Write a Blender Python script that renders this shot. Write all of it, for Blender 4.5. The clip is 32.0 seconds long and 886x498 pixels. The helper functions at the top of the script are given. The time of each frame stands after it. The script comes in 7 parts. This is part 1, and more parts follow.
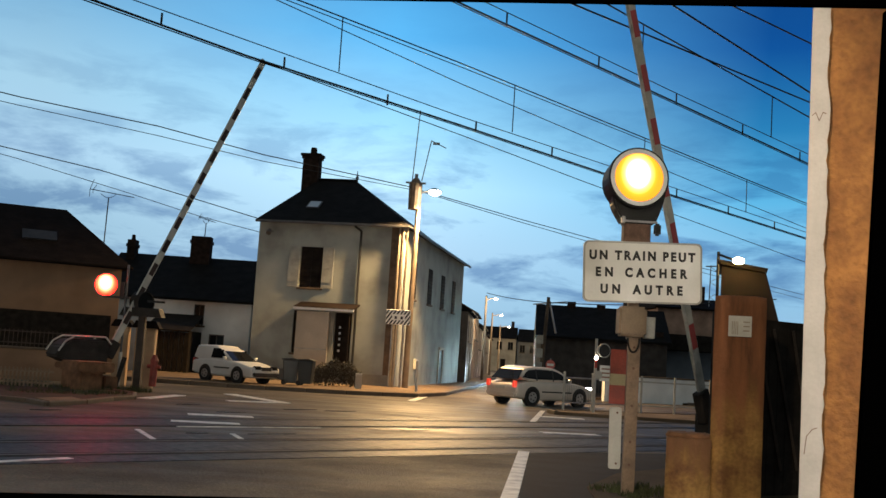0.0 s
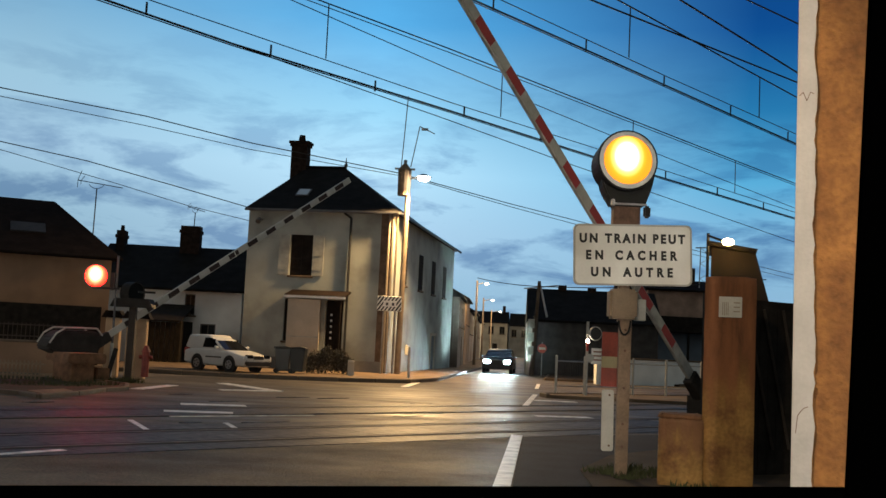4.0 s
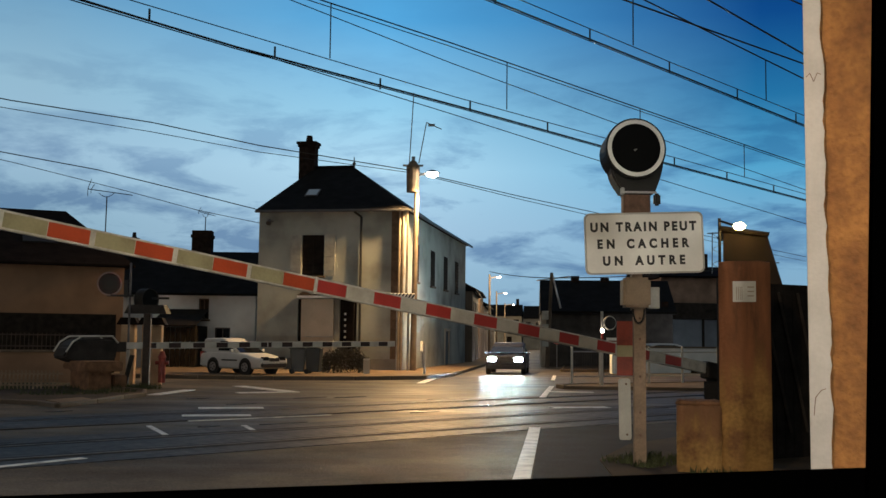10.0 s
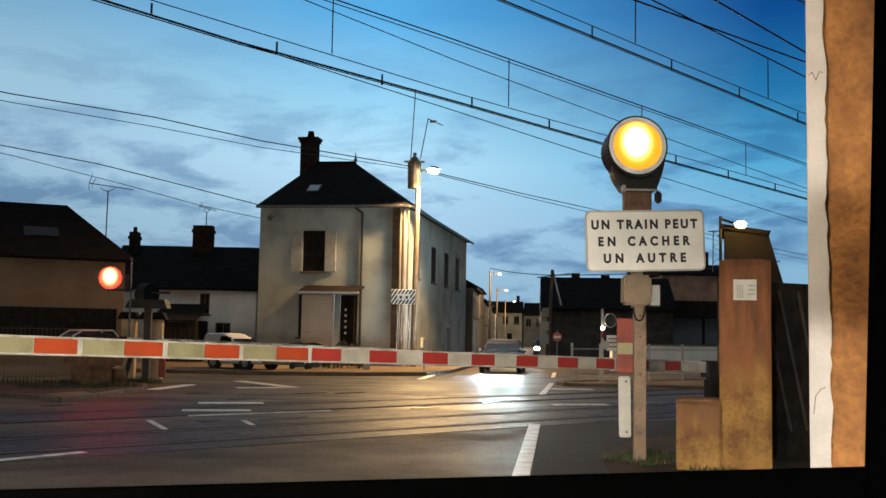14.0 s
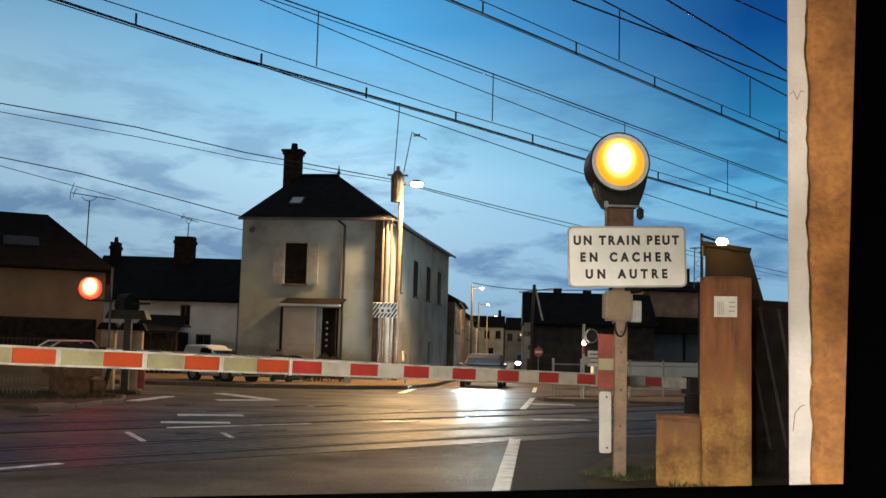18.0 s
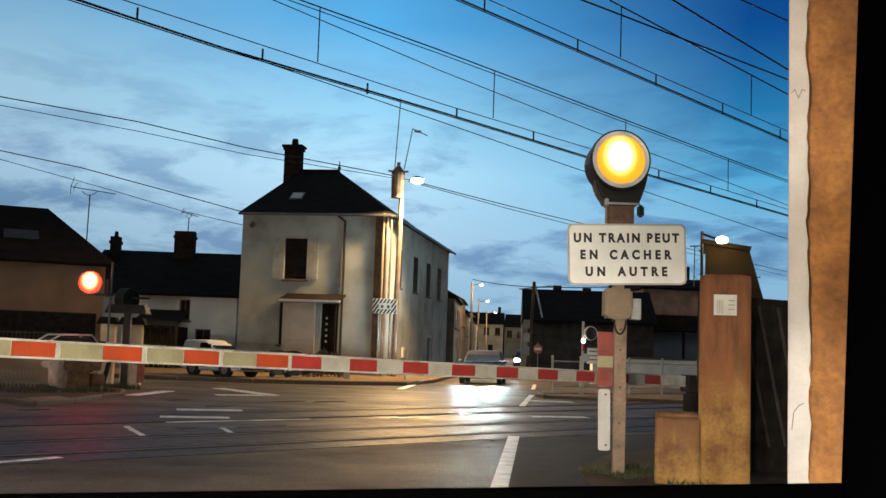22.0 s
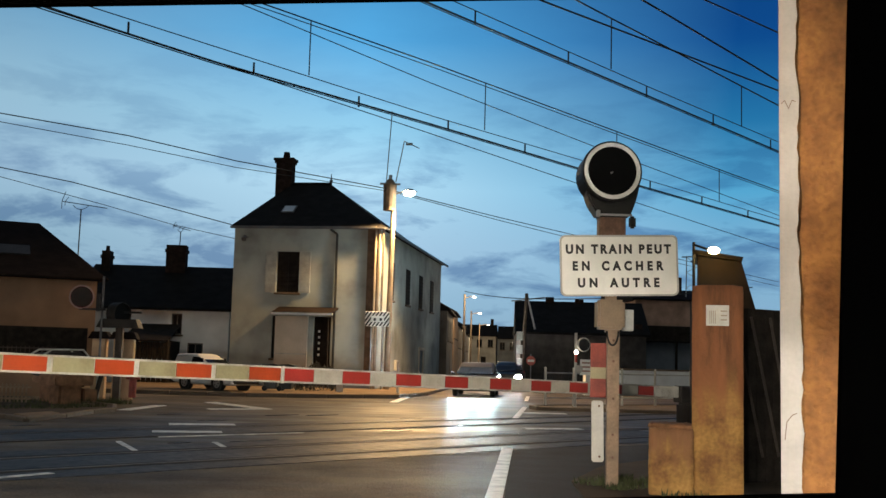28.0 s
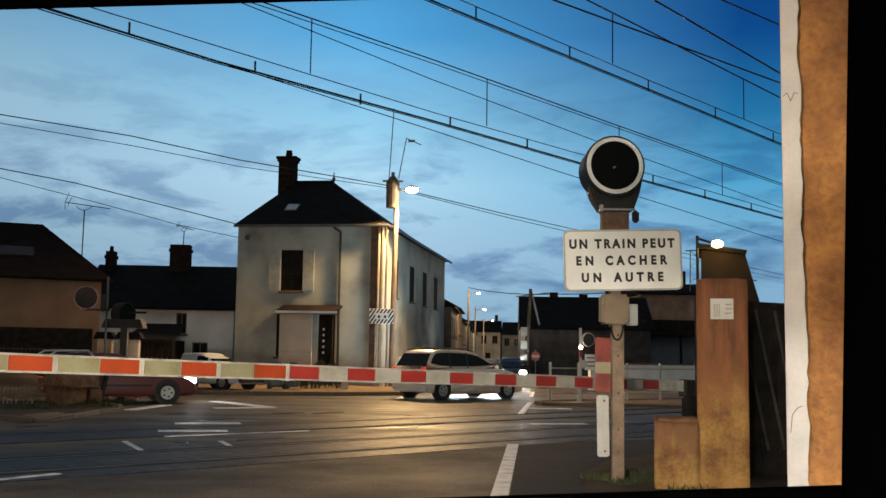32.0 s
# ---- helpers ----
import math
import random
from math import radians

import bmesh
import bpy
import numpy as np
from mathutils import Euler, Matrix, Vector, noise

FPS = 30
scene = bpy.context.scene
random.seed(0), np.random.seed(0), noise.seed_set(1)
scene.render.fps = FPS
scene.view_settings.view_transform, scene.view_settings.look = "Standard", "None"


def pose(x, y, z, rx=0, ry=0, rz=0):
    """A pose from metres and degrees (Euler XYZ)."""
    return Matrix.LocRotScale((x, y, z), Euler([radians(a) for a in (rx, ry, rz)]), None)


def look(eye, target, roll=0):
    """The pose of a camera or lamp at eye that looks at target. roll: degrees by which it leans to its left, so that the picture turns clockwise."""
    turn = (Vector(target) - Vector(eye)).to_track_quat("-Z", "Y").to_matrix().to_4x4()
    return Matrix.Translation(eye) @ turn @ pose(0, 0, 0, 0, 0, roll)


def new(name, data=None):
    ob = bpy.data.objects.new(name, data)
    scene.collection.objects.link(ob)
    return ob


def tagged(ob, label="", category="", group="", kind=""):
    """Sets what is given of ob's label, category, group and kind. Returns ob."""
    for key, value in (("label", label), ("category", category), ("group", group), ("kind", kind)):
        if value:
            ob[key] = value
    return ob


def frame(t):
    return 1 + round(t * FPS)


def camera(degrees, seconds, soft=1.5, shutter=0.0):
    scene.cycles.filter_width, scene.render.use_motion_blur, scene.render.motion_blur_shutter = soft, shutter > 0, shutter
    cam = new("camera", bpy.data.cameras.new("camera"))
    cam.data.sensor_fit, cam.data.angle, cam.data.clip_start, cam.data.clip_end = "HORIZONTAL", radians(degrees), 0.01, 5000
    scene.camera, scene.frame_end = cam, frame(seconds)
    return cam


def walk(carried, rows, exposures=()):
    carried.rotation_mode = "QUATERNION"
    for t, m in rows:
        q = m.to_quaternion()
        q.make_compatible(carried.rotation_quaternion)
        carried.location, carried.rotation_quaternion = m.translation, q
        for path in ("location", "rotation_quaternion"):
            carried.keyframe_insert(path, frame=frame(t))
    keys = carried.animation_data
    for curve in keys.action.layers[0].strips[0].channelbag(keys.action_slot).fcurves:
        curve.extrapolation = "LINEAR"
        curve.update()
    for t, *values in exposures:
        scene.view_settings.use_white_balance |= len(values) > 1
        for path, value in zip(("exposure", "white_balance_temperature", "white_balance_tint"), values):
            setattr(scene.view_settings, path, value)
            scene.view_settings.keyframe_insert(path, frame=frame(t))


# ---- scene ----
LENS = 45.0
EYE = (0.0, 0.0, 1.5)
cam = camera(LENS, 32.0, soft=1.5)
# seconds, yaw, pitch, roll: the camera stands in one place and wavers
PATH = [
    (0, 0.00, 5.85, -3.66),
    (0.5, -0.09, 5.84, -3.73),
    (1, -0.22, 6.11, -4.14),
    (1.2, 0.02, 5.83, -4.01),
    (1.5, 0.46, 5.31, -3.78),
    (2, 0.10, 4.03, -2.54),
    (2.5, -0.45, 4.33, -2.31),
    (3, -0.49, 4.70, -2.51),
    (3.5, -0.44, 5.11, -2.88),
    (5.5, -0.27, 5.08, -1.60),
    (6, -0.21, 5.44, -1.60),
    (6.5, -0.19, 5.34, -1.64),
    (7, -0.02, 5.26, -1.65),
    (7.5, 0.07, 4.97, -1.35),
    (8, -0.07, 4.65, -1.07),
    (8.5, -0.16, 4.58, -1.02),
    (9, -0.15, 4.68, -0.93),
    (9.5, -0.18, 4.73, -0.93),
    (10, 0.35, 4.83, -0.62),
    (10.5, 0.28, 4.47, -0.35),
    (11, 0.21, 4.42, -0.31),
    (11.5, 0.19, 4.39, -0.72),
    (11.8, 0.19, 4.39, -0.72),
    (11.9, 0.07, 5.46, -1.78),
    (12, -0.04, 6.33, -2.66),
    (12.1, 0.03, 5.49, -2.07),
    (12.3, 0.07, 5.01, -1.74),
    (12.5, 0.15, 4.12, -1.12),
    (13, 0.07, 3.83, -0.96),
    (13.5, 0.33, 4.48, -1.10),
    (15.5, 0.24, 4.84, -0.61),
    (16, 0.04, 5.48, -0.96),
    (16.5, -0.03, 5.80, -1.25),
    (17, -0.43, 5.72, -1.12),
    (17.5, -0.59, 5.52, -1.43),
    (18, -0.63, 5.40, -1.53),
    (18.5, -0.83, 5.26, -1.66),
    (19, -0.46, 5.48, -1.87),
    (19.5, -0.42, 5.18, -1.78),
    (20, -0.58, 5.35, -1.66),
    (20.5, -0.57, 5.36, -1.67),
    (21, -0.77, 5.34, -1.73),
    (21.5, -0.68, 5.72, -2.21),
    (22, -0.66, 5.21, -1.90),
    (22.5, -0.62, 5.10, -1.42),
    (23, -0.56, 5.23, -1.34),
    (23.5, -0.51, 5.22, -1.34),
    (24, -0.60, 5.11, -1.50),
    (24.5, -0.85, 5.26, -1.38),
    (25, -0.72, 5.35, -1.25),
    (25.5, -0.94, 5.77, -1.48),
    (27.5, -1.01, 5.84, -1.65),
    (28, -1.04, 5.88, -1.51),
    (28.5, -0.97, 5.85, -1.51),
    (29, -1.10, 5.81, -1.66),
    (29.5, -0.81, 5.88, -1.83),
    (30, -0.83, 5.88, -1.70),
    (30.5, -1.03, 5.71, -1.54),
    (31, -1.09, 5.53, -1.37),
    (31.5, -1.20, 5.60, -1.49),
    (32, -0.79, 5.69, -0.87),
]
walk(cam, [(t, pose(*EYE, 90 + pitch, roll, yaw)) for t, yaw, pitch, roll in PATH],
     exposures=[(0, 0.44), (1, 0.42), (2, 0.22), (3, 0.25), (6, 0.24), (8, 0.26), (10, 0.05), (11, 0.05), (12, 0.35), (13, 0.28), (16, 0.13), (18, 0.18), (21, 0.26), (25, 0.12), (28, 0.10), (32, 0.08)])

# ---------------------------------------------------------------- world and lamps
world = bpy.data.worlds.new("dusk_sky")
scene.world = world
world.use_nodes = True
wt = world.node_tree
wt.nodes.clear()


def wnode(kind, **values):
    n = wt.nodes.new(kind)
    for k, v in values.items():
        n.inputs[k].default_value = v
    return n


def ramp(tree, stops, mode="LINEAR"):
    n = tree.nodes.new("ShaderNodeValToRGB")
    n.color_ramp.interpolation = mode
    e = n.color_ramp.elements
    while len(e) > 1:
        e.remove(e[0])
    for i, (p, c) in enumerate(stops):
        el = e[0] if i == 0 else e.new(p)
        el.position = p
        el.color = (*c, 1) if len(c) == 3 else c
    return n


def build_sky():
    link = wt.links.new
    out = wt.nodes.new("ShaderNodeOutputWorld")
    back = wt.nodes.new("ShaderNodeBackground")
    co = wt.nodes.new("ShaderNodeTexCoord")
    sep = wt.nodes.new("ShaderNodeSeparateXYZ")
    link(co.outputs["Generated"], sep.inputs[0])
    # three height ramps: the pale west on the left, the middle, the deep north on the right
    ramps = [
        ramp(wt, [(0.0, (0.27, 0.38, 0.50)), (0.10, (0.25, 0.41, 0.53)), (0.16, (0.315, 0.49, 0.64)), (0.22, (0.285, 0.48, 0.62)),
                  (0.29, (0.16, 0.35, 0.53)), (0.42, (0.05, 0.20, 0.40)), (1.0, (0.02, 0.07, 0.20))]),
        ramp(wt, [(0.0, (0.25, 0.38, 0.50)), (0.05, (0.29, 0.47, 0.62)), (0.10, (0.37, 0.56, 0.73)), (0.157, (0.44, 0.70, 0.87)),
                  (0.21, (0.29, 0.60, 0.82)), (0.29, (0.09, 0.39, 0.73)), (0.42, (0.02, 0.16, 0.40)), (1.0, (0.02, 0.07, 0.20))]),
        ramp(wt, [(0.0, (0.24, 0.38, 0.52)), (0.10, (0.20, 0.42, 0.61)), (0.157, (0.085, 0.36, 0.60)), (0.22, (0.017, 0.165, 0.37)),
                  (0.29, (0.004, 0.065, 0.25)), (0.42, (0.004, 0.04, 0.16)), (1.0, (0.006, 0.03, 0.12))])]
    for r in ramps:
        link(sep.outputs["Z"], r.inputs[0])
    last = ramps[0].outputs["Color"]
    for r, x0, x1 in ((ramps[1], -0.36, -0.06), (ramps[2], -0.06, 0.27)):
        side = wt.nodes.new("ShaderNodeMapRange")
        side.inputs["From Min"].default_value, side.inputs["From Max"].default_value = x0, x1
        link(sep.outputs["X"], side.inputs["Value"])
        mix = wt.nodes.new("ShaderNodeMix")
        mix.data_type = "RGBA"
        link(side.outputs["Result"], mix.inputs["Factor"])
        link(last, mix.inputs[6])
        link(r.outputs["Color"], mix.inputs[7])
        last = mix.outputs[2]
    # clouds: long flat banks low down
    stretch = wt.nodes.new("ShaderNodeMapping")
    stretch.inputs["Scale"].default_value = (7.0, 7.0, 24.0)
    stretch.inputs["Location"].default_value = (0.7, 0.3, 0.35)
    link(co.outputs["Generated"], stretch.inputs[0])
    cloud = wnode("ShaderNodeTexNoise", Scale=1.3, Detail=8.0, Roughness=0.6, Distortion=0.3)
    link(stretch.outputs[0], cloud.inputs["Vector"])
    bank = ramp(wt, [(0.46, (0, 0, 0)), (0.60, (1, 1, 1))])
    link(cloud.outputs[0], bank.inputs[0])
    low = wt.nodes.new("ShaderNodeMapRange")
    low.inputs["From Min"].default_value = 0.27
    low.inputs["From Max"].default_value = 0.12
    low.inputs["To Min"].default_value = 0.08
    low.inputs["To Max"].default_value = 0.95
    link(sep.outputs["Z"], low.inputs["Value"])
    amount = wt.nodes.new("ShaderNodeMath")
    amount.operation = "MULTIPLY"
    link(bank.outputs["Color"], amount.inputs[0])
    link(low.outputs["Result"], amount.inputs[1])
    clouded = wt.nodes.new("ShaderNodeMix")
    clouded.data_type, clouded.blend_type = "RGBA", "MULTIPLY"
    link(amount.outputs[0], clouded.inputs["Factor"])
    link(last, clouded.inputs[6])
    clouded.inputs[7].default_value = (0.46, 0.53, 0.66, 1)
    # overhead and behind the viewer, out of view, an added even grey fills in
    fill_mask = wt.nodes.new("ShaderNodeMapRange")
    fill_mask.inputs["From Min"].default_value, fill_mask.inputs["From Max"].default_value = 0.80, 0.35
    link(sep.outputs["Y"], fill_mask.inputs["Value"])
    filled = wt.nodes.new("ShaderNodeMix")
    filled.data_type = "RGBA"
    link(fill_mask.outputs["Result"], filled.inputs["Factor"])
    link(clouded.outputs[2], filled.inputs[6])
    filled.inputs[7].default_value = (*SKY_FILL, 1)
    # dusk: the sky behind the viewer is darker than the west ahead
    east = wt.nodes.new("ShaderNodeMapRange")
    east.inputs["From Min"].default_value = -0.4
    east.inputs["From Max"].default_value = 0.7
    east.inputs["To Min"].default_value = SKY_BACK
    east.inputs["To Max"].default_value = SKY_FRONT
    link(sep.outputs["Y"], east.inputs["Value"])
    link(filled.outputs[2], back.inputs["Color"])
    link(east.outputs["Result"], back.inputs["Strength"])
    link(back.outputs[0], out.inputs[0])


SKY_FRONT, SKY_BACK = 1.0, 1.0
SKY_FILL = (0.122, 0.138, 0.136)
build_sky()

SODIUM = (1.0, 0.55, 0.18)
WARM = (1.0, 0.74, 0.42)
FILL = (1.0, 0.78, 0.52)
CORNER = (1.0, 0.61, 0.25)


def lamp(name, where, watts, colour, radius=0.12, aim=None, cone=150, blend=0.6):
    data = bpy.data.lights.new(name, "SPOT" if aim else "POINT")
    data.energy, data.color, data.shadow_soft_size = watts, colour, radius
    if aim:
        data.spot_size, data.spot_blend = radians(cone), blend
    ob = new(name, data)
    ob.matrix_world = look(where, aim) if aim else pose(*where)
    return ob


# street lamp on the pole at the house corner, the lamp on the shed roof, the street's lamps
lamp("corner_lamp_light", (-0.83, 46.65, 8.30), 7700, CORNER, 0.25, aim=(-0.7, 43.0, 0.0), cone=165, blend=0.35)
lamp("shed_lamp_light", (5.95, 21.3, 3.98), 0.7, SODIUM, 0.1)
# added warm fill out of view above the camera, for foreground, sign and pier
lamp("near_fill_light", (-0.8, 3.2, 5.4), 900, FILL, 0.15, aim=(0.2, 9.2, -0.4), cone=86)
# added sodium fill out of view to the west, no lamp is seen there
lamp("west_fill_light", (-17.0, 25.6, 5.6), 120, SODIUM, 0.15)
# the fourth light stands before the far houses without a lantern of its own
for sx, sy, sw in ((3.7, 77.4, 650), (5.8, 106.3, 800), (9.2, 145, 2600), (17.5, 159, 3000)):
    lamp("street_lamp_light", (sx, sy, 5.8), sw, WARM, 0.15)

# ---------------------------------------------------------------- materials
MATS = {}


def mat(name, colour, rough=0.7, metal=0.0, vary=0.25, scale=3.0, bump=0.15, fine=40.0, glow=0.0, spec=0.5, stain=None, each=0.0):
    """A surface with stains at one scale and grain at another."""
    if name in MATS:
        return MATS[name]
    m = bpy.data.materials.new(name)
    MATS[name] = m
    m.use_nodes = True
    t = m.node_tree
    b = t.nodes["Principled BSDF"]
    b.inputs["Roughness"].default_value = rough
    b.inputs["Metallic"].default_value = metal
    b.inputs["Specular IOR Level"].default_value = spec
    link = t.links.new
    co = t.nodes.new("ShaderNodeTexCoord")
    n1 = t.nodes.new("ShaderNodeTexNoise")
    n1.inputs["Scale"].default_value = scale
    n1.inputs["Detail"].default_value = 6
    n2 = t.nodes.new("ShaderNodeTexNoise")
    n2.inputs["Scale"].default_value = fine
    n2.inputs["Detail"].default_value = 3
    link(co.outputs["Object"], n1.inputs["Vector"])
    link(co.outputs["Object"], n2.inputs["Vector"])
    dark = tuple(c * (1 - vary) for c in colour)
    light = tuple(min(1, c * (1 + vary)) for c in colour)
    if stain:
        dark = stain
    r = ramp(t, [(0.32, dark), (0.52, colour), (0.72, light)])
    link(n1.outputs[0], r.inputs[0])
    g = t.nodes.new("ShaderNodeMix")
    g.data_type, g.blend_type = "RGBA", "MULTIPLY"
    g.inputs["Factor"].default_value = min(1, vary * 1.6)
    gr = ramp(t, [(0.3, (0.62, 0.62, 0.62)), (0.65, (1, 1, 1))])
    link(n2.outputs[0], gr.inputs[0])
    link(r.outputs["Color"], g.inputs[6])
    link(gr.outputs["Color"], g.inputs[7])
    last = g.outputs[2]
    if each:
        oi = t.nodes.new("ShaderNodeObjectInfo")
        hsv = t.nodes.new("ShaderNodeHueSaturation")
        mr = t.nodes.new("ShaderNodeMapRange")
        mr.inputs["To Min"].default_value, mr.inputs["To Max"].default_value = 1 - each, 1 + each
        link(oi.outputs["Random"], mr.inputs["Value"])
        link(mr.outputs["Result"], hsv.inputs["Value"])
        link(last, hsv.inputs["Color"])
        last = hsv.outputs["Color"]
    link(last, b.inputs["Base Color"])
    if bump:
        bn = t.nodes.new("ShaderNodeBump")
        bn.inputs["Strength"].default_value = bump
        bn.inputs["Distance"].default_value = 0.02
        link(n2.outputs[0], bn.inputs["Height"])
        link(bn.outputs[0], b.inputs["Normal"])
    if glow:
        b.inputs["Emission Color"].default_value = (*colour, 1)
        b.inputs["Emission Strength"].default_value = glow
    return m


def glass(name, colour, rough=0.04):
    m = bpy.data.materials.new(name)
    m.use_nodes = True
    b = m.node_tree.nodes["Principled BSDF"]
    b.inputs["Base Color"].default_value = (*colour, 1)
    b.inputs["Roughness"].default_value = rough
    b.inputs["Specular IOR Level"].default_value = 0.2
    return m


TRACK_TURN = 20.0


def asphalt(name, dark, mid, pale, damp, spec, relief, ruts):
    """Worn damp road: broad patches, streaks along the tracks, single stones and smoother wet films."""
    m = bpy.data.materials.new(name)
    m.use_nodes = True
    t = m.node_tree
    b = t.nodes["Principled BSDF"]
    b.inputs["Specular IOR Level"].default_value = spec
    link = t.links.new
    co = t.nodes.new("ShaderNodeTexCoord")
    st = t.nodes.new("ShaderNodeMapping")
    st.inputs["Rotation"].default_value = (0, 0, radians(-TRACK_TURN))
    st.inputs["Scale"].default_value = (0.35, 1.5, 1.0)
    link(co.outputs["Object"], st.inputs[0])

    def noise(scale, detail, where, rough=0.55):
        n = t.nodes.new("ShaderNodeTexNoise")
        n.inputs["Scale"].default_value, n.inputs["Detail"].default_value, n.inputs["Roughness"].default_value = scale, detail, rough
        link(where.outputs[0] if where is st else where.outputs["Object"], n.inputs["Vector"])
        return n

    def times(a, c, amount):
        g = t.nodes.new("ShaderNodeMix")
        g.data_type, g.blend_type = "RGBA", "MULTIPLY"
        g.inputs["Factor"].default_value = amount
        link(a, g.inputs[6])
        link(c, g.inputs[7])
        return g.outputs[2]

    big, grit, films, rut = noise(0.35, 6, co, 0.65), noise(28, 4, co), noise(0.9, 9, st), noise(1.6, 4, st)
    stones = t.nodes.new("ShaderNodeTexVoronoi")
    stones.inputs["Scale"].default_value = 34
    link(co.outputs["Object"], stones.inputs["Vector"])
    c = ramp(t, [(0.32, dark), (0.5, mid), (0.70, pale)])
    link(big.outputs[0], c.inputs[0])
    gr = ramp(t, [(0.35, (0.55, 0.55, 0.55)), (0.68, (1.1, 1.1, 1.1))])
    link(grit.outputs[0], gr.inputs[0])
    sp = ramp(t, [(0.0, (1.35, 1.3, 1.2)), (0.22, (1.0, 1.0, 1.0)), (0.55, (0.72, 0.72, 0.73))])
    link(stones.outputs["Distance"], sp.inputs[0])
    sm = ramp(t, [(0.40, (0.68, 0.69, 0.71)), (0.62, (1.05, 1.05, 1.05))])
    link(films.outputs[0], sm.inputs[0])
    colour = times(times(times(c.outputs["Color"], gr.outputs["Color"], 0.7), sp.outputs["Color"], 0.8), sm.outputs["Color"], 0.6)
    link(colour, b.inputs["Base Color"])
    # damp films are smoother than the dry stones
    r = ramp(t, [(0.38, (damp[0],) * 3), (0.62, (damp[1],) * 3)])
    link(films.outputs[0], r.inputs[0])
    # the road's western edge has dried
    xyz = t.nodes.new("ShaderNodeSeparateXYZ")
    link(co.outputs["Object"], xyz.inputs[0])
    dry = t.nodes.new("ShaderNodeMapRange")
    dry.inputs["From Min"].default_value, dry.inputs["From Max"].default_value = -3.6, -8.0
    dry.inputs["To Max"].default_value = 0.22
    link(xyz.outputs["X"], dry.inputs["Value"])
    rough = t.nodes.new("ShaderNodeMath")
    rough.operation = "ADD"
    link(r.outputs["Color"], rough.inputs[0])
    link(dry.outputs["Result"], rough.inputs[1])
    link(rough.outputs[0], b.inputs["Roughness"])
    bn = t.nodes.new("ShaderNodeBump")
    bn.inputs["Strength"].default_value, bn.inputs["Distance"].default_value = relief, 0.02
    link(grit.outputs[0], bn.inputs["Height"])
    # long shallow ruts break up the mirror light
    b2 = t.nodes.new("ShaderNodeBump")
    b2.inputs["Strength"].default_value, b2.inputs["Distance"].default_value = ruts, 0.06
    link(rut.outputs[0], b2.inputs["Height"])
    link(bn.outputs[0], b2.inputs["Normal"])
    link(b2.outputs[0], b.inputs["Normal"])
    return m


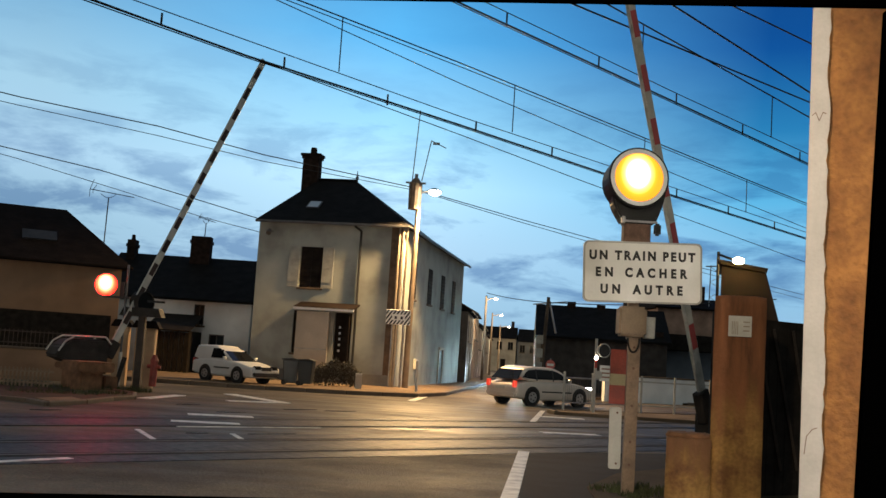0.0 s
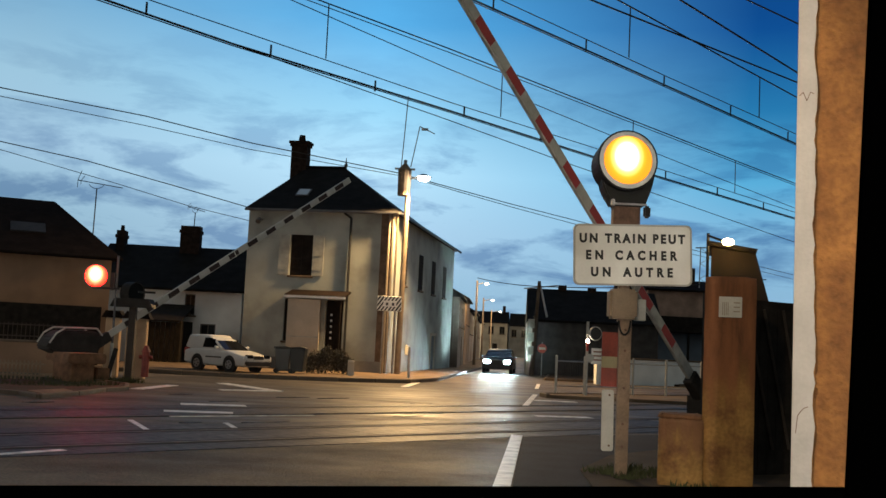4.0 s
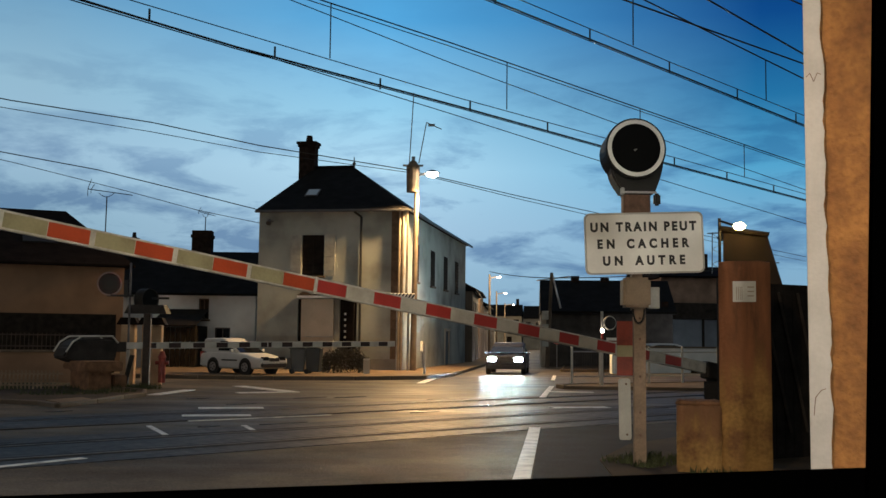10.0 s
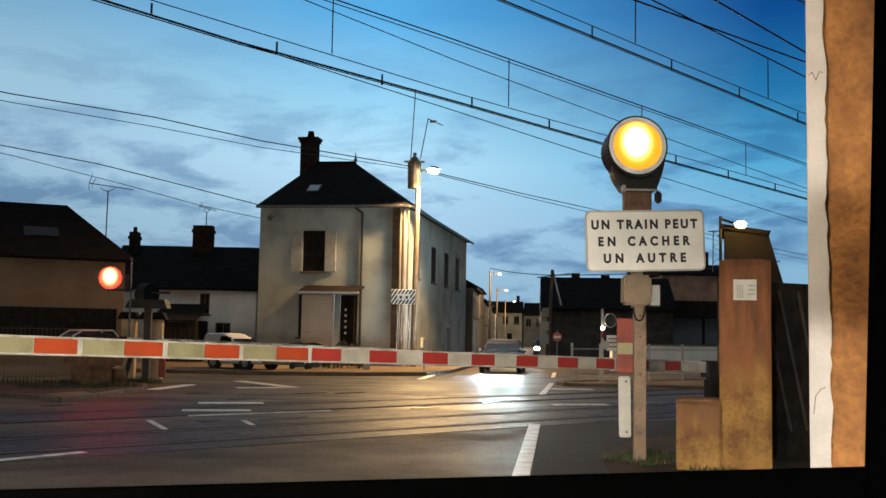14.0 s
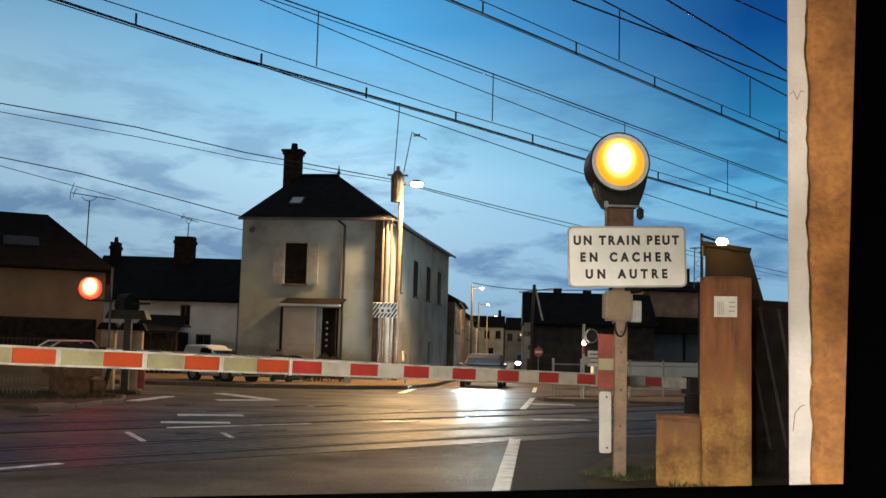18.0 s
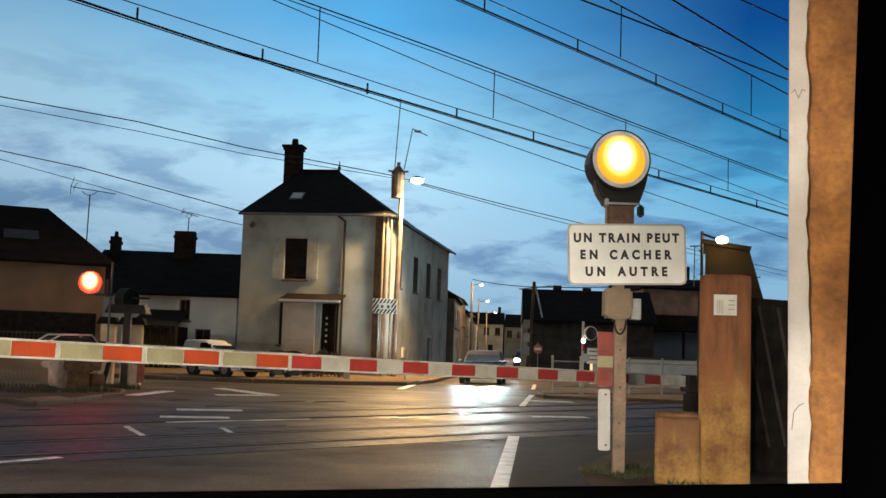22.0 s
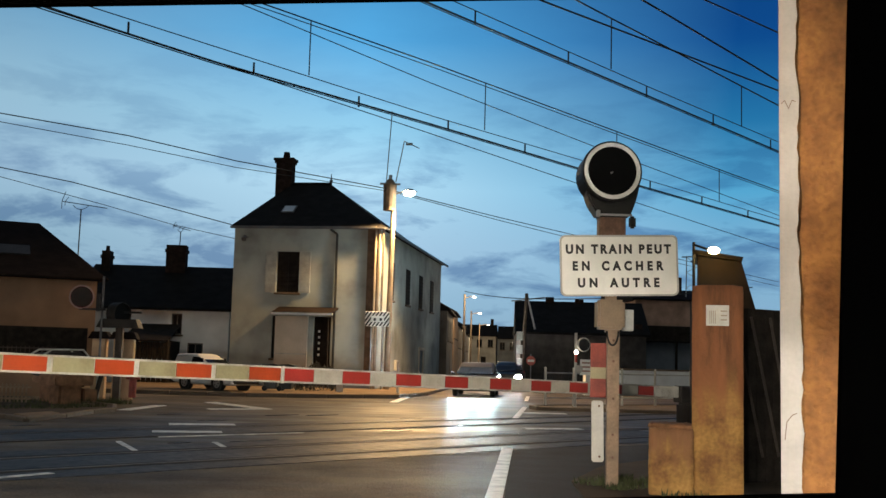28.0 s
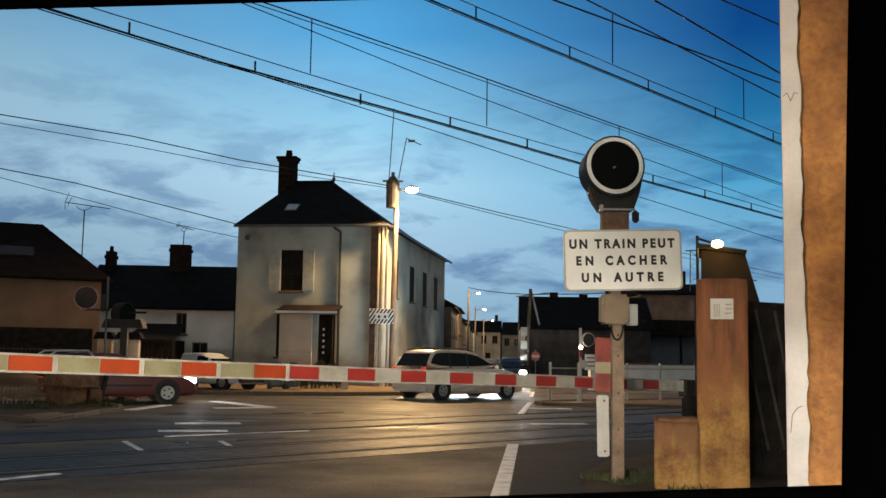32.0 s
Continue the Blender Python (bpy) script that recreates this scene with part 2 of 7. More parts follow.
ASPHALT = asphalt("wet_asphalt", (0.068, 0.057, 0.047), (0.162, 0.136, 0.104), (0.30, 0.246, 0.182), (0.41, 0.66), 0.06, 0.4, 0.35)
OLD_ASPHALT = asphalt("old_asphalt", (0.080, 0.066, 0.054), (0.172, 0.140, 0.110), (0.31, 0.25, 0.185), (0.54, 0.74), 0.04, 1.0, 0.10)
M = dict(
    render=mat("house_render", (0.365, 0.395, 0.378), 0.85, vary=0.22, scale=0.6, stain=(0.22, 0.235, 0.222)),
    white_render=mat("white_render", (0.80, 0.82, 0.82), 0.85, vary=0.15, scale=0.8),
    tan_render=mat("tan_render", (0.25, 0.155, 0.095), 0.85, vary=0.2, scale=0.8),
    # fronts down the street: shade is put into this dark brown
    shaded_brown_front=mat("shaded_brown_front", (0.15, 0.118, 0.095), 0.85, vary=0.35, scale=0.8),
    dim_render=mat("dim_render", (0.17, 0.175, 0.18), 0.85, vary=0.3, scale=0.6),
    # fronts down the street: lamp light is put into this orange
    lit_orange_front=mat("lit_orange_front", (0.40, 0.24, 0.13), 0.85, vary=0.25, scale=0.8),
    pale_render=mat("pale_render", (0.45, 0.41, 0.35), 0.85, vary=0.25, scale=0.6),
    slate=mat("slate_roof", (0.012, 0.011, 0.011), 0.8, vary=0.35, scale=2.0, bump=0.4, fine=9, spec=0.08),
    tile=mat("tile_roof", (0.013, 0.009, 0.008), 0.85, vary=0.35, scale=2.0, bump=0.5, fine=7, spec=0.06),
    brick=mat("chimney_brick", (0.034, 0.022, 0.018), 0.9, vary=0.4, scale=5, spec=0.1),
    dark=mat("dark_shutter", (0.022, 0.018, 0.016), 0.8, vary=0.3, spec=0.04),
    grey_shutter=mat("grey_shutter", (0.355, 0.37, 0.355), 0.7, vary=0.2),
    pane=glass("window_pane", (0.012, 0.013, 0.016)),
    zinc=mat("zinc_pipe", (0.12, 0.12, 0.13), 0.45, 0.6, vary=0.2),
    frame_wood=mat("painted_frame", (0.10, 0.085, 0.07), 0.6, vary=0.2),
    wood_pole=mat("pole_concrete", (0.10, 0.075, 0.055), 0.85, vary=0.3, scale=2),
    pvc=mat("white_conduit", (0.29, 0.235, 0.18), 0.5, vary=0.15),
    steel=mat("galvanised_steel", (0.35, 0.35, 0.36), 0.4, 0.7, vary=0.25),
    iron=mat("dark_iron", (0.045, 0.030, 0.022), 0.7, 0.1, vary=0.4, scale=6),
    hydrant_red=mat("hydrant_red", (0.24, 0.035, 0.025), 0.6, vary=0.3, scale=5),
    rust=mat("rusty_steel", (0.16, 0.09, 0.06), 0.75, 0.2, vary=0.4, scale=6),
    post=mat("brown_post", (0.26, 0.18, 0.12), 0.7, vary=0.35, scale=4),
    black=mat("black_paint", (0.012, 0.012, 0.013), 0.45, vary=0.3),
    drum=mat("drum_black", (0.006, 0.006, 0.006), 0.55, vary=0.3, spec=0.3),
    housing=mat("machine_grey", (0.035, 0.030, 0.027), 0.7, vary=0.35, scale=4, spec=0.2),
    white_paint=mat("white_paint", (0.50, 0.49, 0.45), 0.5, vary=0.14),
    sign_white=mat("sign_white", (0.90, 0.89, 0.84), 0.35, vary=0.06),
    sign_black=mat("sign_lettering", (0.02, 0.02, 0.02), 0.5, vary=0.1),
    red=mat("barrier_red", (0.36, 0.034, 0.025), 0.4, vary=0.12),
    orange=mat("barrier_orange", (0.37, 0.052, 0.013), 0.4, vary=0.12),
    board_red=mat("board_red", (0.25, 0.040, 0.024), 0.6, vary=0.25, scale=5, stain=(0.17, 0.028, 0.018)),
    pale_band=mat("barrier_pale", (0.46, 0.43, 0.36), 0.5, vary=0.15, stain=(0.34, 0.31, 0.25)),
    arm_white=mat("barrier_white", (0.47, 0.455, 0.41), 0.5, vary=0.2, scale=5, stain=(0.27, 0.25, 0.21)),
    cream=mat("barrier_cream", (0.28, 0.255, 0.145), 0.5, vary=0.18, stain=(0.20, 0.175, 0.10)),
    pier=mat("pier_stucco", (0.29, 0.128, 0.038), 0.9, vary=0.45, scale=4, bump=0.8, fine=26, stain=(0.20, 0.08, 0.026)),
    plaster=mat("white_plaster", (0.45, 0.43, 0.415), 0.8, vary=0.1, scale=4),
    picket=mat("weathered_picket", (0.26, 0.19, 0.125), 0.8, vary=0.3, scale=6),
    kerb=mat("kerb_stone", (0.11, 0.08, 0.055), 0.8, vary=0.25, scale=2),
    puddle=mat("puddle_water", (0.018, 0.018, 0.020), 0.20, vary=0.1, bump=0.0, spec=0.6),
    footway=mat("sandy_footway", (0.19, 0.135, 0.09), 0.9, vary=0.3, scale=1.0, bump=0.3, spec=0.12),
    paving=mat("paving", (0.055, 0.040, 0.028), 0.9, vary=0.3, scale=1.2, bump=0.3, spec=0.12),
    panel=mat("crossing_rubber", (0.050, 0.044, 0.038), 0.54, vary=0.75, scale=5.0, bump=0.9, fine=11, spec=0.08, each=0.3),
    patch=mat("new_tarmac", (0.016, 0.022, 0.030), 0.85, vary=0.3, scale=1.2, bump=0.4, fine=30, spec=0.12),
    paint=mat("road_paint", (0.74, 0.72, 0.66), 0.5, vary=0.2, scale=4, stain=(0.40, 0.38, 0.35)),
    rail=mat("rail_steel", (0.11, 0.095, 0.085), 0.6, 0.4, vary=0.3),
    gap=mat("flangeway", (0.026, 0.023, 0.020), 0.8, vary=0.4, spec=0.06),
    wire=mat("wire", (0.012, 0.012, 0.013), 0.6, vary=0.2),
    hedge=mat("hedge_leaf", (0.050, 0.046, 0.034), 0.7, vary=0.5, scale=8, each=0.3),
    grass=mat("dry_grass", (0.055, 0.068, 0.022), 0.8, vary=0.5, scale=8),
    bin=mat("bin_plastic", (0.014, 0.020, 0.024), 0.45, vary=0.2),
    timber=mat("dark_timber", (0.022, 0.018, 0.015), 0.85, vary=0.4, scale=4, spec=0.1),
    far=mat("far_wood", (0.010, 0.014, 0.014), 0.95, vary=0.4, scale=0.08),
    tyre=mat("tyre", (0.015, 0.015, 0.016), 0.8, vary=0.2),
    rim=mat("alloy_rim", (0.45, 0.45, 0.46), 0.35, 0.8, vary=0.1),
    van_white=mat("van_white", (0.55, 0.56, 0.57), 0.35, vary=0.05, bump=0),
    # silver paint with the warm lamp tint put into its colour
    silver=mat("warm_lit_silver", (0.72, 0.62, 0.53), 0.3, 0.2, vary=0.05, bump=0),
    beige=mat("beige_paint", (0.62, 0.56, 0.50), 0.32, 0.1, vary=0.05, bump=0),
    dark_paint=mat("dark_paint", (0.02, 0.02, 0.024), 0.45, vary=0.05, bump=0),
    red_paint=mat("maroon_paint", (0.14, 0.035, 0.03), 0.3, vary=0.05, bump=0),
    tail=mat("tail_lamp", (0.9, 0.06, 0.03), 0.3, glow=0.5, vary=0.0, bump=0),
    head_wait=mat("head_lamp_waiting", (1.0, 0.92, 0.78), 0.3, glow=6300.0, vary=0.0, bump=0),
    head_on=mat("head_lamp", (0.95, 0.97, 1.0), 0.3, glow=90.0, vary=0.0, bump=0),
    head_queue=mat("head_lamp_queue", (1.0, 0.97, 0.92), 0.3, glow=900.0, vary=0.0, bump=0),
    head_bright=mat("head_lamp_full", (0.66, 0.93, 1.0), 0.3, glow=3600.0, vary=0.0, bump=0),
    lantern=mat("lantern_glow", (1.0, 0.86, 0.60), 0.3, glow=160.0, vary=0.0, bump=0),
    lantern_far=mat("lantern_far", (1.0, 0.90, 0.72), 0.3, glow=12.0, vary=0.0, bump=0),
    sodium=mat("sodium_glow", (1.0, 0.66, 0.22), 0.3, glow=60.0, vary=0.0, bump=0),
    lens_off=mat("unlit_lens", (0.003, 0.003, 0.003), 0.35, vary=0.0, bump=0, spec=0.10),
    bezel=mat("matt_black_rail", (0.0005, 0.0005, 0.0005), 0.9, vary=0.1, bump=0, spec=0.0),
)



def stained_lit_masonry(name, upper, lower, patch, mid, soft):
    """Mottled stained render, dark above; low headlamp light is painted into its ochre foot."""
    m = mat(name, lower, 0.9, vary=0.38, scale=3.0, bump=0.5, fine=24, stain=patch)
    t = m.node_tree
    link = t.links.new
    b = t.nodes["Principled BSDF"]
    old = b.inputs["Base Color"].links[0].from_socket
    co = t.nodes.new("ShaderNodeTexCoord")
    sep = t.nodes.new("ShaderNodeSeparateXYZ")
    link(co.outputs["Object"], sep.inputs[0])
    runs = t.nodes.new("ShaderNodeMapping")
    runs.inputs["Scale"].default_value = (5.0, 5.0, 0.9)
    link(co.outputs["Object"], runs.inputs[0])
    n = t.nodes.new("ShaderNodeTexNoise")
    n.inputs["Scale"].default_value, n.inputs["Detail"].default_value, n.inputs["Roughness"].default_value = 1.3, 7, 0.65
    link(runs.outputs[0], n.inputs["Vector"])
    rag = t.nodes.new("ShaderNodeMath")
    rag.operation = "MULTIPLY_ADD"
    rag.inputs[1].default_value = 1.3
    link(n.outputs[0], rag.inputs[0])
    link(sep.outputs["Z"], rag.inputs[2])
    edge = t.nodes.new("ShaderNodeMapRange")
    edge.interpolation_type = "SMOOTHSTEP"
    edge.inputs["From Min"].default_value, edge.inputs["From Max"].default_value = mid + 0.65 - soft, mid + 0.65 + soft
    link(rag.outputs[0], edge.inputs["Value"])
    top_tone = ramp(t, [(0.35, tuple(c * 0.55 for c in upper)), (0.5, upper), (0.66, tuple(c * 1.3 for c in upper))])
    link(n.outputs[0], top_tone.inputs[0])
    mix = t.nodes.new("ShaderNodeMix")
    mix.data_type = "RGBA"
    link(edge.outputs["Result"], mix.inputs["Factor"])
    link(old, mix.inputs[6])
    link(top_tone.outputs["Color"], mix.inputs[7])
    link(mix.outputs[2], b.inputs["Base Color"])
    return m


PIER_STONE = stained_lit_masonry("pier_concrete", (0.19, 0.074, 0.029), (0.36, 0.195, 0.056), (0.17, 0.072, 0.026), 1.15, 0.38)
LOW_STONE = stained_lit_masonry("low_wall_concrete", (0.17, 0.080, 0.036), (0.36, 0.20, 0.060), (0.17, 0.072, 0.027), 0.55, 0.25)

# ---------------------------------------------------------------- mesh helpers
UP = Vector((0, 0, 1))


def box(bm, c, s, rz=0.0, m=None):
    """A box with centre c and size s, turned about z, or placed by the matrix m."""
    mm = (m or Matrix()) @ Matrix.Translation(c) @ Matrix.Rotation(radians(rz), 4, "Z") @ Matrix.Diagonal((*s, 1))
    bmesh.ops.create_cube(bm, size=1, matrix=mm)
    return bm


def rod(bm, a, b, r, n=8, r2=None):
    a, b = Vector(a), Vector(b)
    d = b - a
    q = d.to_track_quat("Z", "Y").to_matrix().to_4x4()
    bmesh.ops.create_cone(bm, cap_ends=True, segments=n, radius1=r, radius2=r if r2 is None else r2, depth=d.length,
                          matrix=Matrix.Translation((a + b) / 2) @ q)
    return bm


def prism(bm, pts, a, b, axis="y"):
    """Extrudes a polygon of (u, v) pairs from a to b along an axis; u, v are the other two axes in order."""
    def p3(u, v, w):
        return {"x": (w, u, v), "y": (u, w, v), "z": (u, v, w)}[axis]
    lo = [bm.verts.new(p3(u, v, a)) for u, v in pts]
    hi = [bm.verts.new(p3(u, v, b)) for u, v in pts]
    n = len(pts)
    bm.faces.new(lo)
    bm.faces.new(hi)
    for i in range(n):
        bm.faces.new((lo[i], lo[(i + 1) % n], hi[(i + 1) % n], hi[i]))
    bmesh.ops.recalc_face_normals(bm, faces=bm.faces)
    return bm


def solid(bm, verts, faces):
    vs = [bm.verts.new(v) for v in verts]
    for f in faces:
        bm.faces.new([vs[i] for i in f])
    bmesh.ops.recalc_face_normals(bm, faces=bm.faces)
    return bm


def bevelled(bm, w=0.01, seg=2):
    bmesh.ops.bevel(bm, geom=list(bm.edges), offset=w, segments=seg, affect="EDGES", clamp_overlap=True)
    return bm


def part(name, bm, material, parent=None, label="", smooth=False, m=None):
    me = bpy.data.meshes.new(name)
    if smooth:
        for f in bm.faces:
            f.smooth = True
    bm.to_mesh(me)
    bm.free()
    me.materials.append(material)
    ob = new(name, me)
    if parent:
        ob.parent = parent
    if m is not None:
        ob.matrix_basis = m
    if label:
        ob["label"] = label
    return ob


def thing(name, m, label, category, group="", kind=""):
    ob = new(name)
    ob.empty_display_size = 0.2
    ob.matrix_basis = m
    return tagged(ob, label, category, group, kind)


def B():
    return bmesh.new()


def wall_piece(bm, length, height, thick, openings=(), x0=0.0, z0=0.0):
    """A wall along +x from x0, outer face at y=0, thickness towards +y, with real openings (xa, xb, za, zb)."""
    xs = sorted({x0, x0 + length, *[o[0] for o in openings], *[o[1] for o in openings]})
    zs = sorted({z0, z0 + height, *[o[2] for o in openings], *[o[3] for o in openings]})
    for xa, xb in zip(xs, xs[1:]):
        for za, zb in zip(zs, zs[1:]):
            cx, cz = (xa + xb) / 2, (za + zb) / 2
            if any(o[0] < cx < o[1] and o[2] < cz < o[3] for o in openings):
                continue
            box(bm, (cx, thick / 2, cz), (xb - xa, thick, zb - za))
    bmesh.ops.remove_doubles(bm, verts=bm.verts, dist=0.0005)
    return bm


def rounded_box(c, s, w=0.03, seg=2):
    return bevelled(box(B(), c, s), w, seg)



# ---------------------------------------------------------------- ground, road, tracks
TRACK = 43.5
TU = Vector((math.cos(radians(TRACK)), math.sin(radians(TRACK)), 0))
TN = Vector((-TU.y, TU.x, 0))


def along(s, n, z=0.0):
    """A point s metres along the tracks and n metres across them."""
    v = TU * s + TN * n
    return (v.x, v.y, z)


bm = B()
solid(bm, [(-2500, -400, 0), (2500, -400, 0), (2500, 4500, 0), (-2500, 4500, 0)], [(0, 1, 2, 3)])
tagged(part("ground", bm, ASPHALT), "damp dark asphalt ground of the crossing and street", "ground", kind="structure")


def slab(name, pts, z, material, label, category, z0=-0.05):
    bm = B()
    prism(bm, pts, z0, z, "z")
    return tagged(part(name, bm, material), label, category, kind="structure")


def strip(name, a, b, w, z, material, label, category):
    a, b = Vector((*a, 0)), Vector((*b, 0))
    d = (b - a).normalized()
    s = Vector((-d.y, d.x, 0)) * w / 2
    return slab(name, [(p.x, p.y) for p in (a - s, b - s, b + s, a + s)], z, material, label, category)


for off in (13.1, 14.6, 17.3, 18.8):
    a, b = along(-60, off), along(140, off)
    strip("rail", a[:2], b[:2], 0.075, 0.012, M["rail"], "worn steel rail set flush in the road", "rail")
    side = 0.085 if off in (13.1, 17.3) else -0.085
    a, b = along(-60, off + side * 1.15), along(140, off + side * 1.15)
    strip("flangeway", a[:2], b[:2], 0.075, 0.008, M["gap"], "dark groove beside the rail", "groove")
    a, b = along(-60, off - side * 1.9), along(140, off - side * 1.9)
    strip("flangeway", a[:2], b[:2], 0.13 if off < 15 else 0.05, 0.0095, M["gap"], "dark joint beside the rail", "groove")

# rubber panels between and beside the rails where the road crosses them
def crossing_panels():
    meshes = {}
    for lo, hi in ((13.25, 14.45), (17.45, 18.65), (14.78, 15.6), (12.2, 12.95), (18.95, 19.7)):
        for i in range(11):
            s = 0.6 + i * 1.8
            w = hi - lo
            if w not in meshes:
                meshes[w] = bevelled(box(B(), (0, 0, 0), (1.794, w, 0.06)), 0.003, 1)
                ob = part("crossing_panel", meshes[w], M["panel"], m=pose(*along(s + 0.9, (lo + hi) / 2, -0.022), 0, 0, TRACK))
                meshes[w] = ob.data
            else:
                ob = new("crossing_panel", meshes[w])
                ob.matrix_world = pose(*along(s + 0.9, (lo + hi) / 2, -0.022), 0, 0, TRACK)
            tagged(ob, "dark rubber crossing panel beside the rail", "crossing panel", "crossing panels", "structure")


crossing_panels()
slab("road_surface", [(-17.1, 0.55), (1.80, 18.44), (0.70, 8.0), (0.70, -6.0), (-17.0, -6.0)], 0.002, OLD_ASPHALT, "older dry brown asphalt before the tracks", "road surface")
# newer tarmac to the right of the centre line, and repairs in the road
for pts in ([(0.55, 8.0), (1.58, 18.7), (4.6, 20.4), (4.6, 18.2), (2.6, 15.6), (1.9, 13.6), (1.65, 8.0)],):
    slab("road_patch", pts, 0.005, M["patch"], "smooth dark tarmac repair in the road", "road patch")

# shallow puddles left in the ruts and along the panels
def puddles():
    rnd = random.Random(31)
    for _ in range(16):
        s, n = rnd.uniform(5.5, 20.0), rnd.choice((12.0, 14.9, 15.9, 16.6, 17.1, 19.9, 20.6, 21.8, 23.0, 24.5, 26.0)) + rnd.uniform(-0.25, 0.25)
        length, width = rnd.uniform(0.35, 1.5), rnd.uniform(0.06, 0.22)
        pts = []
        for i in range(14):
            a = 2 * math.pi * i / 14
            r = rnd.uniform(0.65, 1.1)
            p = along(s + length / 2 * r * math.cos(a), n + width / 2 * r * math.sin(a) + 0.12 * width * math.cos(2 * a))
            pts.append((p[0], p[1]))
        slab("puddle", pts, 0.011, M["puddle"], "shallow puddle of rainwater in the road", "puddle", 0.0)


puddles()

# road paint: centre dashes, crossing marks, stop lines
for a, b, w in (((0.72, 11.0), (1.48, 18.55), 0.19), ((2.45, 28.3), (3.36, 35.3), 0.16), ((3.9, 40.5), (4.5, 46.0), 0.15),
                ((-5.25, 22.6), (-3.95, 22.95), 0.5), ((-5.05, 20.4), (-3.8, 20.7), 0.42),
                ((-5.0, 18.0), (-4.3, 16.4), 0.09), ((-3.47, 18.3), (-3.15, 17.4), 0.09),
                ((-6.45, 33.0), (-4.3, 29.8), 0.42), ((-5.7, 29.0), (-4.2, 29.8), 0.4), ((-7.55, 27.5), (-7.3, 30.3), 0.34),
                ((2.9, 31.4), (4.2, 31.5), 0.45), ((2.3, 24.1), (3.6, 24.45), 0.4),
                ((-4.62, 19.15), (-2.3, 21.1), 0.07), ((-0.98, 36.6), (-0.62, 41.2), 0.26), ((-5.5, 11.6), (-4.45, 13.2), 0.14)):
    strip("road_marking", a, b, w, 0.014, M["paint"], "worn white road marking", "road marking")

# pavements with kerbs
def pavement(pts, z=0.12, kerbs=True, top="paving"):
    slab("pavement", pts, z, M[top], "worn tarmac pavement behind a stone kerb", "pavement")
    for (ax, ay), (bx, by) in zip(pts, pts[1:]) if kerbs else ():
        d = Vector((bx - ax, by - ay, 0))
        n = max(1, int(d.length / 1.2))
        if n > 40:
            continue
        for i in range(n):
            p = Vector((ax, ay, 0)) + d * ((i + 0.5) / n)
            bm = B()
            box(bm, (0, 0, 0), (d.length / n - 0.015, 0.11, z + 0.06))
            bevelled(bm, 0.02, 1)
            k = part("kerb", bm, M["kerb"], m=pose(p.x, p.y, z / 2, 0, 0, math.degrees(math.atan2(d.y, d.x))))
            tagged(k, "worn pale kerb stone along the pavement", "kerb", "kerb stones", "structure")


pavement([(-30, 16.4), (-9.7, 23.5), (-8.8, 23.1), (-8.1, 22.3), (-7.85, 23.9), (-7.8, 25.7), (-7.6, 26.8), (-8.1, 28.6), (-9.0, 29.6), (-14, 30.8), (-30, 24.5)], 0.07)
slab("dropped_kerb", [(-8.72, 23.25), (-8.12, 22.5), (-7.95, 23.9), (-8.35, 24.5)], 0.104, M["footway"], "sandy dropped kerb at the corner of the pavement", "kerb")
pavement([(-13, 38.6), (-6.2, 38.0), (-3.4, 38.6), (-0.9, 40.2), (0.15, 44.0), (1.0, 52.0), (3.0, 70), (5.6, 110), (-2, 110), (-14, 60)], top="footway")
pavement([(3.6, 33.4), (3.45, 34.3), (4.3, 35.0), (6.9, 36.6), (9.6, 38.4), (16, 42.5), (19, 41), (9, 33.2)], 0.1, top="footway")
pavement([(5.4, 52.0), (6.4, 60), (13.2, 110), (40, 110), (40, 68), (12, 52.5)], 0.1)
pavement([(1.65, 9.0), (1.9, 13.6), (2.6, 15.6), (4.6, 18.2), (7.5, 21.0), (12, 20), (12, 2), (1.7, 2)], 0.03, False)

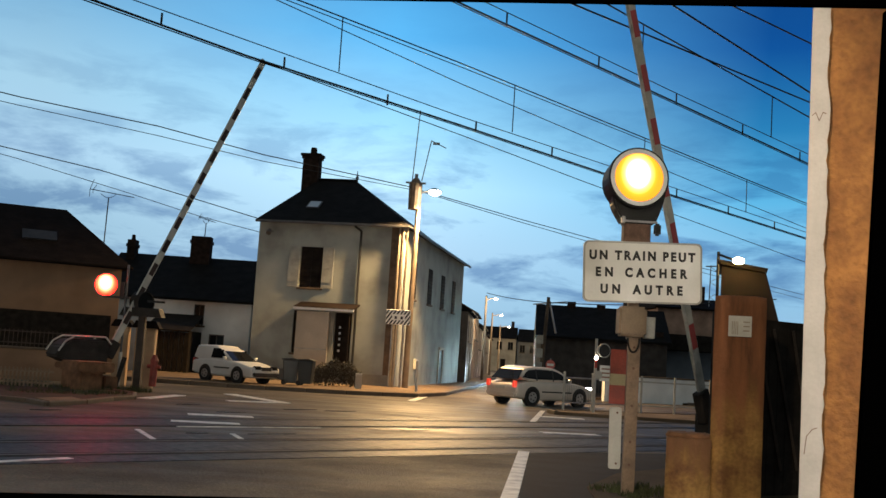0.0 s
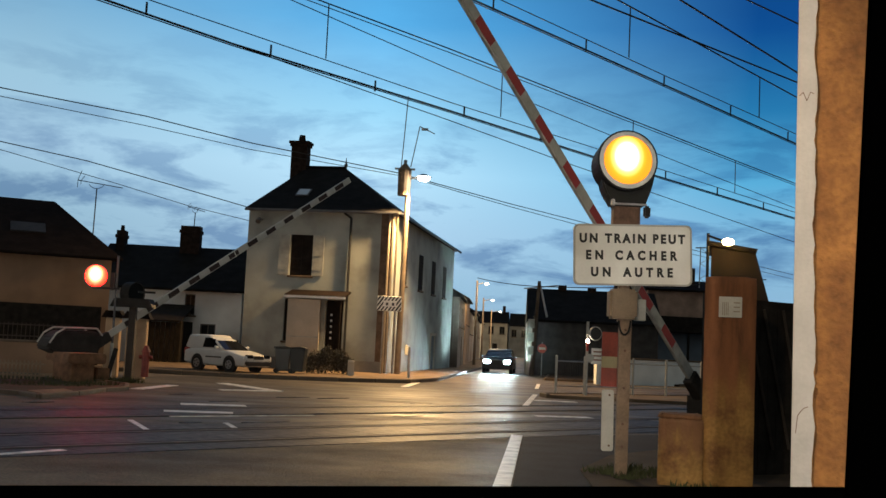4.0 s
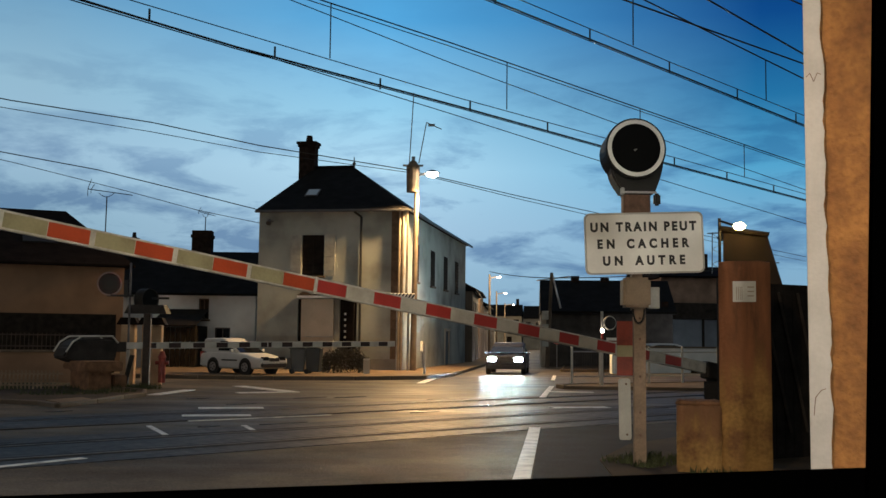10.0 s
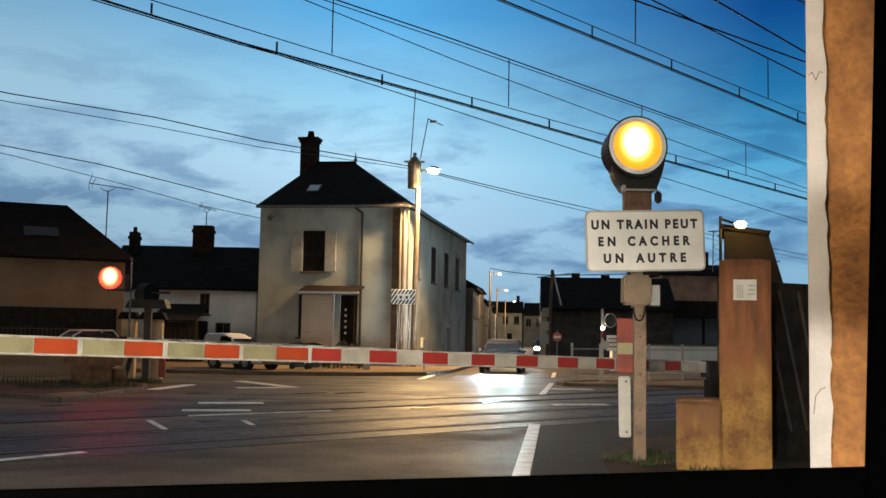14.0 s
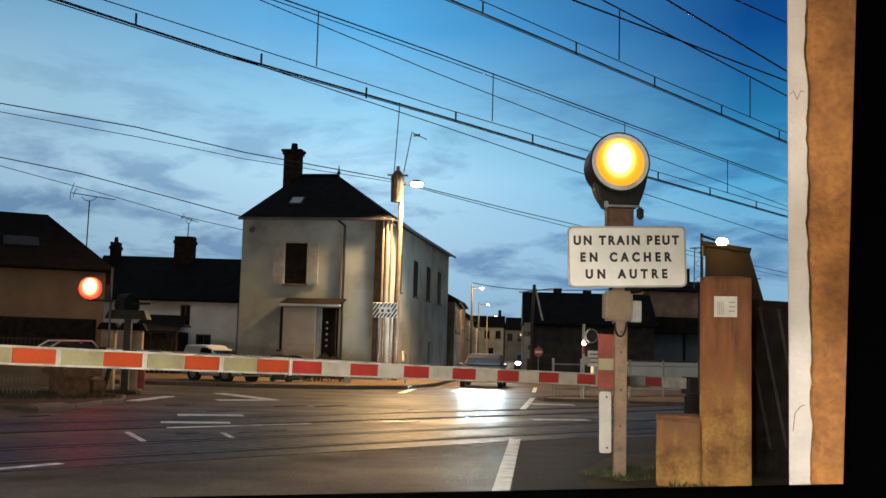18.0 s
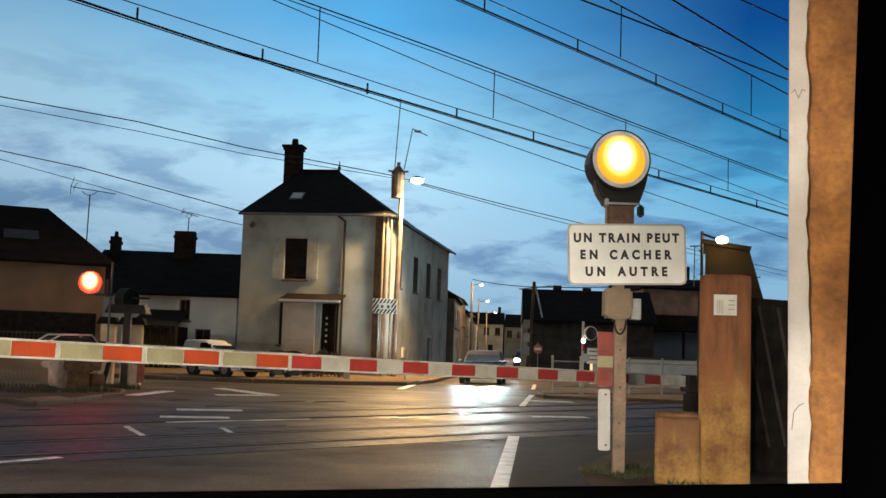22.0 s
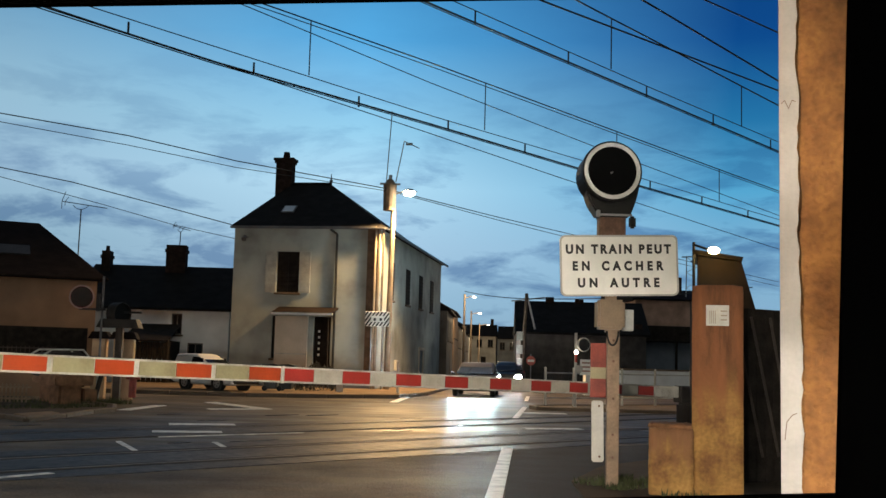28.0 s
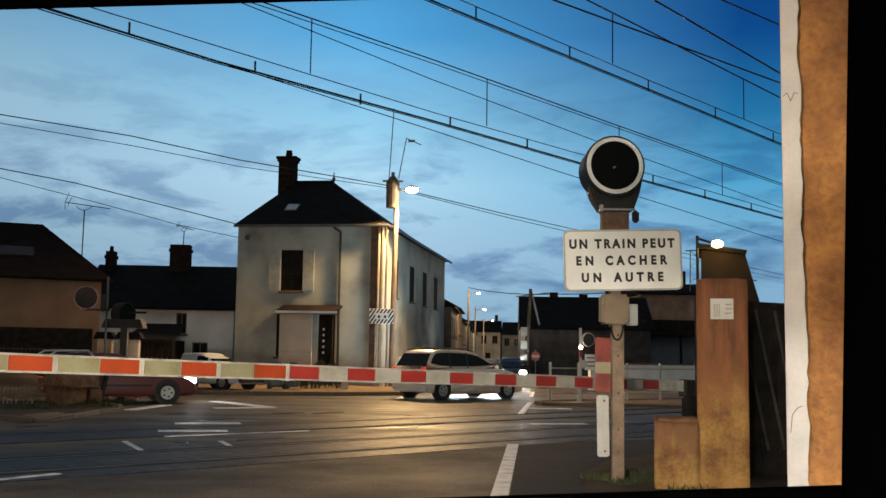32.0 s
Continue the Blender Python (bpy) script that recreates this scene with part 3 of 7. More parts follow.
# ---------------------------------------------------------------- corner house
def window(parent, xa, xb, za, zb, side="front", wall=0.0, deep=0.14, shutters=None, closed=False):
    """A window in a wall of its house: frame, pane and sill, with shutters where asked."""
    m = pose(0, wall, 0) if side == "front" else pose(wall, 0, 0, 0, 0, 90)
    bm = B()
    w, h, cx, cz = xb - xa, zb - za, (xa + xb) / 2, (za + zb) / 2
    for bx, bz, sx, sz in ((xa + 0.03, cz, 0.06, h), (xb - 0.03, cz, 0.06, h), (cx, zb - 0.03, w - 0.12, 0.06), (cx, za + 0.03, w - 0.12, 0.06), (cx, cz, 0.05, h - 0.12)):
        box(bm, (bx, deep, bz), (sx, 0.06, sz))
    f = part("window", bm, M["frame_wood"], parent, "dark recessed window in the wall", m=m)
    bm = B()
    box(bm, (cx, deep + 0.01, cz), (w - 0.1, 0.015, h - 0.1))
    part("pane", bm, M["pane"], f)
    bm = B()
    box(bm, (cx, -0.03, za - 0.05), (w + 0.16, 0.12, 0.09))
    bevelled(bm, 0.012, 1)
    part("sill", bm, M["kerb"], f)
    if closed:
        for k in (-1, 1):
            x, lw, y0, y1 = cx + k * w / 4, w / 2 - 0.012, deep - 0.08, deep - 0.04
            # one leaf: a stepped louvred section swept across its width
            sec = [(y1, za + 0.005), (y1, zb - 0.005), (y0, zb - 0.005)]
            for i in range(9):
                z = zb - 0.06 - (h - 0.12) * i / 9
                sec += [(y0, z), (y0 - 0.015, z - (h - 0.12) / 13), (y0, z - (h - 0.12) / 12)]
            sec += [(y0, za + 0.005)]
            bm = B()
            prism(bm, sec, x - lw / 2, x + lw / 2, "x")
            part("shutter", bm, M["dark"], f, "closed dark louvred shutter leaf")
    if shutters:
        for k, x in ((-1, xa - w * 0.27), (1, xb + w * 0.27)):
            part("shutter", bevelled(box(B(), (x, -0.035, cz), (w * 0.5, 0.04, h)), 0.006, 1), shutters, f, "grey wooden shutter folded back on the wall")
            for i in range(3):
                bm = box(B(), (x, -0.06, za + h * (0.15 + 0.35 * i)), (w * 0.46, 0.02, 0.08))
                part("batten", bm, shutters, f)
    return f


def corner_house():
    h = thing("corner_house", pose(-2.1, 47.5, 0, 0, 0, -9.5), "tall rendered corner house with a dark hipped slate roof", "house")
    W, L, E = 6.75, 18.4, 7.25
    ops = [(-4.69, -3.66, 4.30, 6.15), (-4.82, -4.40, 1.35, 3.25), (-2.90, -2.10, 0.12, 3.25)]
    part("front_wall", wall_piece(B(), W, E, 0.35, ops, x0=-W), M["render"], h, "stained grey rendered front wall")
    sops = [(2.4, 3.5, 4.2, 6.0), (6.7, 7.8, 4.2, 6.0), (10.6, 11.7, 4.2, 6.0), (14.4, 15.5, 4.2, 6.0), (11.2, 12.3, 0.12, 1.95)]
    part("side_wall", wall_piece(B(), L - 0.35, E, 0.35, sops, x0=0.35), M["render"], h, "rendered side wall along the street", m=pose(0, 0, 0, 0, 0, 90))
    bm = B()
    box(bm, (-W + 0.175, L / 2 + 0.17, E / 2), (0.35, L - 0.36, E))
    part("rear_side_wall", bm, M["render"], h)
    bm = B()
    box(bm, (-W / 2, L - 0.175, E / 2), (W - 0.71, 0.35, E))
    part("back_wall", bm, M["render"], h)
    bm = B()
    box(bm, (-W / 2, L / 2, 3.4), (W - 0.72, L - 0.72, 0.2))
    part("floor_slab", bm, M["timber"], h)
    part("quoin", box(B(), (-0.27, -0.012, 3.7), (0.54, 0.03, 7.0)), mat("brown_quoin", (0.15, 0.10, 0.07), 0.9, vary=0.4, scale=3, bump=0.4), h, "brown brick corner strip behind the conduits")
    # front hip, and the long roof behind it
    e, o = E + 0.02, 0.32
    bm = B()
    solid(bm, [(-W - 0.1, -o, e), (o, -o, e), (o, 8.2, e), (-W - 0.1, 8.2, e), (-5.35, 4.0, 9.88), (-3.38, 4.0, 9.88)],
          [(0, 1, 5, 4), (1, 2, 5), (2, 3, 4, 5), (3, 0, 4), (0, 3, 2, 1)])
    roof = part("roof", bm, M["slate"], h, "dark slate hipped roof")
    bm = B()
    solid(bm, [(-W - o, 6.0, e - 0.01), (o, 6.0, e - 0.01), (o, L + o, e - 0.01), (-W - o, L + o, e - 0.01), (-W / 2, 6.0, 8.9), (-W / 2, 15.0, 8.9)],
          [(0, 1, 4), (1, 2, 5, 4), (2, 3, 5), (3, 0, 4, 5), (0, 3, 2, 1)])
    part("rear_roof", bm, M["slate"], h)
    bm = B()
    box(bm, (-W / 2 + 0.11, -o - 0.04, e - 0.06), (W + o + 0.1, 0.12, 0.12))
    box(bm, (o + 0.04, L / 2, e - 0.06), (0.12, L + 2 * o, 0.12))
    bevelled(bm, 0.03, 2)
    part("gutter", bm, M["zinc"], h, "dark zinc gutter under the eaves")
    bm = B()
    rod(bm, (-3.38, 4.0, 9.85), (-3.38, 4.0, 10.4), 0.06, 6, 0.015)
    bmesh.ops.create_uvsphere(bm, u_segments=8, v_segments=6, radius=0.09, matrix=Matrix.Translation((-3.38, 4.0, 10.05)))
    part("finial", bm, M["zinc"], roof)
    bm = B()
    rod(bm, (-5.35, 4.0, 9.9), (-3.38, 4.0, 9.9), 0.08, 8)
    part("ridge", bm, M["slate"], roof)
    bm = B()
    sk = Matrix.Translation((-4.62, 1.29, 8.22)) @ Euler((radians(31.3), 0, 0)).to_matrix().to_4x4()
    box(bm, (0, 0, 0.03), (0.62, 0.75, 0.08), m=sk)
    part("skylight", bm, M["zinc"], roof)
    bm = B()
    box(bm, (0, 0, 0.075), (0.5, 0.62, 0.02), m=sk)
    # the pane's pale colour stands in for mirrored sky
    part("skylight_pane", bm, mat("sky_tinted_pane", (0.5, 0.55, 0.6), 0.08, vary=0.0, bump=0), roof, "pale skylight with mirrored sky put into its colour")
    # chimney with a corbelled cap and a pot
    bm = B()
    box(bm, (-5.73, 4.05, 9.9), (0.8, 0.62, 2.2))
    box(bm, (-5.73, 4.05, 10.98), (0.92, 0.74, 0.14))
    box(bm, (-5.73, 4.05, 11.1), (1.02, 0.84, 0.12))
    chim = part("chimney", bm, M["brick"], h, "tall dark brick chimney with a corbelled cap")
    bm = B()
    rod(bm, (-5.70, 4.05, 11.14), (-5.70, 4.05, 11.5), 0.19, 10, 0.14)
    part("chimney_pot", bm, M["brick"], chim)
    window(h, *ops[0], shutters=M["grey_shutter"], closed=True)
    window(h, *ops[1], closed=True)
    # near-flush dark leaves stand in for the shade of the side windows
    for xa, xb, za, zb in sops[:4]:
        window(h, xa, xb, za, zb, side="side", closed=True, deep=0.06)
    bm = B()
    box(bm, (11.75, 0.035, 1.03), (1.06, 0.06, 1.8))
    part("side_door", bm, mat("blue_door", (0.10, 0.13, 0.17), 0.6), h, "faded blue side door", m=pose(0, 0, 0, 0, 0, 90))
    bm = B()
    box(bm, (11.75, -0.05, 2.03), (1.5, 0.12, 0.14))
    box(bm, (11.1, -0.02, 1.0), (0.14, 0.06, 1.9))
    box(bm, (12.4, -0.02, 1.0), (0.14, 0.06, 1.9))
    part("door_surround", bm, M["pale_render"], h, m=pose(0, 0, 0, 0, 0, 90))
    # front door with a glazed column, porch canopy, screen wall, down pipe, meter box
    bm = B()
    box(bm, (-2.5, 0.2, 1.68), (0.78, 0.06, 3.1))
    d = part("front_door", bm, M["dark"], h, "dark front door with small square lights")
    for i in range(5):
        bm = B()
        box(bm, (-2.66, 0.16, 1.55 + 0.26 * i), (0.09, 0.02, 0.1))
        part("door_light", bm, M["white_render"], d)
    bm = B()
    prism(bm, [(-1.15, 3.30), (0.0, 3.58), (0.0, 3.66), (-1.18, 3.38)], -4.5, -1.78, "x")
    part("porch_canopy", bm, M["tile"], h, "small tiled porch canopy")
    bm = B()
    box(bm, (-3.12, -1.16, 3.31), (2.76, 0.07, 0.1))
    part("canopy_fascia", bm, M["white_render"], h)
    bm = B()
    box(bm, (-3.62, -0.95, 1.6), (1.46, 0.14, 3.2))
    screen = part("porch_screen", bm, M["pale_render"], h, "pale rendered screen wall of the porch")
    bm = B()
    box(bm, (-3.62, -1.03, 1.56), (1.46, 0.02, 0.05))
    part("screen_band", bm, M["grey_shutter"], screen)
    bm = B()
    part("porch_side", box(bm, (-4.34, -0.5, 1.62), (0.07, 0.8, 3.2)), M["dark"], h)
    part("porch_post", box(B(), (-2.0, -0.9, 1.6), (0.08, 0.08, 3.2)), M["dark"], h)
    bm = B()
    rod(bm, (-1.93, -0.08, 0.2), (-1.93, -0.08, 6.95), 0.055)
    rod(bm, (-1.93, -0.08, 6.95), (-2.2, -0.3, 7.15), 0.055)
    part("down_pipe", bm, M["black"], h, "dark down pipe")
    bm = B()
    rod(bm, (-6.1, -0.02, 6.78), (-6.1, -0.45, 6.72), 0.04)
    rod(bm, (-6.1, -0.45, 6.78), (-6.1, -0.62, 6.62), 0.09, 8, 0.12)
    part("wall_lamp", bm, M["zinc"], h, "small unlit wall lamp")
    bm = B()
    box(bm, (-0.02, 4.4, 1.15), (0.14, 0.4, 0.5))
    bevelled(bm, 0.02, 1)
    part("meter_box", bm, M["white_paint"], h, "white meter box", m=pose(0.08, 0, 0))
    bm = B()
    box(bm, (-W / 2, -0.03, 0.35), (W, 0.06, 0.5))
    part("plinth", bm, mat("plinth_render", (0.25, 0.24, 0.23), 0.9, vary=0.3, scale=1), h)
    return h


corner_house()


def utility_pole():
    p = thing("utility_pole", pose(-1.85, 46.85, 0.1), "concrete utility pole with cable conduits and a street lamp", "utility pole")
    bm = B()
    rod(bm, (0.25, 0.3, -0.1), (0.33, 0.3, 9.0), 0.14, 10, 0.10)
    part("pole", bm, mat("pale_pole", (0.22, 0.165, 0.12), 0.85, vary=0.3, scale=2), p)
    for i, x in enumerate((-0.42, -0.26, -0.08)):
        bm = B()
        rod(bm, (x, 0.42, 3.0 if i else -0.1), (x + 0.02, 0.42, 7.2), 0.05, 6)
        part("conduit", bm, M["pvc"], p, "pale cable conduit")
    for x in (-0.3, 0.02):
        bm = B()
        rod(bm, (x, 0.42, -0.1), (x, 0.42, 3.0), 0.055, 6)
        part("conduit", bm, M["pvc"], p)
    bm = B()
    rod(bm, (0.14, 0.3, 7.9), (0.15, 0.3, 9.05), 0.27, 12, 0.3)
    rod(bm, (0.15, 0.3, 9.05), (0.16, 0.3, 9.3), 0.3, 12, 0.12)
    part("transformer", bm, mat("pole_box", (0.20, 0.14, 0.09), 0.6, vary=0.3), p, "brown cylindrical box on the pole")
    bm = B()
    rod(bm, (0.15, 0.3, 9.2), (0.16, 0.3, 9.5), 0.08, 8)
    box(bm, (0.15, 0.3, 9.1), (0.9, 0.07, 0.08))
    part("crossarm", bm, M["steel"], p)
    for a, b in (((-0.02, 0.3, 9.2), (0.14, 0.3, 12.4)), ((0.4, 0.3, 9.2), (0.72, 0.3, 11.05))):
        bm = B()
        rod(bm, a, b, 0.022, 6)
        part("mast", bm, M["steel"], p)
    bm = B()
    rod(bm, (0.72, 0.3, 11.05), (1.4, 0.3, 10.75), 0.022, 6)
    box(bm, (0.95, 0.3, 10.93), (0.3, 0.1, 0.1))
    part("bracket_arm", bm, M["steel"], p)
    bm = B()
    rod(bm, (0.3, 0.3, 8.62), (1.01, -0.12, 8.80), 0.035, 6)
    part("lamp_arm", bm, M["steel"], p)
    bm = B()
    bmesh.ops.create_uvsphere(bm, u_segments=16, v_segments=10, radius=0.2, matrix=Matrix.Translation((1.02, -0.2, 8.62)) @ Matrix.Diagonal((1.3, 0.8, 0.6, 1)))
    part("lantern", bm, M["lantern"], p, "bright white street lantern", smooth=True)
    bm = B()
    rod(bm, (1.02, -0.2, 8.70), (1.02, -0.2, 8.82), 0.35, 16, 0.12)
    part("lantern_hood", bm, M["zinc"], p)


utility_pole()


def hatched_board():
    s = thing("chevron_board", pose(-2.05, 46.3, 0, 0, 0, 0), "black and white hatched warning board at the house corner", "sign")
    bm = B()
    box(bm, (0, 0, 3.15), (1.05, 0.03, 0.64))
    bevelled(bm, 0.01, 1)
    b = part("board", bm, M["sign_white"], s)
    lo, hi, half = 2.84, 3.46, 0.515
    for i in range(11):
        # slanting black stripes across the whole board
        u = -0.85 + 0.155 * i
        a = [(u, lo), (u + 0.075, lo), (u + 0.075 + 0.42, hi), (u + 0.42, hi)]
        if u + 0.42 < -half or u > half:
            continue
        pts = []
        for (xa, za), (xb, zb) in zip(a, a[1:] + a[:1]):
            # clip the stripe at the board's ends
            ts = sorted(t for t in [((k - xa) / (xb - xa)) for k in (-half, half) if abs(xb - xa) > 1e-6] if 0 < t < 1)
            for t in [0.0] + ts:
                x, z = xa + (xb - xa) * t, za + (zb - za) * t
                if -half - 1e-6 <= x <= half + 1e-6:
                    pts.append((x, z))
        if len(pts) > 2:
            part("stripe", prism(B(), pts, -0.021, -0.014, "y"), M["sign_black"], b)
    part("centre_panel", rounded_box((0.02, -0.026, 3.15), (0.56, 0.012, 0.26), 0.004, 1), M["sign_white"], b)
    for x in (-0.1, 0.16):
        part("centre_bar", rounded_box((x, -0.035, 3.13), (0.1, 0.008, 0.12), 0.003, 1), M["sign_black"], b)
    for x in (-0.25, 0.25):
        bm = B()
        rod(bm, (x, 0.05, 0.0), (x, 0.05, 3.4), 0.03, 6)
        part("post", bm, M["steel"], s)


hatched_board()


def wheelie_bin(x, y, rz):
    b = thing("wheelie_bin", pose(x, y, 0.12, 0, 0, rz), "dark plastic wheelie bin standing by the hedge", "bin", "wheelie bins")
    bm = B()
    prism(bm, [(-0.24, 0.08), (0.24, 0.08), (0.30, 0.95), (-0.30, 0.95)], -0.27, 0.27, "y")
    part("body", bevelled(bm, 0.02, 1), M["bin"], b)
    bm = B()
    prism(bm, [(-0.34, 0.95), (0.34, 0.95), (0.34, 0.98), (0.1, 1.04), (-0.34, 1.0)], -0.3, 0.3, "y")
    part("lid", bevelled(bm, 0.012, 1), M["bin"], b)
    for s in (-1, 1):
        bm = B()
        rod(bm, (-0.22, s * 0.25, 0.1), (-0.22, s * 0.31, 0.1), 0.1, 10)
        part("wheel", bm, M["tyre"], b)


wheelie_bin(-5.85, 41.6, 4)
wheelie_bin(-5.25, 41.65, -5)


def hedge():
    rnd = random.Random(5)
    bm = B()
    for i in range(5200):
        u, v = rnd.random(), rnd.random()
        x, y = -5.0 + 1.75 * u, 42.4 + 1.2 * u + rnd.uniform(-0.4, 0.4)
        top = 0.35 + 0.62 * math.sin(math.pi * (0.12 + 0.8 * u)) + 0.07 * math.sin(u * 19) + rnd.uniform(-0.14, 0.14)
        z = 0.12 + top * v ** 0.6
        r = rnd.uniform(0.025, 0.06)
        m = Matrix.Translation((x, y, z)) @ Euler([rnd.uniform(0, 6.3) for _ in range(3)]).to_matrix().to_4x4()
        vs = [bm.verts.new(m @ Vector(p)) for p in ((-r, 0, 0), (0, -r * 0.5, 0.01), (r, 0, 0), (0, r * 0.5, 0.01))]
        bm.faces.new(vs)
    tagged(part("hedge", bm, M["hedge"]), "low scruffy dark green hedge at the house front", "hedge", kind="stuff")


hedge()


def gate_stub():
    g = thing("gate_stub", pose(-3.25, 42.25, 0.1, 0, 0, 6), "short stub of a rendered gate post with a pale cap", "post")
    part("shaft", rounded_box((0, 0, 0.27), (0.26, 0.26, 0.56), 0.02, 2), M["pale_render"], g)
    part("cap", rounded_box((0, 0, 0.58), (0.28, 0.28, 0.07), 0.02, 2), M["white_paint"], g)


gate_stub()


def bollard(x, y):
    b = thing("bollard", pose(x, y, 0.1), "thin white bollard on the footway", "bollard")
    part("shaft", rod(B(), (0, 0, 0), (0, 0, 1.2), 0.055, 12), M["white_paint"], b)
    part("cap", rod(B(), (0, 0, 1.2), (0, 0, 1.26), 0.058, 12, 0.02), M["white_paint"], b)


bollard(-1.0, 43.0)


# ---------------------------------------------------------------- houses to the west
def left_house():
    h = thing("bungalow", pose(-12.9, 42.2, 0, 0, 0, 24), "low tan rendered house with a steep dark tiled roof", "house")
    W, E = 13.0, 4.25
    ops = [(-11.5, -10.2, 0.9, 2.1), (-4.6, -3.4, 0.9, 2.1)]
    part("front_wall", wall_piece(B(), W, E, 0.3, ops, x0=-W), M["tan_render"], h, "tan rendered front wall")
    for o in ops:
        window(h, *o)
    bm = B()
    box(bm, (-0.15, 4.15, E / 2), (0.3, 7.7, E))
    part("end_wall", bm, M["tan_render"], h)
    bm = B()
    box(bm, (-W / 2, 7.85, E / 2), (W - 0.31, 0.3, E))
    box(bm, (-W + 0.15, 4.0, E / 2), (0.3, 7.4, E))
    part("back_wall", bm, M["tan_render"], h)
    o, e = 0.35, E + 0.02
    bm = B()
    solid(bm, [(-W - o, -o, e), (o, -o, e), (o, 8 + o, e), (-W - o, 8 + o, e), (-W - o, 4, 6.75), (-2.0, 4, 6.75)],
          [(0, 1, 5, 4), (1, 2, 5), (2, 3, 4, 5), (3, 0, 4), (0, 3, 2, 1)])
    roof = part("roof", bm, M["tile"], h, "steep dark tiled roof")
    sk = Matrix.Translation((-3.1, 1.5, 5.33)) @ Euler((radians(30), 0, 0)).to_matrix().to_4x4()
    bm = B()
    box(bm, (0, 0, 0.03), (1.3, 0.8, 0.08), m=sk)
    part("skylight", bm, mat("dull_skylight", (0.035, 0.034, 0.036), 0.55, vary=0.3, spec=0.2), roof)
    bm = B()
    box(bm, (-W / 2, -o - 0.05, e - 0.05), (W + 2 * o, 0.12, 0.12))
    part("gutter", bevelled(bm, 0.03, 1), M["tile"], h)
    return h


left_house()


def aerial(x, y, z0, z1, boom, n=6):
    a = thing("aerial", pose(x, y, 0), "thin metal television aerial on a mast", "aerial")
    bm = B()
    rod(bm, (0, 0, z0), (0.02, 0, z1), 0.025, 6)
    part("mast", bm, M["wire"], a)
    bm = B()
    rod(bm, (-boom * 0.42, 0, z1 + 0.30), (boom * 0.58, 0, z1 + 0.06), 0.018, 5)
    part("boom", bm, M["wire"], a)
    bm = B()
    for i in range(8):
        p, q = [(0.32 * (k / 4 - 1) * boom / 1.9, 0, z1 + 0.16 * (k / 4 - 1) ** 2 - 0.02) for k in (i, i + 1)]
        rod(bm, p, q, 0.012, 4)
    part("cradle", bm, M["wire"], a)
    for i in range(n):
        u = -0.42 + 0.07 * i * (1 if i < 2 else 2.6)
        s = (0.42, 0.22)[i > 0] * boom / 1.9
        bm = B()
        rod(bm, (boom * u + 0.02, -0.05, z1 + 0.2 - 0.24 * u - s * 0.75), (boom * u, 0, z1 + 0.2 - 0.24 * u), 0.012, 4)
        rod(bm, (boom * u, 0, z1 + 0.2 - 0.24 * u), (boom * u + 0.12, 0.05, z1 + 0.2 - 0.24 * u + s), 0.012, 4)
        part("element", bm, M["wire"], a)


aerial(-14.15, 43.5, 4.6, 7.2, 1.85, 2)


def row_house():
    h = thing("cottage", pose(-9.45, 52.0, 0, 0, 0, 2), "long low white rendered cottage with a dark slate roof", "house")
    W, E = 7.2, 3.6
    ops = [(-2.75, -2.25, 2.35, 3.35), (-1.95, -1.2, 1.0, 1.95)]
    part("front_wall", wall_piece(B(), W, E, 0.3, ops, x0=-W), M["white_render"], h, "white rendered front wall in shade")
    window(h, *ops[0])
    window(h, *ops[1])
    bm = B()
    box(bm, (-W / 2, 7.85, E / 2), (W, 0.3, E))
    box(bm, (-W + 0.15, 4, E / 2), (0.3, 7.38, E))
    box(bm, (-0.15, 4, E / 2), (0.3, 7.38, E))
    part("back_wall", bm, M["white_render"], h)
    bm = B()
    prism(bm, [(-0.3, E), (4.0, 5.95), (8.3, E), (8.3, E - 0.1), (-0.3, E - 0.1)], -W - 0.4, 0.2, "x")
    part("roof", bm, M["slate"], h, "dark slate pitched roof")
    for cx, w, z in ((-3.35, 1.0, 7.0), (-6.9, 0.42, 6.6)):
        bm = B()
        box(bm, (cx, 3.6, (5.2 + z) / 2), (w, 0.7, z - 5.2))
        box(bm, (cx, 3.6, z - 0.3), (w + 0.1, 0.8, 0.16))
        c = part("chimney", bm, M["brick"], h, "dark brick chimney")
        for k in (() if w > 0.6 else (0,)):
            part("chimney_pot", rod(B(), (cx + k, 3.6, z - 0.02), (cx + k, 3.6, z + 0.28), 0.12, 8, 0.09), M["brick"], c)


row_house()
aerial(-12.85, 55.6, 6.9, 7.75, 0.9, 4)


def lean_to():
    h = thing("lean_to_shed", pose(-9.8, 48.8, 0, 0, 0, 2), "dark timber lean-to shed with a slatted roof", "shed")
    bm = B()
    prism(bm, [(-0.1, 1.95), (2.9, 2.75), (2.9, 2.82), (-0.12, 2.02)], -3.85, -1.75, "x")
    part("roof", bm, M["timber"], h, "dark slatted roof")
    for i in range(9):
        bm = B()
        box(bm, (-3.7 + i * 0.225, 0.05, 0.98), (0.2, 0.05, 1.9))
        part("board", bm, M["timber"], h)
    for x in (-1.82, -3.78):
        part("side_panel", box(B(), (x, 1.5, 1.0), (0.08, 2.8, 2.0)), M["timber"], h)


lean_to()


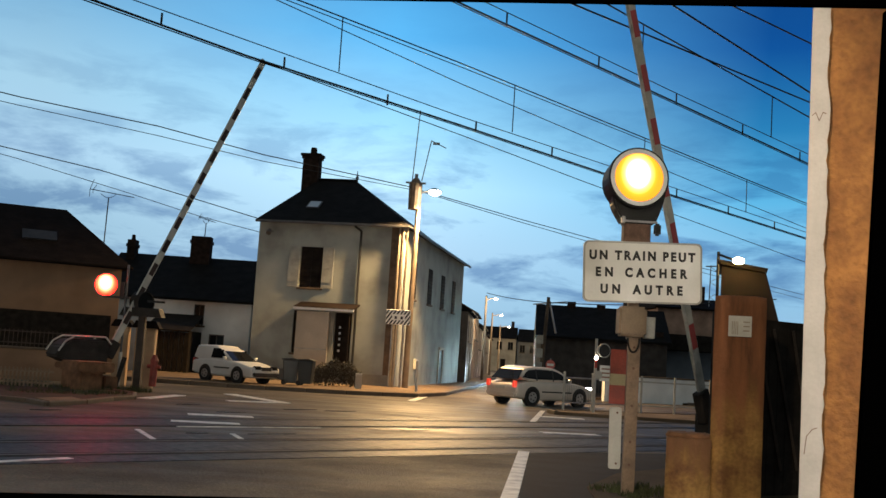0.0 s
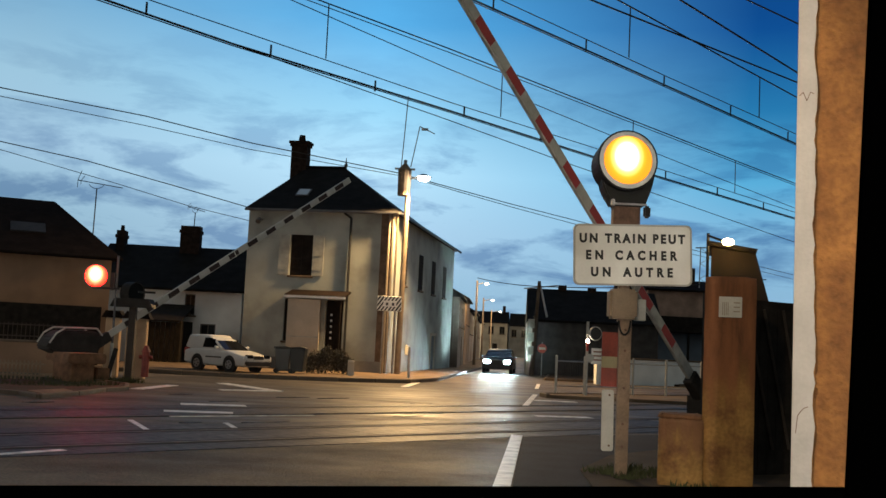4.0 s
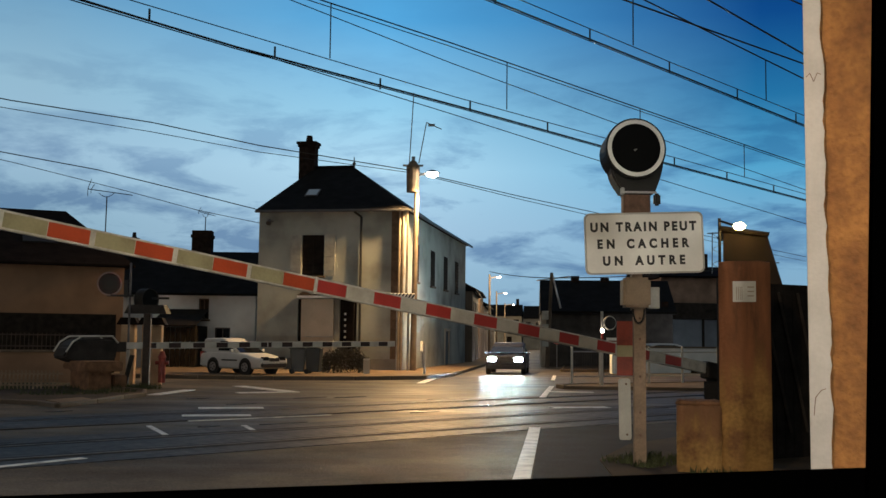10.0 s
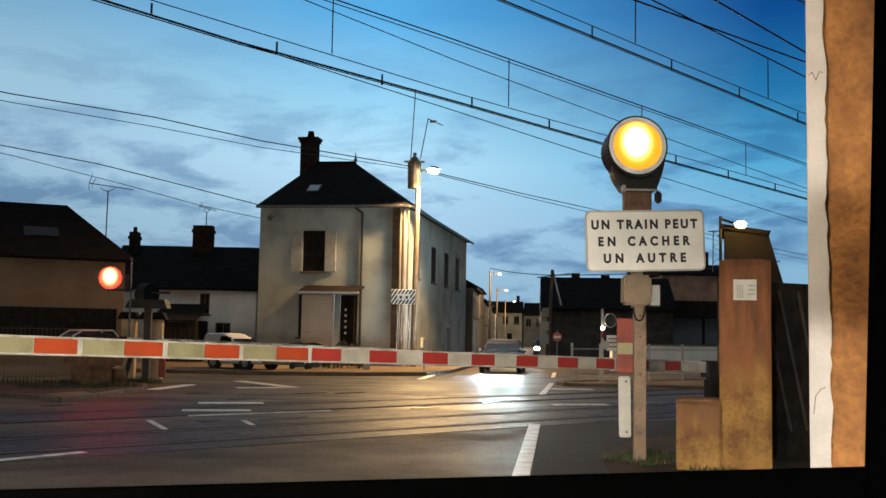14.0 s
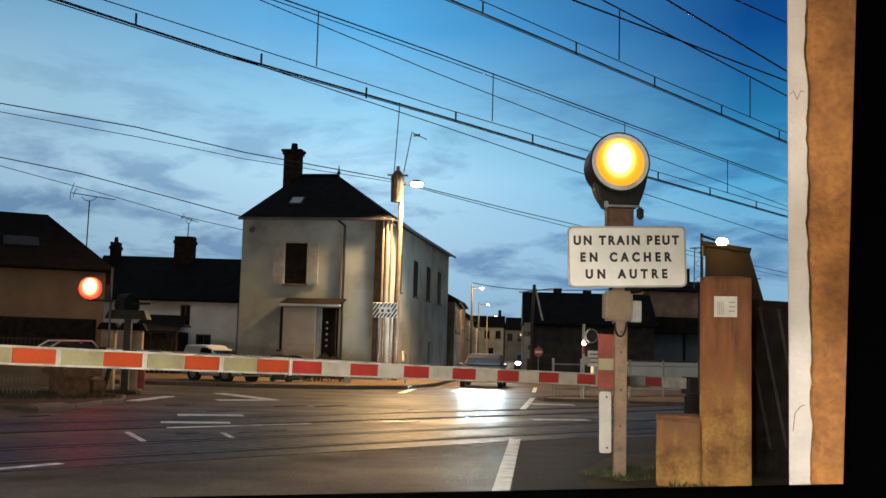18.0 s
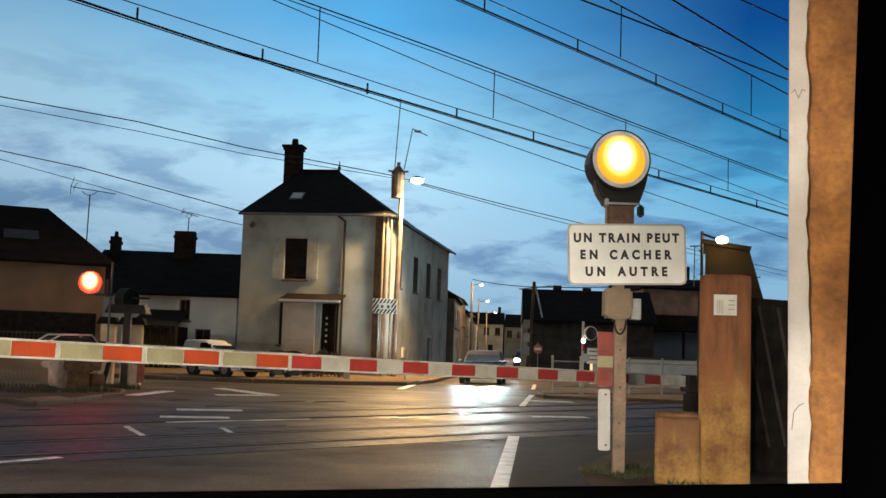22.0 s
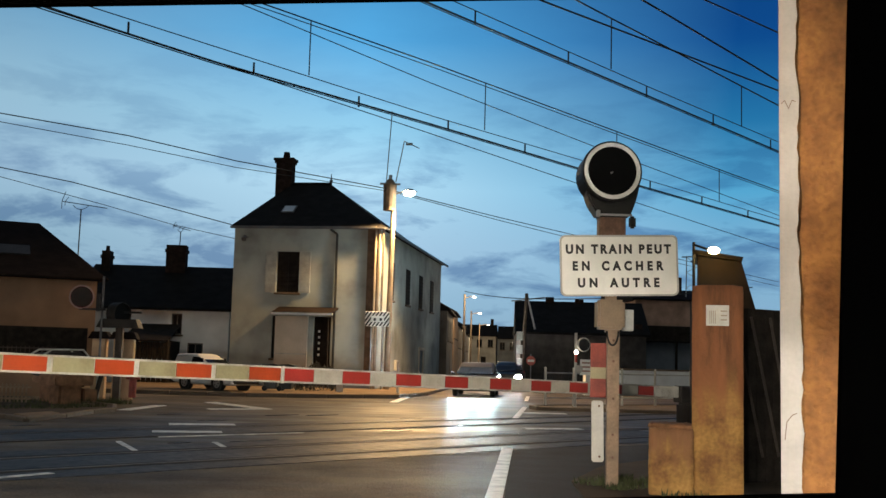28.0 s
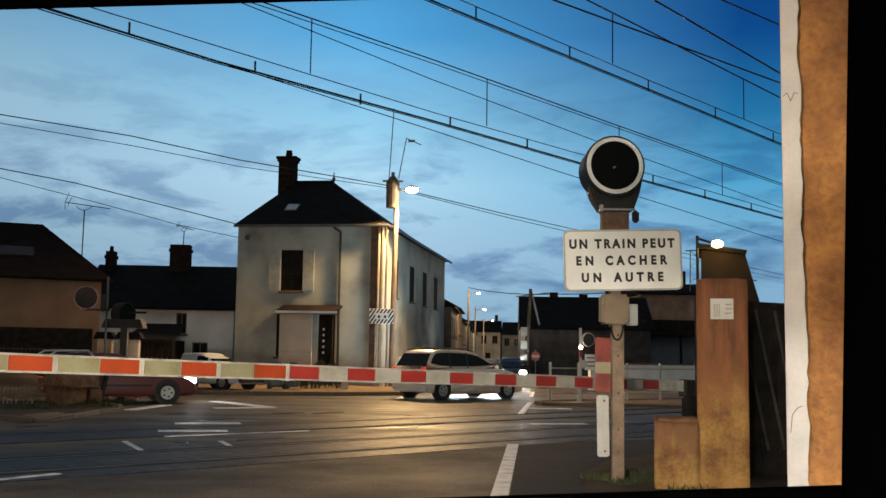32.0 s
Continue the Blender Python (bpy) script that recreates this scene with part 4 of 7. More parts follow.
def boundary(name, a, b, z, material, label, rail=False, thick=0.22, cap=True):
    a, b = Vector((*a, 0)), Vector((*b, 0))
    d = b - a
    w = thing(name, pose(a.x, a.y, 0, 0, 0, math.degrees(math.atan2(d.y, d.x))), label, "wall")
    part("wall_body", wall_piece(B(), d.length, z, thick), material, w)
    if cap:
        part("coping", rounded_box((d.length / 2, thick / 2, z + 0.04), (d.length + 0.04, thick + 0.1, 0.08), 0.015, 1), M["kerb"], w)
    if rail:
        for i in range(int(d.length / 0.13)):
            bm = B()
            rod(bm, (0.08 + i * 0.13, thick / 2, z + 0.08), (0.08 + i * 0.13, thick / 2, z + 0.62), 0.012, 5)
            part("bar", bm, M["iron"], w)
        bm = B()
        for k in (0.2, 0.56):
            box(bm, (d.length / 2, thick / 2, z + k), (d.length, 0.03, 0.04))
        part("rail", bm, M["iron"], w)
    return w


boundary("dark_fence", (-24, 35.2), (-12.6, 40.4), 2.3, M["timber"], "tall dark timber fence before the low house", cap=False, thick=0.08)
boundary("garden_wall", (-22, 30.2), (-11.6, 34.6), 0.95, M["tan_render"], "low rendered garden wall with an iron railing", rail=True)


def picket_fence(a, b, z):
    """A low fence of narrow pickets on two rails."""
    a, b = Vector((*a, 0)), Vector((*b, 0))
    d = b - a
    f = thing("picket_fence", pose(a.x, a.y, 0.05, 0, 0, math.degrees(math.atan2(d.y, d.x))), "low weathered picket fence beside the barrier machine", "fence")
    for k in (0.12, z - 0.1):
        part("rail", bevelled(box(B(), (d.length / 2, 0.03, k), (d.length, 0.03, 0.05)), 0.006, 1), M["picket"], f)
    bm = B()
    prism(bm, [(-0.022, -0.02), (0.022, -0.02), (0.022, z - 0.03), (0, z), (-0.022, z - 0.03)], -0.012, 0.012, "y")
    first = part("picket", bm, M["picket"], f, m=pose(0.05, 0, 0))
    for i in range(1, int(d.length / 0.1)):
        p = new("picket", first.data)
        p.parent = f
        p.matrix_local = pose(0.05 + 0.1 * i, 0, 0)


picket_fence((-14.6, 27.7), (-10.35, 28.75), 0.52)


def gate_pillar(x, y, w, z):
    g = thing("gate_pillar", pose(x, y, 0, 0, 0, 8), "rendered gate pillar, warm light put into its colour, with a dark tiled cap", "pillar")
    # orange lamp light on the pillar is put into its base colour
    part("shaft", rounded_box((0, 0, z / 2), (w, 0.5, z), 0.02, 1), mat("lit_orange_render", (0.52, 0.36, 0.22), 0.85, vary=0.2, scale=2), g)
    bm = B()
    prism(bm, [(-w / 2 - 0.12, z), (w / 2 + 0.12, z), (w / 2, z + 0.22), (-w / 2, z + 0.22)], -0.4, 0.4, "y")
    part("cap", bm, M["tile"], g)


gate_pillar(-10.0, 33.4, 0.42, 1.85)
gate_pillar(-9.2, 33.2, 0.6, 1.85)

# ---------------------------------------------------------------- the street beyond
def street_house(x, y, w, d, e, ridge, material, rz, n=2, label="small terraced house along the street", chim=True):
    h = thing("terraced_house", pose(x, y, 0, 0, 0, rz), label, "house", "street houses")
    part("wall", wall_piece(B(), d, e, 0.3, [(d * (i + 0.5) / n - 0.45, d * (i + 0.5) / n + 0.45, e - 1.9, e - 0.6) for i in range(n)]
                            + [(d * 0.5 - 0.45 + 0.7, d * 0.5 + 1.15, 0.1, 2.1)]), material, h)
    for i in range(n):
        window(h, d * (i + 0.5) / n - 0.45, d * (i + 0.5) / n + 0.45, e - 1.9, e - 0.6)
    bm = B()
    box(bm, (d / 2 + 0.7, 0.15, 1.1), (0.86, 0.06, 2.0))
    part("door", bm, M["dark"], h)
    part("end_wall", box(B(), (0.15, w / 2 + 0.15, e / 2), (0.3, w - 0.32, e)), material, h)
    part("end_wall", box(B(), (d - 0.15, w / 2 + 0.15, e / 2), (0.3, w - 0.32, e)), material, h)
    part("back_wall", box(B(), (d / 2, w - 0.15, e / 2), (d - 0.62, 0.3, e)), material, h)
    bm = B()
    prism(bm, [(-0.25, e), (w / 2, ridge), (w + 0.25, e), (w + 0.25, e - 0.08), (-0.25, e - 0.08)], -0.05, d + 0.05, "x")
    roof = part("roof", bm, M["slate"], h)
    if chim:
        bm = B()
        box(bm, (d * 0.85, w / 2, ridge + 0.3), (0.5, 0.8, 1.4))
        part("chimney", bm, M["brick"], roof)
    return h


# west side of the street: walls face the road
for y, e, r, mtl, dd in ((67.0, 4.6, 6.6, "shaded_brown_front", 11), (79, 5.0, 7.0, "lit_orange_front", 10), (90, 4.4, 6.2, "lit_orange_front", 12),
                                        (103, 4.8, 6.8, "pale_render", 14), (118, 4.4, 6.2, "tan_render", 16), (135, 4.6, 6.4, "pale_render", 20)):
    x = 1.35 + (y - 66) * 0.062
    street_house(x, y, 7, dd - 0.4, e, r, M[mtl], 86.4, n=3)
# the far end, where the street bends
for x, y, w, e, r, mtl in ((6.6, 182, 5.6, 5.6, 7.6, "pale_render"), (12.4, 181, 5.0, 5.2, 7.4, "dim_render"), (17.6, 180, 6.5, 5.8, 7.8, "pale_render"), (25.0, 172, 9, 5.4, 7.8, "dim_render"), (34, 168, 9, 5, 7.2, "dim_render")):
    street_house(x, y, 7, w, e, r, M[mtl], -6, n=3)


def dark_house():
    h = thing("stone_house", pose(5.6, 62.0, 0, 0, 0, -4), "dark stone house with a pale gable end beside the street", "house")
    part("front_wall", wall_piece(B(), 7.2, 3.3, 0.4), mat("dark_stone", (0.055, 0.048, 0.045), 0.9, vary=0.4, scale=2), h)
    bm = B()
    solid(bm, [(0, 0.4, 0), (0, 7, 0), (0, 7, 3.3), (0, 3.7, 5.0), (0, 0.4, 3.5), (-0.3, 0.4, 0), (-0.3, 7, 0), (-0.3, 7, 3.3), (-0.3, 3.7, 5.0), (-0.3, 0.4, 3.5)],
          [(0, 1, 2, 3, 4), (5, 6, 7, 8, 9), (0, 1, 6, 5), (1, 2, 7, 6), (2, 3, 8, 7), (3, 4, 9, 8), (4, 0, 5, 9)])
    part("gable", bm, M["pale_render"], h, "pale rendered gable end")
    bm = B()
    prism(bm, [(-0.3, 3.2), (3.7, 5.2), (7.3, 3.2), (7.3, 3.08), (-0.3, 3.08)], -0.35, 7.4, "x")
    part("roof", bm, M["slate"], h, "dark uneven slate roof")
    bm = B()
    box(bm, (6.8, 3.5, 2.0), (0.4, 6.4, 3.6))
    part("far_gable", bm, M["brick"], h)
    for x, z in ((1.8, 5.35), (3.6, 5.25), (5.2, 5.5)):
        part("chimney", box(B(), (x, 3.7, z - 0.2), (0.5, 0.5, 0.6)), M["brick"], h)


dark_house()


def brown_house():
    h = thing("brown_house", pose(13.6, 69.0, 0, 0, 0, 4), "brown rendered house, its walls toned as if lit", "house")
    # a raised base colour carries the light on these walls
    m = mat("lit_brown_render", (0.48, 0.30, 0.22), 0.9, vary=0.35, scale=1.2)
    part("front_wall", wall_piece(B(), 6.0, 5.7, 0.35), m, h)
    part("side_wall", box(B(), (0.2, 3.5, 2.8), (0.35, 6.2, 5.6)), m, h)
    part("side_wall", box(B(), (5.8, 3.5, 2.8), (0.35, 6.2, 5.6)), m, h)
    bm = B()
    prism(bm, [(-0.3, 5.75), (3.4, 6.6), (7.0, 5.75), (7.0, 5.65), (-0.3, 5.65)], -0.2, 6.2, "x")
    roof = part("roof", bm, M["tile"], h)
    for x, z in ((0.6, 6.7), (3.3, 7.15)):
        part("chimney", box(B(), (x, 2.2, z - 0.35), (0.75, 0.6, 1.1)), M["brick"], roof)
        part("chimney_pot", rod(B(), (x, 2.2, z + 0.18), (x, 2.2, z + 0.5), 0.13, 8, 0.1), M["brick"], roof)


brown_house()


def canopy_shed():
    h = thing("open_shed", pose(10.6, 63.5, 0, 0, 0, 8), "low open shed with a dark flat roof", "shed")
    bm = B()
    box(bm, (4.6, 1.5, 3.35), (11.5, 3.4, 0.95))
    part("roof", bevelled(bm, 0.03, 1), M["timber"], h, "thick dark flat roof")
    part("back_wall", wall_piece(B(), 11.0, 2.86, 0.2, x0=-0.8), mat("blue_grey_wall", (0.20, 0.23, 0.27), 0.85, vary=0.2, scale=1), h, "blue grey rendered wall", m=pose(0, 1.2, 0))
    for i in range(5):
        bm = B()
        box(bm, (-0.6 + i * 2.6, 0.05, 1.43), (0.12, 0.12, 2.84))
        part("post", bm, M["timber"], h)


canopy_shed()


def rail_fence():
    f = thing("pedestrian_fence", pose(0, 0, 0.1), "white posted pedestrian fence with wire mesh panels", "fence")
    ps = [(3.95, 34.7), (4.95, 35.3), (6.75, 36.4), (8.05, 37.2), (9.5, 38.1), (11.0, 39.0)]
    for x, y in ps:
        bm = B()
        rod(bm, (x, y, -0.05), (x, y, 1.2), 0.04, 8)
        rod(bm, (x, y, 1.2), (x, y, 1.24), 0.05, 8, 0.02)
        part("post", bm, M["white_paint"], f)
    for k, ((ax, ay), (bx, by)) in enumerate(zip(ps, ps[1:])):
        bm = B()
        paint = M["white_paint"] if k > 1 else M["steel"]
        part("rail", rod(bm, (ax, ay, 1.05), (bx, by, 1.05), 0.025, 6), paint, f)
        part("rail", rod(B(), (ax, ay, 0.25), (bx, by, 0.25), 0.02, 6), paint, f)
        if k > 1:
            continue
        bm = B()
        n = 16
        for i in range(1, n):
            p = Vector((ax, ay, 0)).lerp(Vector((bx, by, 0)), i / n)
            rod(bm, (p.x, p.y, 0.25), (p.x, p.y, 1.05), 0.004, 4)
        part("mesh_panel", bm, M["zinc"], f)


rail_fence()
boundary("yard_wall", (7.6, 50.2), (20, 57.0), 1.2, M["white_render"], "low pale rendered yard wall")


def street_lamp(x, y, z, arm, lean=0.0):
    s = thing("street_lamp", pose(x, y, 0), "tall grey street lamp with a lit lantern", "street lamp", "lamps along the street")
    bm = B()
    rod(bm, (0, 0, 0), (lean, 0, z + 0.3), 0.11, 8, 0.07)
    part("column", bm, M["wood_pole"], s)
    bm = B()
    rod(bm, (lean, 0, z), (lean + arm, -0.1, z + 0.15), 0.035, 6)
    part("arm", bm, M["wood_pole"], s)
    bm = B()
    bmesh.ops.create_uvsphere(bm, u_segments=10, v_segments=8, radius=0.10, matrix=Matrix.Translation((lean + arm + 0.2, -0.1, z + 0.08)) @ Matrix.Diagonal((1.5, 0.8, 0.7, 1)))
    part("lantern", bm, M["lantern_far"], s, smooth=True)


# unseen post added beneath the west fill, out of view
street_lamp(-17.4, 25.6, 5.9, 0.3)
street_lamp(2.9, 78.5, 6.0, 0.5)
street_lamp(4.7, 108, 6.1, 0.7)
street_lamp(7.6, 148, 6.3, 1.0)
street_lamp(16.6, 219, 5.9, -0.4)


def wood_pole():
    p = thing("telegraph_pole", pose(5.45, 60.0, 0.1), "weathered wooden telegraph pole with a crossarm and stay", "utility pole")
    bm = B()
    rod(bm, (0, 0, -0.1), (0.25, 0, 5.2), 0.13, 8, 0.09)
    part("pole", bm, M["wood_pole"], p)
    bm = B()
    rod(bm, (0.28, 0, 5.1), (0.75, 0, 3.2), 0.06, 6)
    part("stay", bm, M["steel"], p)
    bm = B()
    rod(bm, (-0.6, 0, 4.75), (1.3, 0, 5.0), 0.035, 6)
    part("crossarm", bm, M["steel"], p)
    for i in range(3):
        bm = B()
        box(bm, (-0.12, -0.13, 1.3 + 0.75 * i), (0.36, 0.1, 0.5))
        part("cable_box", bevelled(bm, 0.02, 1), M["grey_shutter"], p)


wood_pole()


def round_sign():
    s = thing("no_entry_sign", pose(5.80, 58.0, -0.16), "small round red road sign with a white bar", "sign")
    bm = B()
    rod(bm, (0, 0.03, 0.1), (0, 0.03, 2.05), 0.03, 6)
    part("post", bm, M["steel"], s)
    bm = B()
    rod(bm, (0, -0.01, 1.70), (0, 0.01, 1.70), 0.25, 20)
    d = part("disc", bm, mat("faded_sign_red", (0.62, 0.16, 0.13), 0.5, vary=0.15), s)
    bm = B()
    box(bm, (0, -0.016, 1.70), (0.36, 0.008, 0.13))
    part("bar", bm, M["sign_white"], d)


round_sign()


def lattice_mast():
    p = thing("lattice_mast", pose(17.6, 70.0, 0), "thin steel lattice mast with a crossarm and hanging lamp", "mast")
    for x in (-0.42, 0.0, 0.42):
        part("leg", rod(B(), (x * 1.3, 0, 0), (x, 0, 8.7), 0.035, 6), M["steel"], p)
    for i in range(8):
        z = 4.6 + 0.5 * i
        k = -1 if i % 2 else 1
        part("brace", rod(B(), (-0.45 * k, 0, z), (0.45 * k, 0, z + 0.5), 0.02, 5), M["steel"], p)
    part("crossarm", rod(B(), (-0.75, 0, 8.62), (1.6, 0, 8.74), 0.04, 6), M["steel"], p)
    part("lamp_head", rounded_box((0.1, -0.1, 8.32), (0.5, 0.26, 0.16), 0.05, 2), M["black"], p, "dark unlit lamp head")


lattice_mast()


def far_hill():
    rnd = random.Random(3)
    bm = B()
    pts = [(-420, 0)]
    for i in range(220):
        x = -420 + i * 5.0
        pts.append((x, 17.6 + 2.0 * math.sin(x * 0.016) + 1.2 * math.sin(x * 0.09) + rnd.uniform(-1.1, 1.2)))
    pts.append((680, 0))
    prism(bm, pts, 600, 640, "y")
    tagged(part("wooded_hill", bm, M["far"]), "dark wooded hill beyond the street", "hill", kind="structure")


far_hill()


# ---------------------------------------------------------------- bare tree behind the cottage
def bare_tree(x, y, top):
    t = thing("bare_tree", pose(x, y, 0), "small leafless tree standing behind the cottage", "tree")
    rnd = random.Random(17)
    part("trunk", rod(B(), (0, 0, -0.1), (0.1, 0, top - 1.9), 0.11, 8, 0.06), M["wire"], t)
    for i in range(11):
        a = rnd.uniform(0, 6.28)
        z = top - 2.5 + 0.09 * i
        p = Vector((0.1, 0, z))
        d = Vector((math.cos(a) * 0.75, math.sin(a) * 0.75, rnd.uniform(0.8, 1.3)))
        q = p + d * rnd.uniform(0.7, 1.1)
        limb = part("limb", rod(B(), p, q, 0.035, 6, 0.015), M["wire"], t)
        for _ in range(3):
            s = p.lerp(q, rnd.uniform(0.4, 0.95))
            e = s + Vector((rnd.uniform(-0.5, 0.5), rnd.uniform(-0.5, 0.5), rnd.uniform(0.2, 0.7)))
            part("twig", rod(B(), s, e, 0.014, 4, 0.006), M["wire"], limb)


bare_tree(-11.5, 62.0, 7.0)

# ---------------------------------------------------------------- the crossing's own equipment
def lit_lens(name, rim, core, k_rim, k_core, size):
    """A lens lit from behind: a white-hot middle that falls off to its rim."""
    m = bpy.data.materials.new(name)
    m.use_nodes = True
    t = m.node_tree
    link = t.links.new
    b = t.nodes["Principled BSDF"]
    b.inputs["Base Color"].default_value = (0.3, 0.05, 0.02, 1)
    b.inputs["Roughness"].default_value = 0.2
    co = t.nodes.new("ShaderNodeTexCoord")
    mp = t.nodes.new("ShaderNodeMapping")
    mp.inputs["Location"].default_value = (0.05 * size, 0, -0.14 * size)
    mp.inputs["Scale"].default_value = (1.2, 0.0, 1.0)
    ln = t.nodes.new("ShaderNodeVectorMath")
    ln.operation = "LENGTH"
    link(co.outputs["Object"], mp.inputs[0])
    link(mp.outputs[0], ln.inputs[0])
    mr = t.nodes.new("ShaderNodeMapRange")
    mr.inputs["From Max"].default_value = size
    link(ln.outputs["Value"], mr.inputs["Value"])
    c = ramp(t, [(0.0, core), (0.48, core), (0.66, tuple((a + b2) / 2 for a, b2 in zip(rim, core))), (0.85, rim), (1.0, rim)])
    s = ramp(t, [(0.0, (1, 1, 1)), (0.46, (1, 1, 1)), (0.64, (k_rim / k_core,) * 3), (1.0, (k_rim / k_core * 0.6,) * 3)])
    link(mr.outputs["Result"], c.inputs[0])
    link(mr.outputs["Result"], s.inputs[0])
    mul = t.nodes.new("ShaderNodeMath")
    mul.operation = "MULTIPLY"
    mul.inputs[1].default_value = k_core
    link(s.outputs["Color"], mul.inputs[0])
    link(c.outputs["Color"], b.inputs["Emission Color"])
    link(mul.outputs[0], b.inputs["Emission Strength"])
    return m


LENS_NEAR = lit_lens("lit_lens_near", (1.0, 0.30, 0.012), (1.0, 0.72, 0.24), 2.4, 8.0, 0.31)
LENS_FAR = lit_lens("lit_lens_far", (1.0, 0.0045, 0.001), (1.0, 0.028, 0.011), 34.0, 80.0, 0.37)


def lens_disc(parent, r, lit, m):
    """A lens that glows on its front and is dark on its back: it turns in its housing to blink."""
    bm = B()
    bmesh.ops.create_cone(bm, cap_ends=True, segments=32, radius1=r, radius2=r, depth=0.012, matrix=Matrix.Rotation(radians(90), 4, "X"))
    bmesh.ops.recalc_face_normals(bm, faces=bm.faces)
    ob = part("lens", bm, lit, parent, "round warning lens", m=m)
    ob.data.materials.append(M["lens_off"])
    for f in ob.data.polygons:
        f.material_index = 0 if f.normal.y < -0.5 else 1
    return ob


def tube(bm, r_out, r_in, y0, y1, n=32, m=None):
    """An open ring or sleeve about the y axis."""
    m = m or Matrix()
    loops = []
    for r, y in ((r_out, y0), (r_out, y1), (r_in, y1), (r_in, y0)):
        loops.append([bm.verts.new(m @ Vector((r * math.cos(2 * math.pi * i / n), y, r * math.sin(2 * math.pi * i / n)))) for i in range(n)])
    for a in range(4):
        p, q = loops[a], loops[(a + 1) % 4]
        for i in range(n):
            bm.faces.new((p[i], p[(i + 1) % n], q[(i + 1) % n], q[i]))
    bmesh.ops.recalc_face_normals(bm, faces=bm.faces)
    return bm


def text_part(words, size, x0, x1, z, y, parent, material, m, track, gap):
    """One line of lettering from x0 to x1, each word a part of its own."""
    pieces, total = [], 0.0
    for word in words.split():
        cu = bpy.data.curves.new("lettering", "FONT")
        cu.body, cu.size, cu.align_y, cu.extrude, cu.space_character, cu.offset = word, size, "CENTER", 0.002, track, size * 0.05
        tmp = bpy.data.objects.new("lettering", cu)
        scene.collection.objects.link(tmp)
        me = bpy.data.meshes.new_from_object(tmp.evaluated_get(bpy.context.evaluated_depsgraph_get()))
        bpy.data.objects.remove(tmp)
        xs = [v.co.x for v in me.vertices]
        pieces.append((me, total - min(xs)))
        total += max(xs) - min(xs) + gap
    k = (x1 - x0) / (total - gap)
    for me, at in pieces:
        me.materials.clear()
        me.materials.append(material)
        me.transform(Matrix.Translation((at * k, 0, 0)) @ Matrix.Diagonal((k, 1, 1, 1)))
        ob = new("lettering", me)
        ob.parent = parent
        ob.matrix_basis = m @ pose(x0, y, z, 90, 0, 0)


def rounded_rect(w, h, r, n=5):
    pts = []
    for cx, cz, a0 in ((w / 2 - r, h / 2 - r, 0), (-w / 2 + r, h / 2 - r, 90), (-w / 2 + r, -h / 2 + r, 180), (w / 2 - r, -h / 2 + r, 270)):
        for i in range(n + 1):
            a = radians(a0 + 90 * i / n)
            pts.append((cx + r * math.cos(a), cz + r * math.sin(a)))
    return pts


